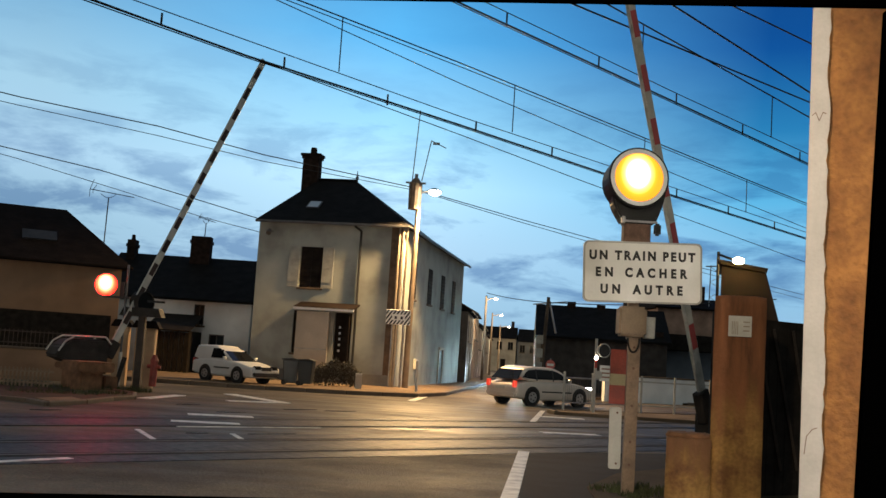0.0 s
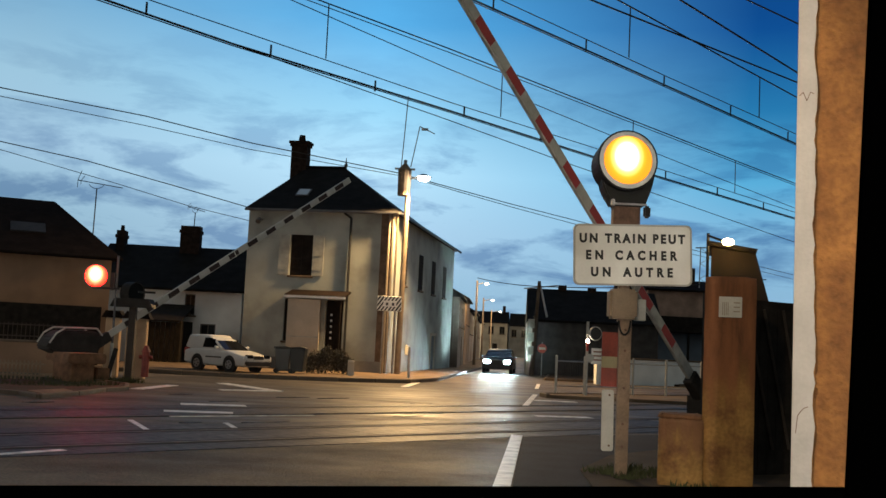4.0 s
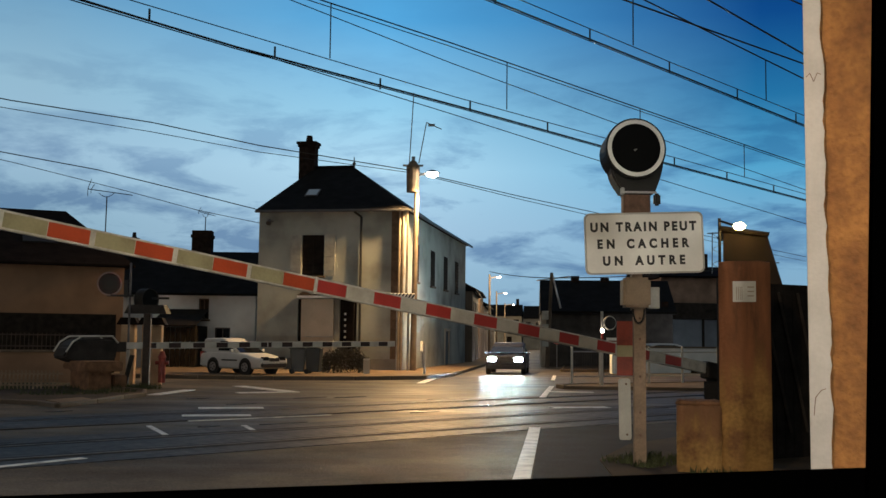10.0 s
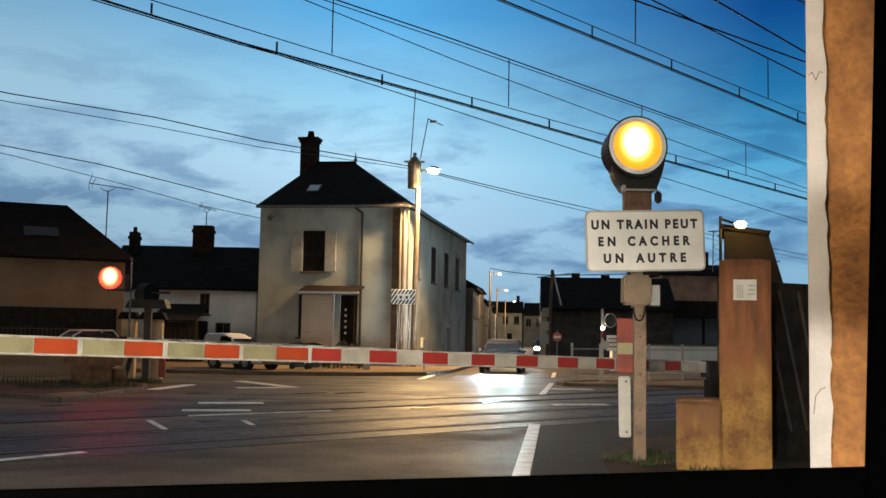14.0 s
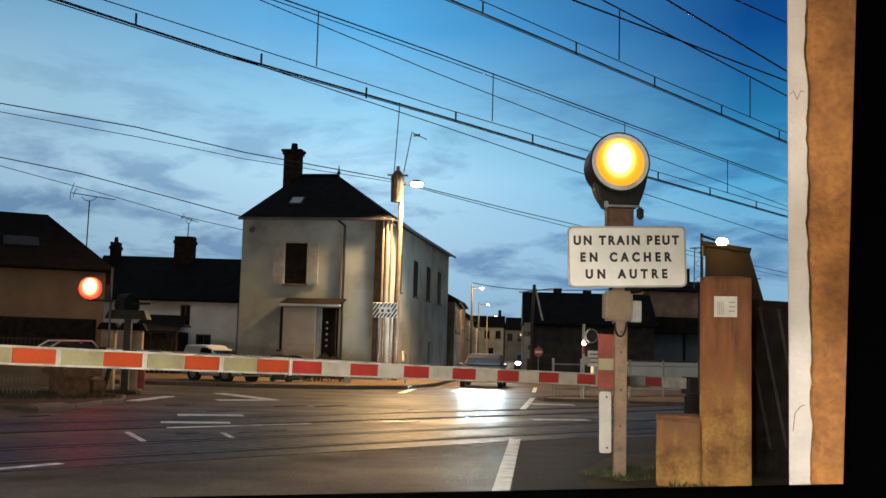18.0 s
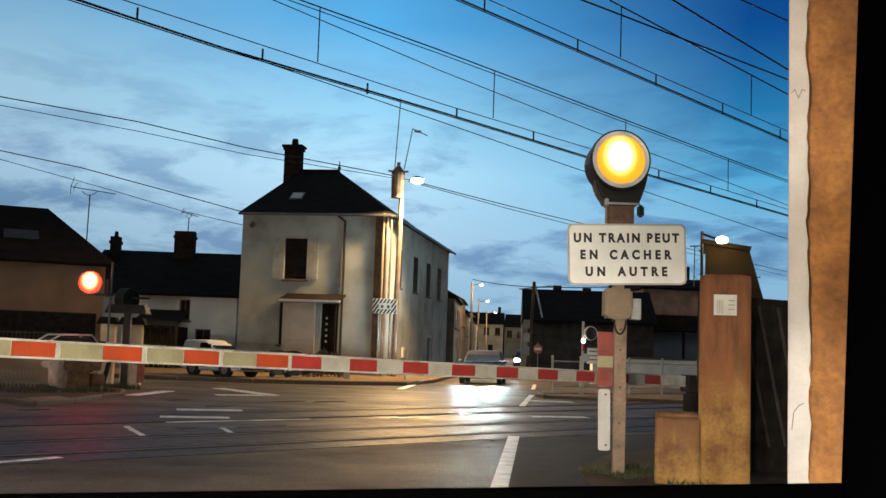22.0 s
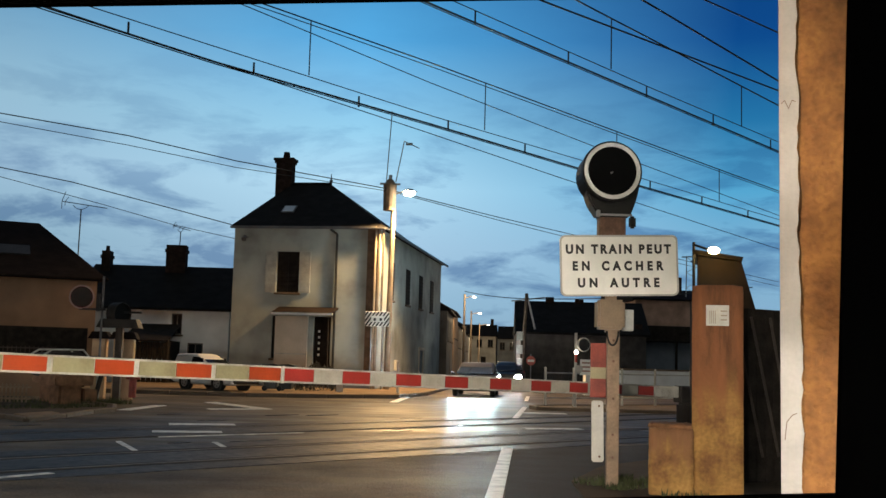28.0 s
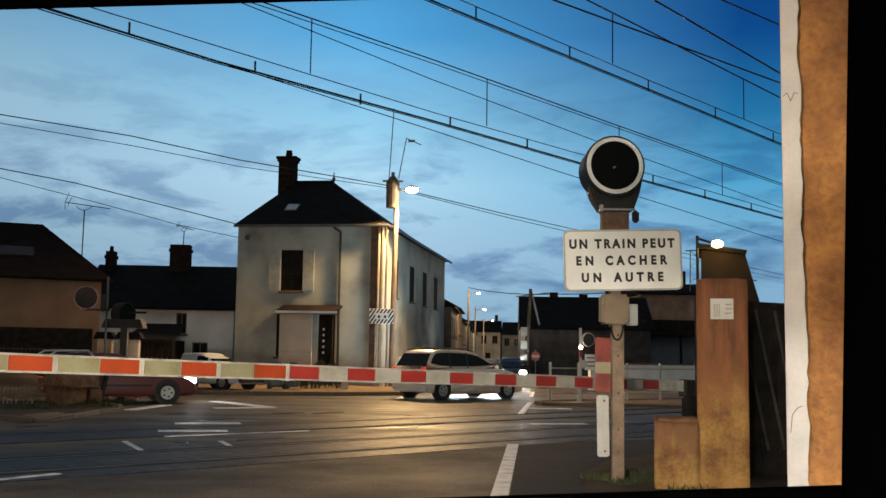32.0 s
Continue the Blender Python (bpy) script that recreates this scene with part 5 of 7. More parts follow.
def near_signal():
    s = thing("crossing_signal", pose(2.31, 13.0, 0.03), "level crossing warning light with a lettered sign on a steel post", "crossing signal")
    # channel post with bolt holes
    bm = B()
    box(bm, (-0.01, 0, 0.96), (0.145, 0.03, 1.98))
    box(bm, (-0.07, 0.04, 0.96), (0.022, 0.08, 1.98))
    box(bm, (0.052, 0.04, 0.96), (0.022, 0.08, 1.98))
    post = part("post", bm, M["post"], s, "weathered brown channel post")
    for z in (0.35, 0.62, 1.05, 1.5, 1.75):
        bm = B()
        rod(bm, (-0.01, -0.022, z), (-0.01, -0.012, z), 0.016, 8)
        part("bolt", bm, M["rust"], post)
    bm = B()
    box(bm, (-0.03, 0.1, 2.6), (0.13, 0.1, 1.5))
    part("upper_post", bm, M["post"], s)
    # relay box and its cable
    part("relay_box", rounded_box((-0.06, 0.0, 2.06), (0.33, 0.3, 0.36), 0.03, 2), mat("box_grey", (0.21, 0.15, 0.095), 0.6, vary=0.25), s, "grey brown relay box")
    part("side_box", rounded_box((0.17, 0.05, 2.0), (0.13, 0.12, 0.26), 0.01, 1), M["grey_shutter"], s)
    bm = B()
    for i in range(10):
        a0, a1 = math.pi * i / 10, math.pi * (i + 1) / 10
        rod(bm, (-0.03 - 0.07 * math.cos(a0), -0.06, 1.86 - 0.17 * math.sin(a0)), (-0.03 - 0.07 * math.cos(a1), -0.06, 1.86 - 0.17 * math.sin(a1)), 0.012, 6)
    part("cable", bm, M["drum"], s)
    # lettered plate
    tilt = pose(0.04, -0.06, 2.66, 0, -2.0, 3)
    bm = B()
    prism(bm, rounded_rect(1.455, 0.745, 0.07), -0.012, 0.012, "y")
    plate = part("sign_plate", bm, M["sign_white"], s, "cream sign plate with a white rim", m=tilt)
    bm = B()
    outer, inner = rounded_rect(1.455, 0.745, 0.07), rounded_rect(1.415, 0.705, 0.055)
    vo = [bm.verts.new((u, -0.0125, v)) for u, v in outer] + [bm.verts.new((u, -0.02, v)) for u, v in outer]
    vi = [bm.verts.new((u, -0.02, v)) for u, v in inner] + [bm.verts.new((u, -0.0125, v)) for u, v in inner]
    n = len(outer)
    for i in range(n):
        j = (i + 1) % n
        for f in ((vo[i], vo[j], vo[n + j], vo[n + i]), (vo[n + i], vo[n + j], vi[j], vi[i]), (vi[i], vi[j], vi[n + j], vi[n + i])):
            bm.faces.new(f)
    bmesh.ops.recalc_face_normals(bm, faces=bm.faces)
    part("sign_rim", bm, M["white_paint"], plate)
    for words, x0, x1, z, track, gap in (("UN TRAIN PEUT", -0.655, 0.645, 0.195, 1.45, 0.10), ("EN CACHER", -0.575, 0.55, -0.01, 1.75, 0.17), ("UN AUTRE", -0.515, 0.49, -0.215, 1.75, 0.17)):
        text_part(words, 0.148, x0, x1, z, -0.014, plate, M["sign_black"], Matrix(), track, gap)
    # neck, brackets and lamp housing
    bm = B()
    box(bm, (-0.03, 0.12, 3.14), (0.33, 0.22, 0.30))
    part("neck", bevelled(bm, 0.02, 1), M["rust"], s, "dark brown neck of the lamp")
    # the deep lower shell of the lamp, drawn in towards its foot
    bm = B()
    prism(bm, [(-0.375, 3.80), (-0.372, 3.66), (-0.35, 3.52), (-0.30, 3.40), (-0.235, 3.315), (-0.21, 3.26), (0.175, 3.26), (0.20, 3.33), (0.245, 3.45), (0.28, 3.58), (0.31, 3.80)], -0.03, 0.33, "y")
    part("lower_shell", bevelled(bm, 0.025, 2), M["drum"], s, "black lower shell of the lamp housing", smooth=False)
    part("clamp_strap", rounded_box((-0.02, -0.035, 3.285), (0.44, 0.014, 0.028), 0.004, 1), M["steel"], s)
    part("hinge_lug", rounded_box((0.205, -0.01, 3.20), (0.085, 0.07, 0.15), 0.02, 2), M["drum"], s)
    part("hinge_lug", rounded_box((-0.215, -0.02, 3.30), (0.05, 0.05, 0.09), 0.012, 1), M["steel"], s)
    axis = pose(-0.075, -0.14, 3.805, -3, 0, 5)
    bm = B()
    tube(bm, 0.345, 0.335, 0.0, 0.42)
    rod(bm, (0, 0.40, 0), (0, 0.44, 0), 0.345, 32)
    rod(bm, (0, 0.44, 0), (0, 0.56, -0.02), 0.34, 32, 0.2)
    part("housing", bm, M["drum"], s, "black drum housing", m=axis)
    bm = B()
    tube(bm, 0.372, 0.345, -0.03, 0.06)
    part("rim", bm, M["drum"], s, m=axis)
    bm = B()
    tube(bm, 0.352, 0.302, -0.036, -0.028)
    part("white_ring", bm, mat("ring_white", (0.82, 0.82, 0.80), 0.4, vary=0.1), s, "white ring round the lens", m=axis)
    axis = axis @ pose(0, -0.03, 0)
    lens = lens_disc(s, 0.300, LENS_NEAR, axis)
    # a pale tip imitates the small highlight on the unlit lens
    part("bulb_cap", rod(B(), (0.02, 0.006, -0.03), (0.0, 0.03, -0.02), 0.014, 8, 0.006), mat("glint_grey", (0.22, 0.22, 0.22), 0.3, vary=0.1), lens, "small pale tip standing in for a glint on the dark lens")
    # striped board behind the post and the white reflector on it
    for z0, z1, k in ((1.72, 1.42, "red"), (1.42, 1.28, "cream"), (1.28, 1.05, "red")):
        bm = B()
        box(bm, (-0.14, 0.3, (z0 + z1) / 2), (0.2, 0.03, z0 - z1))
        part("board", bm, M["board_red"] if k == "red" else M["cream"], s, "red and cream striped board")
    bm = B()
    prism(bm, rounded_rect(0.145, 0.73, 0.03), -0.006, 0.006, "y")
    r = part("reflector", bm, M["white_paint"], s, "white reflector plate", m=pose(-0.2, -0.05, 0.66, 0, -1, 0))
    for z in (0.3, -0.3):
        bm = B()
        rod(bm, (0.02, -0.012, z), (0.02, -0.004, z), 0.014, 8)
        part("bolt", bm, M["rust"], r)
    return lens, axis


near_lens, near_axis = near_signal()


def barrier(m, length, pitch, first, thick, label, far=False):
    b = thing("barrier", m, label, "barrier")
    piv = 1.07 if not far else 1.22
    if far:
        brown = mat("brown_plinth", (0.20, 0.10, 0.05), 0.85, vary=0.4, scale=5, bump=0.5)
        part("base", rounded_box((-0.80, 0, 0.29), (0.9, 0.7, 0.60), 0.04, 2), brown, b, "brown concrete plinth")
        part("base_slab", rounded_box((-0.80, 0, 0.66), (1.3, 0.8, 0.16), 0.03, 2), brown, b, "wide brown plinth slab")
        part("foot_block", rounded_box((-0.08, -0.1, 0.2), (0.4, 0.45, 0.42), 0.03, 2), brown, b, "brown concrete foot block")
        # second plinth, set forward of the machine to fit the camera's view
        part("front_plinth", rounded_box((-1.25, -1.25, 0.27), (0.62, 0.62, 0.58), 0.04, 2), brown, b, "brown plinth block set forward to fit the camera's view")
        part("front_slab", rounded_box((-1.25, -1.25, 0.69), (1.05, 1.05, 0.27), 0.03, 2), brown, b, "brown plinth slab set forward to fit the camera's view")
        bm = B()
        prism(bm, [(-1.78, 0.90), (-1.64, 1.2), (-1.36, 1.40), (-0.36, 1.42), (-0.2, 1.22), (-0.26, 0.85), (-0.38, 0.745), (-1.36, 0.745)], -0.38, 0.38, "y")
        part("machine_cover", bevelled(bm, 0.05, 2), M["housing"], b, "dark rounded machine cover")
        bm = B()
        for y in (-0.4, 0.4):
            pp = [(-1.72, 1.05), (-1.55, 1.32), (-1.3, 1.47), (-0.4, 1.49), (-0.22, 1.3)]
            for p, q in zip(pp, pp[1:]):
                rod(bm, (p[0], y, p[1]), (q[0], y, q[1]), 0.025, 6)
        part("guard_hoop", bm, M["white_paint"], b, "white guard hoop over the cover")
        bm = B()
        box(bm, (0.05, -0.25, 0.45), (0.1, 0.08, 1.1), m=Matrix.Rotation(radians(14), 4, "Y"))
        part("strut", bm, M["housing"], b)
    else:
        part("base", rounded_box((-0.45, 0.1, 0.45), (0.8, 0.6, 0.95), 0.04, 2), M["housing"], b)
        bm = B()
        box(bm, (0.02, 0.2, 1.25), (0.11, 0.1, 2.5))
        part("mast", bm, M["black"], b, "dark upright mast")
        bm = B()
        rod(bm, (-0.08, 0.2, 2.2), (-0.5, 0.2, 0.9), 0.035, 6)
        part("brace", bm, M["black"], b)
        bm = B()
        rod(bm, (-0.35, -0.25, 0.98), (-0.35, -0.25, 0.78), 0.05, 8)
        part("hook", bm, M["white_paint"], b)
    # the arm, in the space of its thing: pivot at the origin of the part
    arm = part("arm", bevelled(box(B(), (length / 2 - 0.1, 0, 0), (length + 0.2, 0.06, thick)), 0.008, 1), M["white_paint"] if far else M["arm_white"], b,
               "striped barrier arm", m=pose(0, 0, piv))
    # nine red bands to the splice, then the outer piece begins again with an orange one
    spots = [first + i * pitch for i in range(9)] + [7.97 + 0.855 * i for i in range(5)] if not far else [first + i * pitch for i in range(12)]
    for i, x in enumerate(spots):
        red = M["red"] if i < 9 else M["orange"]
        if far:
            # far bands: red paint with its shade put into a near-black colour
            red = mat("shaded_red_band", (0.028, 0.012, 0.010), 0.6)
        for k, mtl, nm in ((0, red, "red_band"), (0.5, M["white_paint"] if far else M["cream"] if i > 8 else M["pale_band"], "cream_band")):
            xa = x + k * pitch
            if xa + pitch / 4 > length or (k and i == 8 and not far):
                break
            for y in (-0.0335, 0.0335):
                bm = B()
                box(bm, (xa, y, 0), (pitch * 0.49, 0.007, thick * 0.76))
                part(nm, bm, mtl, arm)
    bm = B()
    box(bm, (7.745, 0, 0) if not far else (5.0, 0, 0), (0.035, 0.085, thick * 1.06))
    part("splice", bm, M["white_paint"], arm)
    bm = B()
    box(bm, (-0.05, 0, -0.03), (0.5, 0.16, thick * 1.5))
    part("socket", bevelled(bm, 0.02, 1), M["housing"], arm)
    return arm


NEAR_AT = pose(4.10, 16.84, 0.0, 0, 0, TRACK + 180)
FAR_AT = pose(-9.39, 30.45, 0.0, 0, 0, TRACK)
near_arm = barrier(NEAR_AT, 11.6, 0.806, 1.08, 0.174, "near striped level crossing barrier with a long arm")
far_arm = barrier(FAR_AT, 10.3, 0.80, 0.95, 0.19, "far level crossing barrier with a dark machine cover", far=True)


def far_signal():
    s = thing("crossing_signal", pose(-9.2, 30.6, 0.1), "far level crossing warning light on a pale post", "crossing signal")
    bm = B()
    rod(bm, (0, 0.1, -0.1), (0, 0.1, 3.5), 0.034, 8)
    part("post", bm, M["zinc"], s)
    part("post_sleeve", rod(B(), (0, 0.1, -0.08), (0, 0.1, 1.0), 0.052, 10), M["white_paint"], s, "white painted foot of the post")
    bm = B()
    box(bm, (-0.25, 0.0, 2.55), (0.75, 0.04, 0.06))
    box(bm, (-0.1, 0.05, 2.75), (0.1, 0.06, 0.5))
    part("bracket", bm, M["black"], s)
    axis = pose(-0.57, 0, 2.89, 0, 0, 15)
    bm = B()
    tube(bm, 0.335, 0.31, -0.02, 0.36)
    rod(bm, (0, 0.34, 0), (0, 0.38, 0), 0.335, 24)
    part("housing", bm, M["black"], s, m=axis)
    bm = B()
    tube(bm, 0.345, 0.305, -0.03, -0.022)
    part("white_ring", bm, mat("ring_dull", (0.26, 0.25, 0.24), 0.6), s, m=axis)
    axis = axis @ pose(0, -0.024, 0)
    lens = lens_disc(s, 0.302, LENS_FAR, axis)
    return lens, axis


far_lens, far_axis = far_signal()


def turned_signal():
    s = thing("crossing_signal", pose(-8.75, 31.0, 0.1), "dark warning light turned away towards the other road", "crossing signal")
    bm = B()
    box(bm, (0, 0, 1.1), (0.2, 0.16, 2.4))
    part("post", bm, M["iron"], s)
    m = pose(0.05, 0, 2.45, 0, 0, 60)
    bm = B()
    tube(bm, 0.33, 0.31, -0.02, 0.3)
    rod(bm, (0, 0.28, 0), (0, 0.32, 0), 0.33, 20)
    part("housing", bm, M["housing"], s, m=m)
    bm = B()
    rod(bm, (0, 0.02, 0), (0, 0.04, 0), 0.31, 20)
    part("lens", bm, M["lens_off"], s, m=m)
    bm = B()
    box(bm, (0.35, 0, 2.5), (0.5, 0.06, 0.06))
    part("bracket", bm, M["black"], s)
    bm = B()
    prism(bm, [(-0.62, 2.05), (0.6, 2.05), (0.5, 2.3), (-0.5, 2.3)], -0.25, 0.25, "y")
    part("hood", bm, M["housing"], s)


turned_signal()


def hydrant():
    h = thing("hydrant", pose(-8.75, 32.7, 0.1), "small red fire hydrant on the pavement", "hydrant")
    bm = B()
    rod(bm, (0, 0, 0), (0, 0, 0.75), 0.11, 10)
    rod(bm, (0, 0, 0.75), (0, 0, 0.95), 0.14, 10, 0.05)
    part("barrel", bm, M["hydrant_red"], h)
    bm = B()
    rod(bm, (-0.2, 0, 0.6), (0.2, 0, 0.6), 0.06, 8)
    part("outlet", bm, M["hydrant_red"], h)


hydrant()


def side_signal():
    """The signal for the side road, seen edge on, with its plates."""
    s = thing("crossing_signal", pose(5.0, 34.4, 0.1), "small warning light seen edge on with lit lamp and plates", "crossing signal")
    bm = B()
    rod(bm, (-0.12, 0, -0.1), (-0.12, 0, 2.35), 0.045, 8)
    part("post", bm, M["white_paint"], s)
    bm = B()
    tube(bm, 0.23, 0.2, -0.03, 0.03, m=pose(0.13, 0, 1.98, 0, 0, 25))
    part("ring", bm, M["white_paint"], s)
    bm = B()
    rod(bm, (0.13, 0.02, 1.98), (0.13, 0.3, 1.98), 0.2, 16)
    part("housing", bm, M["black"], s)
    bm = B()
    bmesh.ops.create_uvsphere(bm, u_segments=10, v_segments=8, radius=0.065, matrix=Matrix.Translation((-0.12, -0.10, 1.73)))
    part("lamp", bm, mat("small_lamp", (1.0, 0.80, 0.66), 0.3, glow=14.0, vary=0, bump=0), s, "small lit warm white lamp", smooth=True)
    bm = B()
    box(bm, (-0.12, -0.05, 1.55), (0.07, 0.1, 0.28))
    part("red_band", bm, M["red"], s)
    bm = B()
    box(bm, (0.2, -0.08, 1.26), (0.38, 0.02, 0.5))
    p = part("plate", bm, M["sign_white"], s, "pale plate with unreadable lines")
    for z in (1.4, 1.27, 1.14):
        bm = B()
        box(bm, (0.2, -0.094, z), (0.26, 0.006, 0.04))
        part("text_bar", bm, mat("faded_ink", (0.35, 0.16, 0.1)), p)
    bm = B()
    rod(bm, (-0.03, -0.1, 1.2), (-0.03, -0.08, 1.2), 0.13, 14)
    part("small_disc", bm, M["white_paint"], s)


side_signal()


# ---------------------------------------------------------------- masonry on the near side
def weathered(c, size, rough, seed, cuts):
    """A block with worn, uneven faces and rounded arrises."""
    rnd = random.Random(seed)
    bm = B()
    nx, ny, nz = cuts
    grid = {}
    for i in range(nx + 1):
        for j in range(ny + 1):
            for k in range(nz + 1):
                faces = (i in (0, nx)) + (j in (0, ny)) + (k in (0, nz))
                if not faces:
                    continue
                pull = 1 - (0.0, 0.0, 0.012, 0.03)[faces] / min(size) * 0.5
                grid[i, j, k] = bm.verts.new([c[d] + size[d] * (q / n - 0.5) * pull + rnd.uniform(-rough, rough) * (0.5 if faces == 1 else 0.8)
                                              for d, (q, n) in enumerate(((i, nx), (j, ny), (k, nz)))])
    for d in range(3):
        n = cuts
        u, v = [q for q in range(3) if q != d]
        for side in (0, n[d]):
            for a in range(n[u]):
                for b in range(n[v]):
                    quad = []
                    for da, db in ((0, 0), (1, 0), (1, 1), (0, 1)):
                        key = [0, 0, 0]
                        key[d], key[u], key[v] = side, a + da, b + db
                        quad.append(grid[tuple(key)])
                    bm.faces.new(quad)
    bmesh.ops.recalc_face_normals(bm, faces=bm.faces)
    return bm


def near_pillar():
    p = thing("gate_pier", pose(3.42, 12.45, 0.0, 0, 0, -15.4), "tall stained concrete gate pier with a small white plate", "pier")
    part("shaft", weathered((0, 0, 1.21), (0.575, 0.50, 2.46), 0.004, 21, (5, 4, 22)), PIER_STONE, p, "rendered shaft, red brown above, painted as lit below", smooth=True)
    bm = B()
    box(bm, (0, -0.262, 2.08), (0.255, 0.012, 0.235))
    pl = part("plate", bm, M["white_paint"], p, "small white plate with unreadable lines")
    ink = mat("plate_ink", (0.30, 0.25, 0.2))
    for i in range(4):
        bm = B()
        box(bm, (-0.085 + i * 0.02, -0.27, 2.06), (0.008, 0.003, 0.15))
        part("text_bar", bm, ink, pl)
    for i in range(3):
        bm = B()
        box(bm, (0.07, -0.27, 2.13 - 0.05 * i), (0.07, 0.003, 0.014))
        part("text_bar", bm, ink, pl)


near_pillar()


def low_wall():
    w = thing("low_wall", pose(2.89, 12.5, 0.0, 0, 0, -12), "low rough stained concrete wall beside the pier", "wall")
    part("body", weathered((0.0, 0, 0.38), (0.50, 0.44, 0.80), 0.012, 9, (9, 7, 12)), LOW_STONE, w, smooth=True)
    part("coping", weathered((0.0, 0.02, 0.80), (0.52, 0.40, 0.06), 0.018, 12, (12, 8, 2)), LOW_STONE, w, smooth=True)


low_wall()


def board_fence():
    f = thing("board_fence", pose(3.75, 13.6, 0.0, 0, 0, 30), "black weathered board fence behind the pier", "fence")
    for i in range(14):
        bm = B()
        box(bm, (0.1 + i * 0.16, 0, 1.13), (0.15, 0.03, 2.26))
        part("board", bm, M["timber"], f)
    bm = B()
    part("rail", box(bm, (1.1, 0.04, 1.9), (2.2, 0.05, 0.1)), M["timber"], f)
    part("rail", box(B(), (1.1, 0.04, 0.5), (2.2, 0.05, 0.1)), M["timber"], f)
    grey = mat("grey_batten", (0.036, 0.028, 0.022), 0.85, vary=0.4, scale=4)
    for x0, x1 in ((0.25, 0.75), (0.55, 1.05), (0.9, 1.35), (1.3, 1.7)):
        part("brace", rod(B(), (x0, -0.035, 2.15), (x1, -0.035, 0.35), 0.025, 4), grey, f)


board_fence()


def lamp_shed():
    s = thing("lamp_shed", pose(5.6, 22.0, 0.0, 0, 0, -15), "dark brown shed with a sodium lamp on its roof edge", "shed")
    m = mat("shed_brown", (0.022, 0.011, 0.006), 0.85, vary=0.35, scale=2)
    bm = B()
    prism(bm, [(0, 0), (1.3, 0), (1.2, 2.6), (0.90, 3.66), (0.02, 3.80)], 0, 2.2, "y")
    part("body", bm, m, s)
    bm = B()
    prism(bm, [(-0.08, 3.80), (0.91, 3.65), (0.94, 3.74), (-0.08, 3.90)], -0.1, 2.3, "y")
    part("roof", bm, M["timber"], s)
    part("side_wall", wall_piece(B(), 4.0, 2.6, 0.2, x0=1.4), M["timber"], s, m=pose(0, 0.3, 0))
    bm = B()
    rod(bm, (-0.05, -0.05, 3.0), (-0.05, -0.05, 4.05), 0.035, 6)
    part("lamp_post", bm, M["black"], s)
    bm = B()
    rod(bm, (-0.05, -0.05, 4.0), (0.3, -0.3, 3.85), 0.025, 6)
    part("lamp_arm", bm, M["black"], s)
    bm = B()
    bmesh.ops.create_uvsphere(bm, u_segments=14, v_segments=8, radius=0.10, matrix=Matrix.Translation((0.35, -0.5, 3.83)) @ Matrix.Diagonal((1.2, 1, 0.75, 1)))
    part("lantern", bm, M["sodium"], s, "glowing orange sodium lantern", smooth=True)


lamp_shed()


def corner_pier():
    p = thing("wall_end", pose(2.2, 6.0, 0.0, 0, 0, -18), "end of a stucco wall with a white plastered edge", "wall")
    rnd = random.Random(8)
    # white plastered edge, with an uneven seam towards the brown stucco
    bm = B()
    zs = [i * 0.06 for i in range(90)]
    seam = [-0.088 + 0.022 * max(0.0, min(1.0, (2.6 - z) / 1.7)) + rnd.uniform(-0.006, 0.008) + 0.004 * math.sin(z * 5) + 0.004 * math.sin(z * 13) for z in zs]
    pts = [(-0.185, zs[0])] + [(x, z) for x, z in zip(seam, zs)] + [(-0.185, zs[-1])]
    prism(bm, pts, -0.02, 0.3, "y")
    part("plaster_edge", bm, M["plaster"], p, "cracked white plaster edge")
    for z0, pts2 in ((3.02, ((-0.175, 0.0), (-0.155, 0.02), (-0.135, -0.03), (-0.115, 0.02), (-0.095, 0.01))), (1.2, ((-0.165, -0.1), (-0.155, 0.0), (-0.125, 0.04), (-0.1, 0.05)))):
        bm = B()
        for (ax, az), (bx, bz) in zip(pts2, pts2[1:]):
            rod(bm, (ax, -0.021, z0 + az), (bx, -0.021, z0 + bz), 0.002, 4)
        part("crack", bm, M["rust"], p)
    bm = B()
    box(bm, (0.385, 0.16, 2.67), (0.99, 0.3, 5.34))
    part("stucco", bm, M["pier"], p, "rough brown stucco wall")


corner_pier()


# ---------------------------------------------------------------- grass at the post and on the island
def tufts(name, spots, n, label, seed, h=0.22):
    rnd = random.Random(seed)
    bm = B()
    for x, y, r in spots:
        for _ in range(n):
            a, d = rnd.uniform(0, 6.28), r * rnd.random() ** 0.5
            px, py = x + d * math.cos(a), y + d * math.sin(a)
            w, l = rnd.uniform(0.006, 0.014), h * rnd.uniform(0.4, 1.2)
            lx, ly = rnd.uniform(-0.5, 0.5) * l, rnd.uniform(-0.5, 0.5) * l
            vs = [bm.verts.new(v) for v in ((px - w, py, 0), (px + w, py, 0), (px + lx, py + ly, l))]
            bm.faces.new(vs)
    return tagged(part(name, bm, M["grass"], m=pose(0, 0, 0.03)), label, "grass", kind="stuff")


tufts("grass", [(2.15, 13.3, 0.25), (2.5, 13.25, 0.4), (2.85, 13.3, 0.35), (2.35, 12.85, 0.2), (2.6, 13.7, 0.4), (3.0, 12.1, 0.3)], 80, "ragged grass at the foot of the post", 2, 0.085)
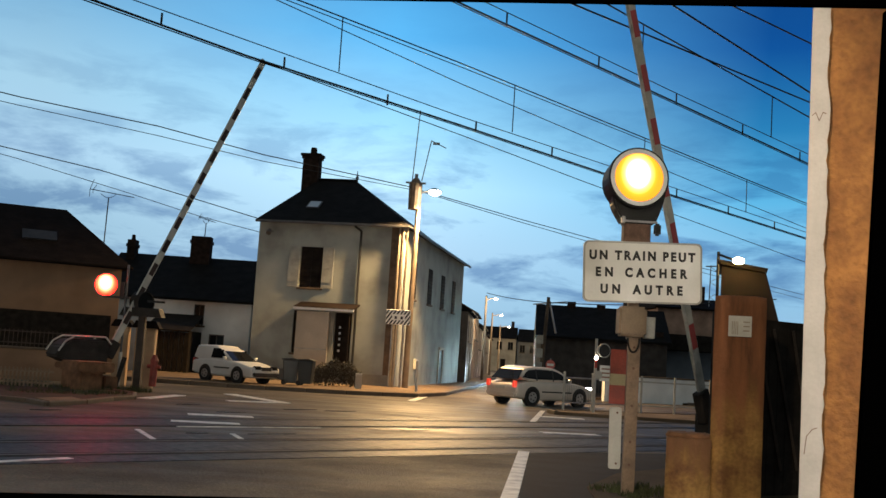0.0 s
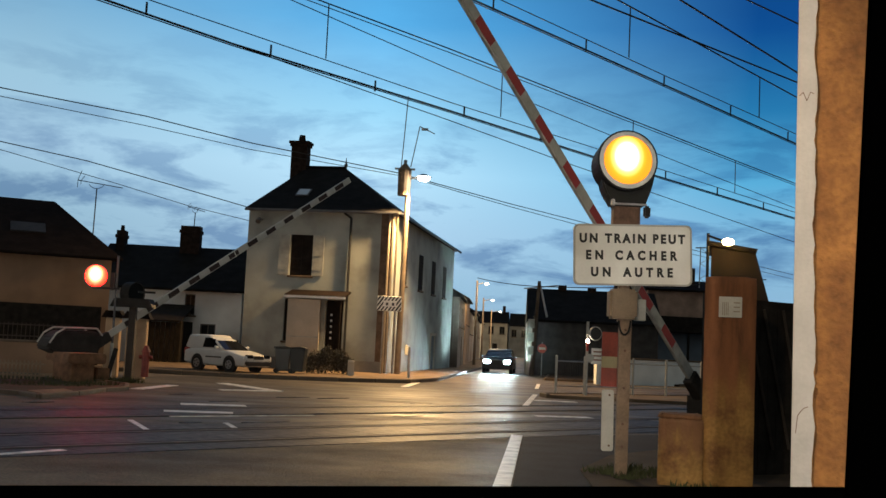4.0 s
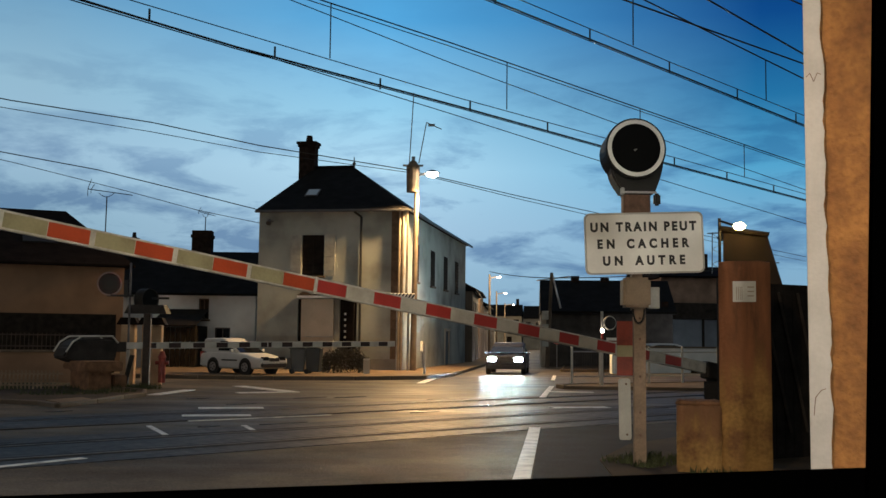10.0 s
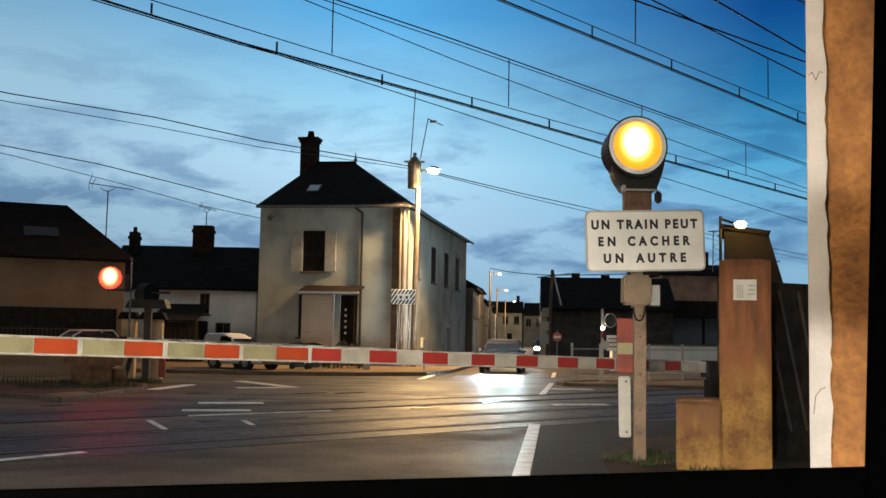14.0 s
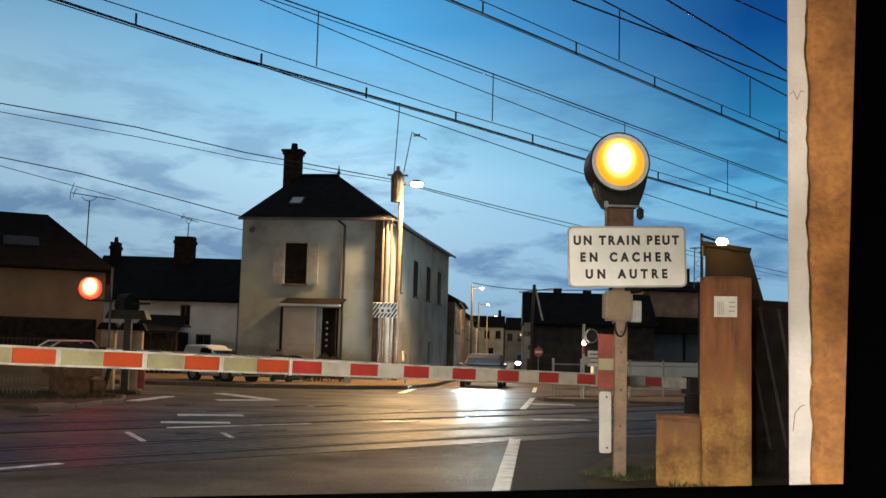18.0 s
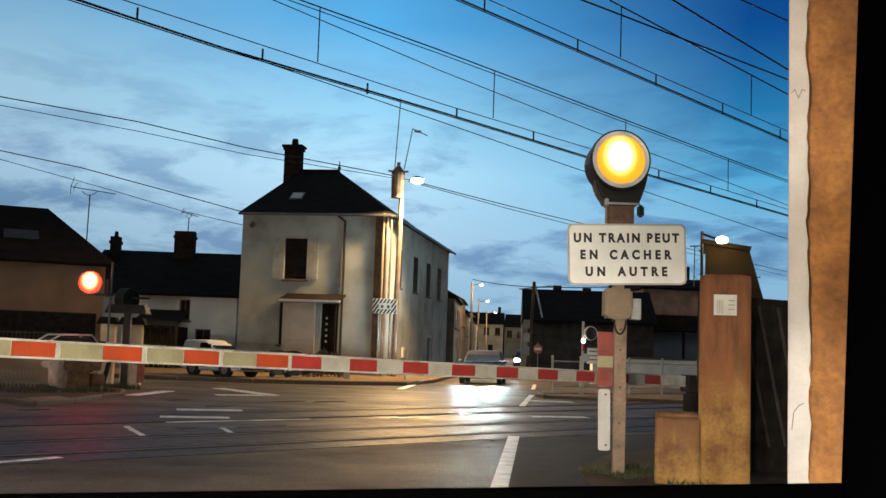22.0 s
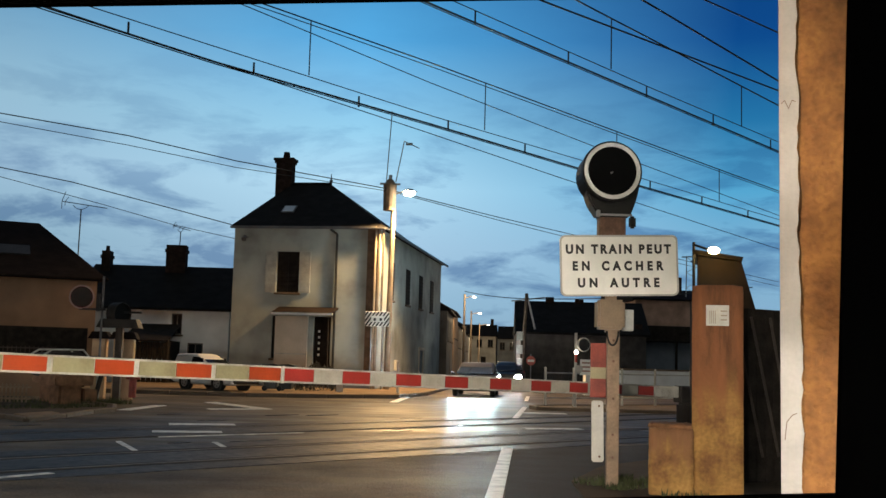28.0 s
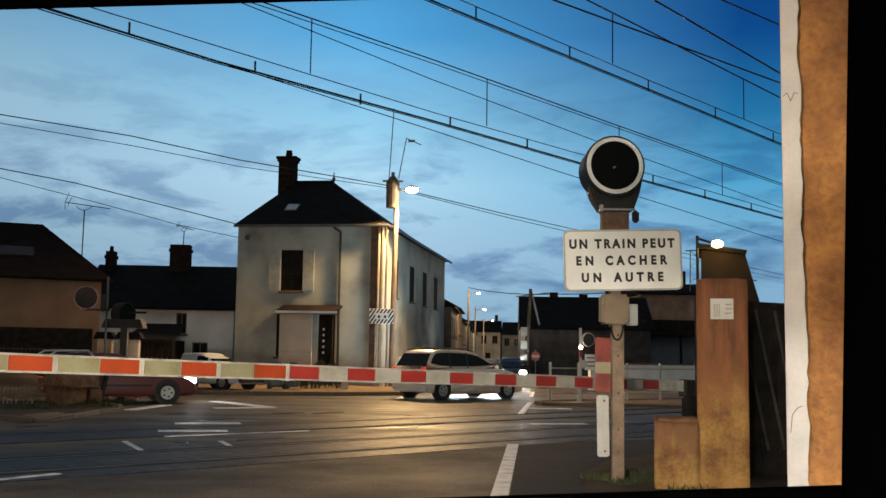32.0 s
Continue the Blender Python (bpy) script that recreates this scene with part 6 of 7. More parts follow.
tufts("grass", [(-9.0, 29.9, 0.7), (-10.2, 29.2, 0.8), (-8.6, 30.3, 0.5), (-11.5, 28.6, 0.9), (-8.5, 27.6, 0.5), (-9.0, 26.6, 0.6), (-9.8, 26.2, 0.7)], 170, "dry grass on the far island", 4, 0.17)


# ---------------------------------------------------------------- overhead wires
def wire(name, pts, r, label, group="overhead wires"):
    bm = B()
    pts = [Vector(p) for p in pts]
    rings = []
    for i, p in enumerate(pts):
        d = (pts[min(i + 1, len(pts) - 1)] - pts[max(i - 1, 0)]).normalized()
        s = d.cross(UP if abs(d.z) < 0.9 else Vector((1, 0, 0))).normalized()
        t = s.cross(d)
        rings.append([bm.verts.new(p + (s * math.cos(k * 1.2566) + t * math.sin(k * 1.2566)) * r) for k in range(5)])
    for p, q in zip(rings, rings[1:]):
        for k in range(5):
            bm.faces.new((p[k], p[(k + 1) % 5], q[(k + 1) % 5], q[k]))
    bm.faces.new(rings[0])
    bm.faces.new(rings[-1])
    bmesh.ops.recalc_face_normals(bm, faces=bm.faces)
    return tagged(part(name, bm, M["wire"]), label, "wire", group)


def wire_run(name, off, pts, r, label):
    return wire(name, [along(s, off, z) for s, z in pts], r, label)


A, C = 14.15, 10.3
wire_run("contact_wire", A, [(-4, 6.9), (6.1, 6.18), (8.8, 6.0), (13.5, 5.83), (17.8, 5.64), (26.3, 5.34), (48, 4.6)], 0.018, "black overhead contact wire above the tracks")
wire_run("contact_wire", A, [(-4, 6.86), (6.1, 6.14), (8.8, 5.97), (13.5, 5.8), (17.8, 5.61), (26.3, 5.31), (48, 4.57)], 0.01, "black overhead contact wire above the tracks")
wire_run("auxiliary_wire", A, [(-4, 7.0), (6.8, 6.35), (9.6, 6.2), (13.5, 5.99), (17.9, 5.83), (26.3, 5.5), (48, 4.75)], 0.009, "thin overhead auxiliary wire")
wire_run("feeder_wire", A, [(-4, 6.95), (6.2, 6.19), (13.5, 5.65), (17.1, 5.36), (26, 4.72), (40, 3.9)], 0.009, "thin overhead feeder wire")
wire_run("catenary_wire", A, [(-4, 7.6), (9.9, 7.14), (13.4, 6.99), (24.2, 6.39), (48, 5.2)], 0.013, "black catenary wire above the tracks")
wire_run("catenary_wire", A, [(-4, 7.53), (9.9, 7.07), (13.4, 6.92), (24.2, 6.34), (48, 5.15)], 0.009, "black catenary wire above the tracks")
wire_run("catenary_wire", A, [(-4, 8.3), (9.4, 7.02), (13.4, 6.61), (18.5, 6.19), (30, 5.35), (48, 4.4)], 0.009, "black catenary wire above the tracks")
wire_run("contact_wire", C, [(-2, 7.1), (9.9, 6.3), (12.8, 6.14), (19.3, 5.77), (40, 4.7)], 0.015, "black overhead contact wire above the tracks")
wire_run("contact_wire", C, [(-2, 7.07), (9.9, 6.27), (12.8, 6.11), (19.3, 5.74), (40, 4.66)], 0.008, "black overhead contact wire above the tracks")
wire_run("auxiliary_wire", C, [(-2, 7.2), (10.4, 6.45), (14.9, 6.18), (19.3, 5.96), (40, 5.0)], 0.008, "thin overhead auxiliary wire")
wire_run("catenary_wire", C, [(2, 6.95), (12.4, 6.96), (15.6, 6.98), (19.3, 7.0), (40, 6.9)], 0.016, "black catenary wire above the tracks")
wire_run("catenary_wire", C, [(2, 8.0), (13.2, 7.16), (19.3, 6.70), (40, 5.4)], 0.014, "black catenary wire above the tracks")
wire_run("catenary_wire", C, [(2, 8.8), (15.0, 7.62), (19.3, 7.20), (40, 5.6)], 0.018, "black catenary wire above the tracks")
wire_run("catenary_wire", C, [(6, 8.0), (17.2, 8.17), (19.3, 8.19), (40, 8.4)], 0.016, "black catenary wire above the tracks")
for i in range(-4, 12):
    s = 7.3 + 2.2 * i
    z = 6.18 - 0.0585 * (s - 6.1) if s < 13.5 else 5.83 - 0.04 * (s - 13.5)
    wire("dropper", [along(s, A, z - 0.02), along(s, A, z + 0.17)], 0.018, "short dropper between the overhead wires", "droppers")
for i in range(-3, 8):
    s = 10.6 + 2.1 * i
    z = 6.3 - 0.057 * (s - 9.9)
    wire("dropper", [along(s, C, z - 0.02), along(s, C, z + 0.17)], 0.014, "short dropper between the overhead wires", "droppers")
for s, z0, z1, off in ((10.6, 6.17, 7.11, A), (14.9, 5.97, 6.92, A), (19.2, 5.76, 6.66, A), (23.5, 5.6, 6.42, A), (13.8, 6.27, 7.1, C), (17.9, 6.03, 6.8, C)):
    wire("dropper", [along(s, off, z0), along(s, off, z1)], 0.011, "long dropper below the catenary", "droppers")


def span(name, a, b, sag, r, label):
    a, b = Vector(a), Vector(b)
    pts = [a.lerp(b, i / 12) - UP * sag * 4 * (i / 12) * (1 - i / 12) for i in range(13)]
    return wire(name, pts, r, label, "telephone wires")


for pts, r, words in (
        (((-26, 31.6, 10.9), (-15.96, 38.03, 9.95), (-11.61, 40.8, 9.75), (-7.85, 43.2, 9.32), (-1.8, 46.96, 8.95)), 0.022, "black telephone wire to the corner pole"),
        (((-26, 31.6, 10.4), (-15.94, 38.04, 9.64), (-11.59, 40.82, 9.38), (-7.84, 43.21, 9.05), (-1.8, 46.96, 8.85)), 0.015, "thin telephone wire to the corner pole"),
        (((-26, 39.4, 9.9), (-18.3, 44.0, 9.01), (-15.34, 45.77, 8.66), (-12.12, 47.7, 8.05), (-8.94, 49.6, 7.43)), 0.022, "black telephone wire to the house eaves"),
        (((-26, 39.4, 9.9), (-18.28, 44.0, 8.66), (-14.26, 46.42, 7.84), (-11.41, 48.13, 7.2), (-8.92, 49.62, 6.82)), 0.015, "thin telephone wire to the house eaves"),
        (((-1.6, 47.1, 8.9), (3.56, 54.36, 8.83), (9.06, 62.08, 8.84), (30.83, 92.68, 8.97)), 0.022, "black telephone wire over the street"),
        (((-1.6, 47.1, 8.85), (3.57, 54.36, 8.68), (9.06, 62.09, 8.6), (30.83, 92.69, 8.58)), 0.018, "thin telephone wire over the street")):
    wire("telephone_wire", pts, r, words, "telephone wires")
span("telephone_wire", (2.9, 78.5, 6.5), (5.7, 60.0, 5.0), 0.1, 0.025, "telephone wire across the street")
span("telephone_wire", (5.7, 60.0, 5.0), (16.0, 52.0, 5.4), 0.2, 0.025, "telephone wire across the street")


# ---------------------------------------------------------------- vehicles
def rounded(pts, n=2):
    """Cuts the corners of a closed outline."""
    for _ in range(n):
        out = []
        for (ax, az), (bx, bz) in zip(pts, pts[1:] + pts[:1]):
            out += [(ax * 0.78 + bx * 0.22, az * 0.78 + bz * 0.22), (ax * 0.22 + bx * 0.78, az * 0.22 + bz * 0.78)]
        pts = out
    return pts


def drawn_in(pts, d):
    """The same outline d metres further in."""
    area = sum(a[0] * b[1] - b[0] * a[1] for a, b in zip(pts, pts[1:] + pts[:1]))
    k = d if area > 0 else -d
    out = []
    for i, p in enumerate(pts):
        a, b = pts[i - 1], pts[(i + 1) % len(pts)]
        tx, tz = b[0] - a[0], b[1] - a[1]
        n = math.hypot(tx, tz) or 1
        out.append((p[0] - tz / n * k, p[1] + tx / n * k))
    return out


def above(pts, z):
    """The part of an outline above the height z."""
    out = []
    for (ax, az), (bx, bz) in zip(pts, pts[1:] + pts[:1]):
        if az >= z:
            out.append((ax, az))
        if (az - z) * (bz - z) < 0:
            u = (z - az) / (bz - az)
            out.append((ax + (bx - ax) * u, z))
    return out


def shell(profile, half, edge=0.09):
    """A closed shell across y from a side outline; half(z) is its half width, its arrises are rolled over."""
    bm = B()
    steps = ((0.0, edge), (edge * 0.12, edge * 0.55), (edge * 0.45, edge * 0.18), (edge * 1.2, 0.0))
    rings = []
    for s in (-1, 1):
        for dy, d in steps if s < 0 else steps[::-1]:
            rings.append([bm.verts.new((x, s * (half(z) - dy), z)) for x, z in drawn_in(profile, d)])
    n = len(profile)
    for a, b in zip(rings, rings[1:]):
        for i in range(n):
            bm.faces.new((a[i], a[(i + 1) % n], b[(i + 1) % n], b[i]))
    bm.faces.new(rings[0])
    bm.faces.new(rings[-1])
    bmesh.ops.recalc_face_normals(bm, faces=bm.faces)
    return bm


def wheel(parent, x, y, r, w=0.2):
    k = 1 if y > 0 else -1
    bm = B()
    rod(bm, (0, -w / 2, 0), (0, w / 2, 0), r, 24)
    bevelled(bm, 0.025, 2)
    t = part("wheel", bm, M["tyre"], parent, m=pose(x, y, r))
    bm = B()
    rod(bm, (0, k * (w / 2 - 0.01), 0), (0, k * (w / 2 + 0.012), 0), r * 0.62, 16)
    rim = part("rim", bm, M["rim"], t)
    for i in range(5):
        a = 2 * math.pi * i / 5
        # proud black blocks stand in for the dark holes of the rim
        bm = B()
        box(bm, (0, 0, 0), (0.05, 0.012, 0.05))
        part("rim_hole", bm, M["black"], rim, m=pose(r * 0.36 * math.cos(a), k * (w / 2 + 0.016), r * 0.36 * math.sin(a), 0, math.degrees(-a), 0))
    return t


def vehicle(name, m, paint, label, L=4.3, W=1.72, H=1.45, style="hatch", head="head_on", tail=True, category="car"):
    """A road vehicle pointing along +x with its middle at the origin."""
    c = thing(name, m, label, category)
    x0, x1 = -L / 2, L / 2
    belt = H * 0.62
    sill = 0.20
    if style == "van":
        lower = [(x0, sill), (x0 - 0.0, 0.5), (x0 + 0.03, belt), (x1 - 1.15, belt), (x1 - 0.12, belt - 0.22), (x1, 0.62), (x1, sill + 0.05), (x1 - 0.2, sill)]
        green = [(x0 + 0.02, belt - 0.1), (x0 + 0.05, H - 0.05), (x0 + 0.12, H), (x1 - 2.15, H + 0.02), (x1 - 2.05, H - 0.10), (x1 - 1.85, H - 0.13), (x1 - 1.05, belt - 0.1)]
    elif style == "estate":
        lower = [(x0 + 0.1, sill), (x0, 0.45), (x0 + 0.04, belt), (x1 - 1.25, belt + 0.03), (x1 - 0.3, belt - 0.14), (x1, 0.60), (x1, 0.3), (x1 - 0.15, sill)]
        green = [(x0 + 0.06, belt - 0.02), (x0 + 0.42, H - 0.05), (x0 + 0.9, H), (x0 + 2.2, H - 0.02), (x0 + 2.75, H - 0.16), (x1 - 1.15, belt)]
    else:
        lower = [(x0 + 0.1, sill), (x0, 0.45), (x0 + 0.04, belt), (x1 - 1.2, belt + 0.02), (x1 - 0.3, belt - 0.14), (x1, 0.58), (x1, 0.3), (x1 - 0.15, sill)]
        green = [(x0 + 0.08, belt - 0.02), (x0 + 0.5, H - 0.06), (x0 + 0.95, H), (x0 + 1.9, H - 0.01), (x0 + 2.35, H - 0.14), (x1 - 1.1, belt)]
    deep_lamps = head in ("head_bright", "head_queue", "head_wait")
    nose = 0.45 if deep_lamps else 0.0
    if deep_lamps:
        # the lamps sit deep between wing, bonnet, grille block and bumper, so that they throw their beam forward
        lower = [(min(x, x1 - nose), z) for x, z in lower]
        xm = x1 - nose / 2
        for nm, y, w, z0, z1 in (("bonnet_edge", 0, W - 0.1, 0.75, 0.80), ("bumper_block", 0, W - 0.06, 0.24, 0.57), ("grille_block", 0, W - 0.92, 0.575, 0.745),
                                 ("wing", W / 2 - 0.075, 0.07, 0.575, 0.745), ("wing", -W / 2 + 0.075, 0.07, 0.575, 0.745)):
            part(nm, bevelled(box(B(), (xm, y, (z0 + z1) / 2), (nose, w, z1 - z0)), 0.012, 1), paint, c)
    part("body", shell(rounded(lower), lambda z: W / 2 - 0.05 * max(0.0, 0.45 - z)), paint, c, smooth=True)
    # cabin, narrower at the roof
    wz = lambda z: W / 2 - 0.04 - 0.14 * max(0, (z - belt)) / (H - belt)
    outline = rounded(green, 1 if style == "van" else 2)
    part("cabin", shell(outline, wz, 0.08), paint, c, smooth=True)
    # side windows, windscreen and rear window, a few millimetres proud
    top = H - 0.10
    if style == "van":
        quads = [[(x1 - 2.35, belt + 0.04), (x1 - 1.42, belt + 0.04), (x1 - 1.98, top), (x1 - 2.35, top)], [(x0 + 1.15, belt + 0.06), (x0 + 1.6, belt + 0.06), (x0 + 1.6, top - 0.05), (x0 + 1.15, top - 0.05)]]
    else:
        mid = x0 + (1.9 if style == "estate" else 1.75)
        quads = [above(drawn_in(outline, 0.095), belt + 0.04)]
        for x in (mid - 0.74, mid + 0.09):
            for s in (-1, 1):
                lo, hi = belt + 0.03, top + 0.01
                solid_bar = solid(B(), [(x + u, s * (wz(z) + v), z) for z in (lo, hi) for u, v in ((-0.03, -0.02), (0.03, -0.02), (0.03, 0.008), (-0.03, 0.008))],
                                  [(0, 1, 2, 3), (4, 5, 6, 7), (0, 1, 5, 4), (1, 2, 6, 5), (2, 3, 7, 6), (3, 0, 4, 7)])
                part("door_pillar", solid_bar, M["black"], c)
    if style == "estate":
        for s in (-1, 1):
            bm = B()
            pts = [(x0 + 0.55, H - 0.02), (x0 + 0.8, H + 0.05), (x0 + 2.1, H + 0.04), (x0 + 2.45, H - 0.06)]
            for (ax, az), (bx, bz) in zip(pts, pts[1:]):
                rod(bm, (ax, s * (W / 2 - 0.24), az), (bx, s * (W / 2 - 0.24), bz), 0.022, 6)
            part("roof_rail", bm, M["black"], c)
    for q in quads:
        for s in (-1, 1):
            bm = B()
            a = [bm.verts.new((x, s * (wz(z) + 0.003), z)) for x, z in q]
            b2 = [bm.verts.new((x, s * (wz(z) - 0.01), z)) for x, z in q]
            bm.faces.new(a)
            bm.faces.new(b2)
            for i in range(len(q)):
                j = (i + 1) % len(q)
                bm.faces.new((a[i], a[j], b2[j], b2[i]))
            bmesh.ops.recalc_face_normals(bm, faces=bm.faces)
            part("side_window", bm, M["pane"], c)
    for nm, (pa, pb) in (("windscreen", (green[-1], green[-2])), ("rear_window", (green[0], green[1]))):
        if style == "van" and nm == "rear_window":
            continue
        (xa, za), (xb, zb) = pa, pb
        pts = []
        for u, s in ((0.16, -1), (0.16, 1), (0.86, 1), (0.86, -1)):
            x, z = xa + (xb - xa) * u, za + (zb - za) * u
            pts.append(Vector((x, s * (wz(z) - 0.07), z)))
        nrm = (pts[1] - pts[0]).cross(pts[2] - pts[0]).normalized()
        if nrm.z < 0:
            nrm = -nrm
        bm = B()
        solid(bm, [p + nrm * 0.006 for p in pts] + [p - nrm * 0.01 for p in pts], [(0, 1, 2, 3), (4, 5, 6, 7), (0, 1, 5, 4), (1, 2, 6, 5), (2, 3, 7, 6), (3, 0, 4, 7)])
        part(nm, bm, M["pane"], c)
    r = {"estate": 0.33, "van": 0.27}.get(style, 0.315)
    fx, rx = x1 - 0.82, x0 + 0.78
    for x in (fx, rx):
        for s in (-1, 1):
            # a proud black disc stands in for the shade inside the arch
            bm = B()
            rod(bm, (x, s * (W / 2 - 0.16), r + 0.02), (x, s * (W / 2 + 0.004), r + 0.02), r + 0.055, 20)
            part("wheel_arch", bm, M["black"], c)
            wheel(c, x, s * (W / 2 - 0.085), r)
    # lamps, bumpers, mirrors, plates
    for s in (-1, 1):
        part("headlight", rounded_box((x1 - 0.07 - nose * 0.75, s * (W / 2 - 0.28), 0.66 if style != "van" else 0.58), (0.16, 0.34, 0.16), 0.03, 2), M[head], c)
        part("taillight", rounded_box((x0 + 0.02, s * (W / 2 - 0.14), belt - 0.12), (0.1, 0.18, 0.34 if style == "estate" else 0.24), 0.02, 1), M["tail"] if tail else M["red"], c)
        bm = B()
        box(bm, (x1 - 1.45, s * (W / 2 + 0.08), belt + 0.06), (0.1, 0.16, 0.12))
        part("mirror", bevelled(bm, 0.02, 1), paint, c)
    part("front_bumper", rounded_box((x1 - 0.05, 0, 0.36), (0.2, W - 0.08, 0.2), 0.05, 2), M["black"] if style == "van" else paint, c)
    part("rear_bumper", rounded_box((x0 + 0.05, 0, 0.4), (0.2, W - 0.08, 0.2), 0.05, 2), M["black"] if style == "van" else paint, c)
    part("plate", rounded_box((x0 - 0.045, 0, 0.62), (0.02, 0.5, 0.11), 0.004, 1), M["white_paint"], c)
    part("grille", rounded_box((x1 - 0.01, 0, 0.56), (0.04, W - 0.9, 0.14), 0.01, 1), M["black"], c)
    for s in (-1, 1):
        part("side_strip", box(B(), (0, s * W / 2, 0.52), (L - 2.5, 0.02, 0.05)), M["black"], c)
    return c


# the white van parked by the house
vehicle("parked_van", pose(-7.87, 41.0, 0.12, 0, 0, -36), M["van_white"], "white panel van parked beside the house", L=3.35, W=1.42, H=1.33, style="van", head="pane", tail=False, category="van")

silver_hatch = vehicle("silver_hatchback", pose(3.3, 40.4, 0, 0, 0, 40), M["beige"], "silver hatchback with lit tail lamps turning away", H=1.42, L=4.0)
oncoming_car = vehicle("oncoming_car", pose(2.0, 39.0, 0, 0, 0, -97), M["dark_paint"], "dark car with dazzling headlamps waiting at the crossing", H=1.4, head="head_bright")
white_car = vehicle("white_car", pose(4.0, 41.0, 0, 0, 0, 45), M["van_white"], "pale hatchback turning behind the fence", L=3.95, H=1.42)
dark_car = vehicle("dark_car", pose(-30, 26.0, 0, 0, 0, 20), M["dark_paint"], "dark car crossing before the houses", style="estate", L=4.4)
grey_car = vehicle("grey_car", pose(-30, 26.0, 0, 0, 0, 20), M["silver"], "silver grey car crossing before the houses", L=4.2)
turning_car = vehicle("turning_car", pose(-30, 26.0, 0, 0, 0, 20), M["van_white"], "pale car turning up the street", L=4.2)
estate_car = vehicle("estate_car", pose(-30, 26.0, 0, 0, 0, 20), M["silver"], "silver estate car with roof rails rolling past the barrier", style="estate", L=4.75, W=1.8, H=1.70)
beige_hatchback = vehicle("beige_hatchback", pose(-30, 26.0, 0, 0, 0, 20), M["beige"], "beige hatchback hurrying past the barrier", L=4.1)
maroon_car = vehicle("maroon_car", pose(-30, 26.0, 0, 0, 0, 20), M["red_paint"], "dark red car with lit headlamps entering", L=4.2)
# never in view: inferred from light that grows on sign, pier and arm
waiting_car = vehicle("waiting_car", pose(-2.0, -19.0, 0, 0, 0, 87), M["dark_paint"], "dark car with lit headlamps pulling up before the barrier", L=4.0, H=1.42, head="head_wait")
queued_car = vehicle("queued_car", pose(5.9, 68.0, 0, 0, 0, -97), M["dark_paint"], "dark car with lit headlamps queueing in the street", H=1.45, head="head_queue")


# ---------------------------------------------------------------- black screen bezel, fitted to the camera's view a metre before it
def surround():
    s = thing("screen_bezel", pose(0, 1.0, 0), "matt black screen bezel fitted to the camera's view", "frame")
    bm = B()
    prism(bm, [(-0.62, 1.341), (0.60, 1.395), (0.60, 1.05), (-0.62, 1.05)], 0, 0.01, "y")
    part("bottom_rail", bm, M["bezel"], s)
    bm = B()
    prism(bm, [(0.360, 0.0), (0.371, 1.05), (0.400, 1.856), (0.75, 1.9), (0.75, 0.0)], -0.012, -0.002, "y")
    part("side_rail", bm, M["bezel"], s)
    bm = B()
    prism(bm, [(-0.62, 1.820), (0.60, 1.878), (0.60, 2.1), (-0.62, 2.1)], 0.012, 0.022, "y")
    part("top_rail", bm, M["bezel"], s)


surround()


# ---------------------------------------------------------------- how the arms, the lenses and the cars move
LIT = [(-1, 0.15), (0.55, 1.15), (1.35, 1.85), (2.2, 2.6), (3.12, 3.42), (3.85, 4.25), (4.65, 5.15), (5.45, 5.95), (6.25, 6.75), (7.1, 7.55),
       (7.85, 8.25), (8.65, 9.15), (9.5, 9.95), (10.35, 10.75), (11.15, 11.55), (11.95, 12.35), (12.8, 13.15), (13.65, 14.12), (14.5, 14.8),
       (15.35, 15.6), (15.97, 16.35), (16.85, 17.2), (17.6, 18.15), (18.45, 18.8), (19.3, 19.6), (20.15, 20.4), (20.85, 21.3), (21.65, 22.15),
       (22.38, 23.13), (23.3, 23.55), (25.85, 26.2), (26.72, 27.2), (28.2, 28.55), (28.95, 29.25), (29.85, 30.15), (30.5, 30.85), (31.25, 31.65)]
DARK = 180


def blink(axis, lit):
    """The lens half turns in its housing at each change, and rests between."""
    rows = [(0.0, axis)]

    def turn(f, deg):
        if f / 30 > rows[-1][0] + 0.01:
            rows.append((f / 30, axis @ pose(0, 0, 0, 0, 0, deg)))

    for a, b in lit:
        for t, seq in ((a, (180, 180, 120, 60, 0, 0)), (b, (0, 0, 60, 120, 180, 180))):
            if 0.12 < t < 31.85:
                for k, deg in enumerate(seq):
                    turn(round(t * 30) - 3 + k, deg)
    turn(960, DARK)
    return rows


def lift(rows, piv):
    return [(t, pose(0, 0, piv, 0, -deg, 0)) for t, deg in rows]


def drive(rows):
    return [(t, pose(x, y, 0, 0, 0, h)) for t, x, y, h in rows]


ENTRY, OUT = (-24, 24.5, 22), (30, 74, 52)


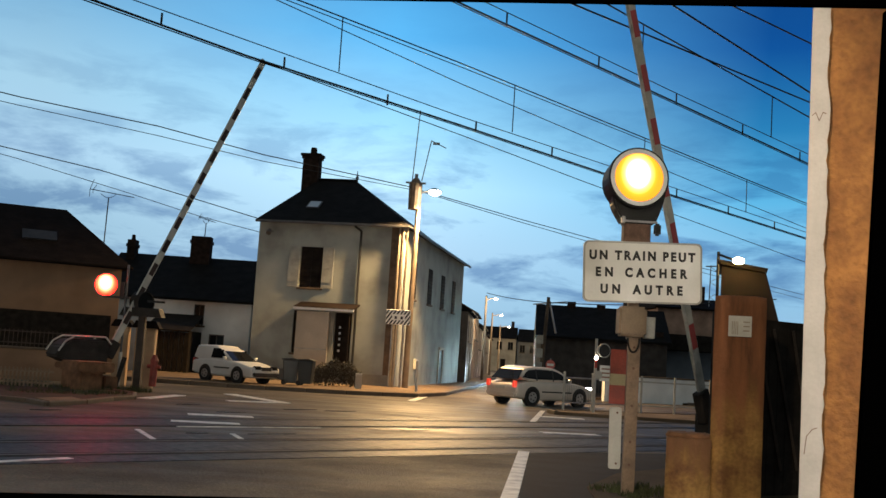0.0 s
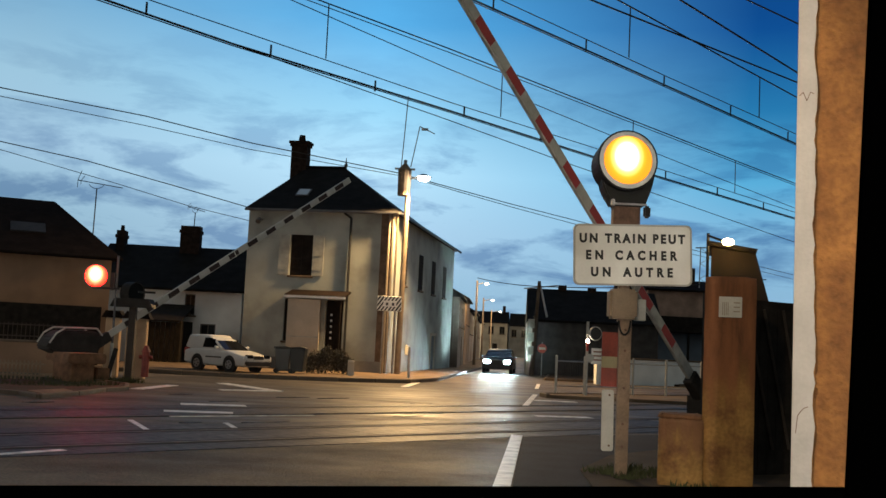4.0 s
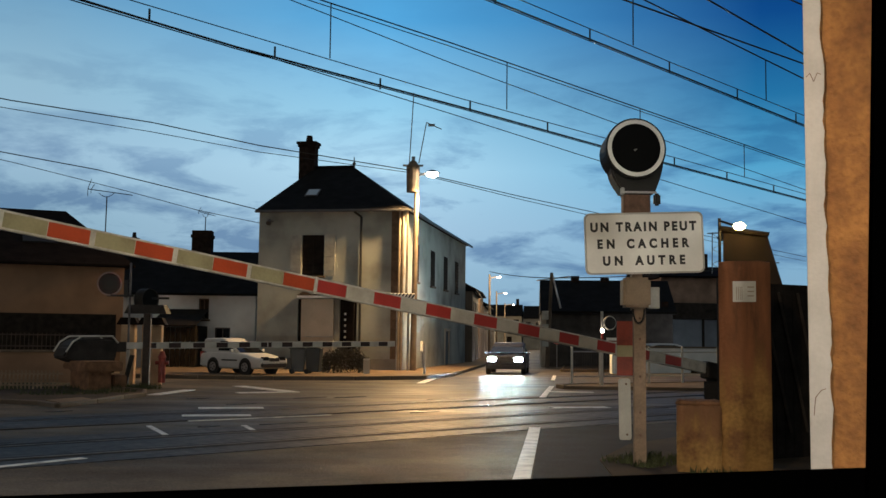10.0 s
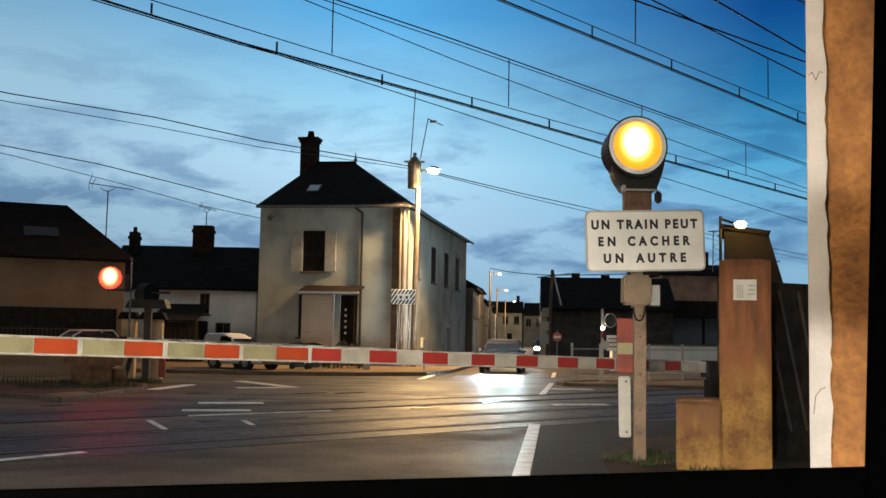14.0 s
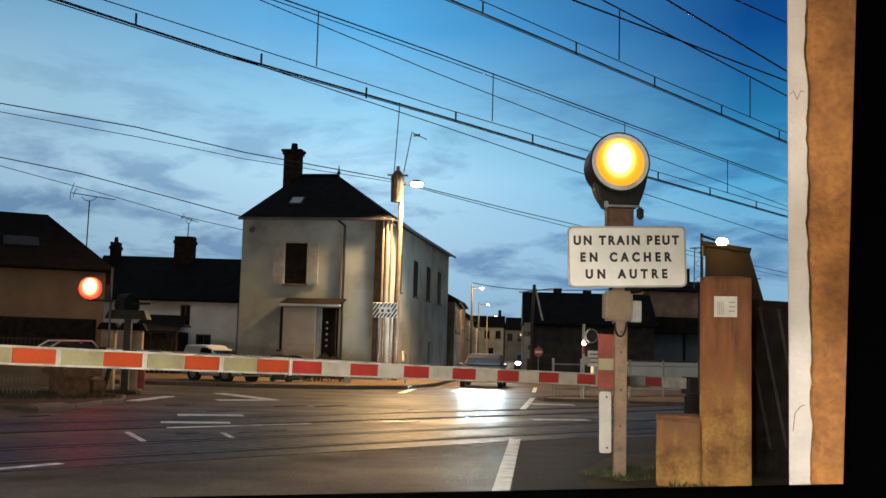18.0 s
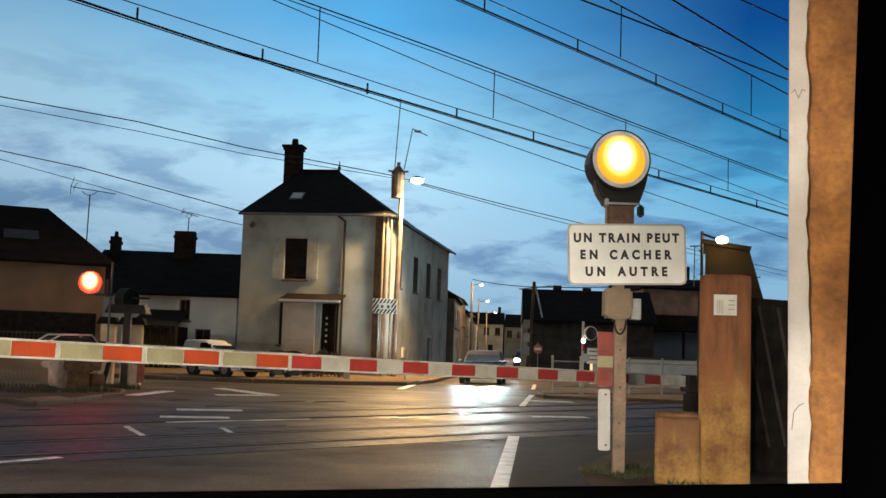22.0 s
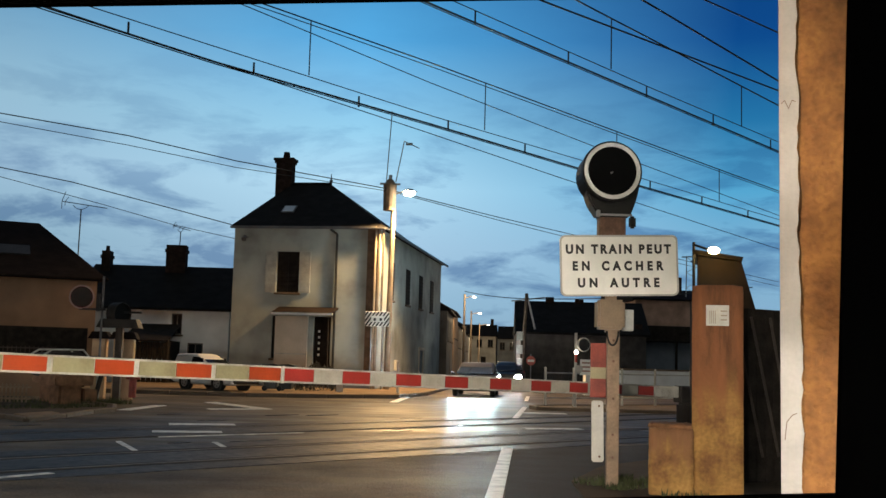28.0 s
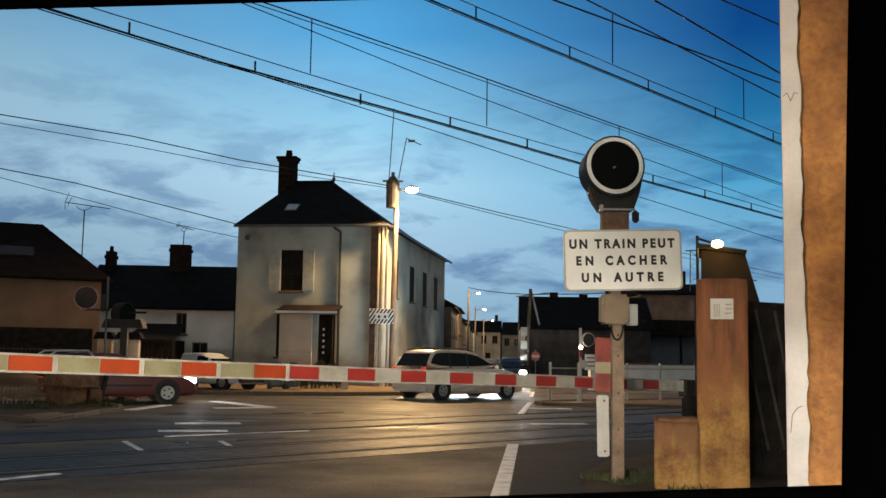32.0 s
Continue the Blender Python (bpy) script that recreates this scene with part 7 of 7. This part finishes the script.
def motions():
    walk(near_arm, lift([(0, 67.9), (1, 63.5), (2, 55.5), (3, 48.8), (3.5, 45.2), (4.5, 37), (5.5, 29.5), (6, 26.6), (7, 20.55), (8, 14.8), (9, 10.5), (10, 7.3), (11, 4.0), (11.5, 2.5), (12.2, 1.7), (13, 1.45), (32, 1.6)], 1.082))
    walk(far_arm, lift([(0, 65.6), (1, 57.3), (2, 49), (3.5, 38), (5.5, 21.6), (6, 18.2), (7, 11.3), (8, 4.4), (9, 1.6), (10, 0.6), (11, -0.6), (12, -1.6), (32, -1.6)], 1.22))
    walk(near_lens, blink(near_axis, LIT))
    walk(far_lens, blink(far_axis, [(a, 22.92 if a == 22.38 else b) for a, b in LIT]))
    walk(silver_hatch, drive([(0, 3.75, 40.5, 38), (0.4, 5.3, 41.9, 42), (0.8, 7.2, 44.0, 46), (1.2, 9.6, 46.8, 48), (1.6, 12.5, 50.2, 48), (2.2, 17.5, 56, 48), (4, 34, 74, 48), (32, 34, 74, 48)]))
    walk(oncoming_car, drive([(0, 5.1, 76, -97.5), (1, 4.8, 73, -97.5), (3, 4.2, 67, -97.5), (6, 3.35, 58.5, -97.5), (8.6, 3.2, 56, -97.5), (9.5, 2.9, 52, -97), (10.2, 2.6, 48.0, -97), (11.2, 2.35, 46.6, -97), (12, 2.3, 46.2, -97), (32, 2.3, 46.2, -97)]))
    walk(white_car, drive([(0, *ENTRY), (3.6, *ENTRY), (4.4, -7.5, 31.6, 24), (4.9, -0.6, 37.4, 48), (5.2, 1.9, 47, 74), (5.5, 4.4, 54.8, 55), (6, 5.7, 56, 32), (7, 6.9, 56, 20), (8, 7.3, 56.2, 20), (9, 8.2, 56.6, 20), (9.5, 10.0, 57.4, 18), (10, 12.2, 59.2, 15), (10.6, 13.2, 59.4, 15), (11.2, 15.2, 60, 15), (12.5, 24, 62.4, 15), (14, 44, 66, 15), (32, 44, 66, 15)]))
    walk(dark_car, drive([(0, *ENTRY), (20.9, *ENTRY), (22.0, -14.1, 28.8, 22), (22.5, -9.6, 31.0, 22), (22.7, -7.0, 32.3, 22), (22.8, -2.0, 35.2, 30), (22.9, 6.5, 43.5, 48), (23.0, 24, 64, 50), (24.4, *OUT), (32, *OUT)]))
    walk(grey_car, drive([(0, *ENTRY), (23.3, *ENTRY), (23.8, -11.5, 30.4, 22), (24.0, -8.3, 31.9, 22), (24.2, -1.5, 35.4, 30), (24.4, 5, 42, 46), (24.9, 16, 53, 48), (26, *OUT), (32, *OUT)]))
    walk(turning_car, drive([(0, *ENTRY), (25.6, *ENTRY), (26.6, -8.0, 31.9, 22), (27.2, -1.0, 36, 34), (27.5, 1.9, 38.6, 44), (27.6, 8, 45, 48), (27.7, 22, 62, 50), (28.4, *OUT), (32, *OUT)]))
    walk(estate_car, drive([(0, *ENTRY), (27.7, *ENTRY), (28.2, -10.8, 30.5, 22), (28.3, -8.3, 31.9, 22), (28.6, -7.6, 32.2, 22), (29, -6.8, 32.6, 22), (29.5, -5.9, 32.9, 22), (30, -4.6, 33.6, 24), (30.5, -3.35, 34.2, 26), (31, -1.8, 35.3, 30), (31.5, -0.2, 36.9, 36), (32, 1.1, 38.2, 42)]))
    walk(beige_hatchback, drive([(0, *ENTRY), (27.2, *ENTRY), (27.6, -9.8, 30.9, 22), (27.7, -5.2, 33.2, 26), (27.8, 1.6, 38.6, 42), (27.9, 20, 60, 50), (28.6, *OUT), (32, *OUT)]))
    walk(maroon_car, drive([(0, *ENTRY), (30.6, *ENTRY), (31.5, -11.2, 30.5, 22), (32, -9.0, 31.5, 22)]))
    walk(waiting_car, drive([(0, -2.0, -19.0, 87), (9, -2.0, -19.0, 87), (10.5, -2.0, -15.5, 87), (12, -2.0, -9.5, 87), (13.5, -2.0, -5.0, 87), (15, -2.0, -4.0, 87), (32, -2.0, -4.0, 87)]))
    walk(queued_car, drive([(0, 11.0, 116, -97.5), (9, 10.5, 112, -97.5), (14, 7.5, 84, -97.4), (22, 7.3, 82, -97.4), (23.4, 4.9, 61, -97.3), (25, 4.8, 60, -97.3), (32, 4.8, 60, -97.3)]))


motions()
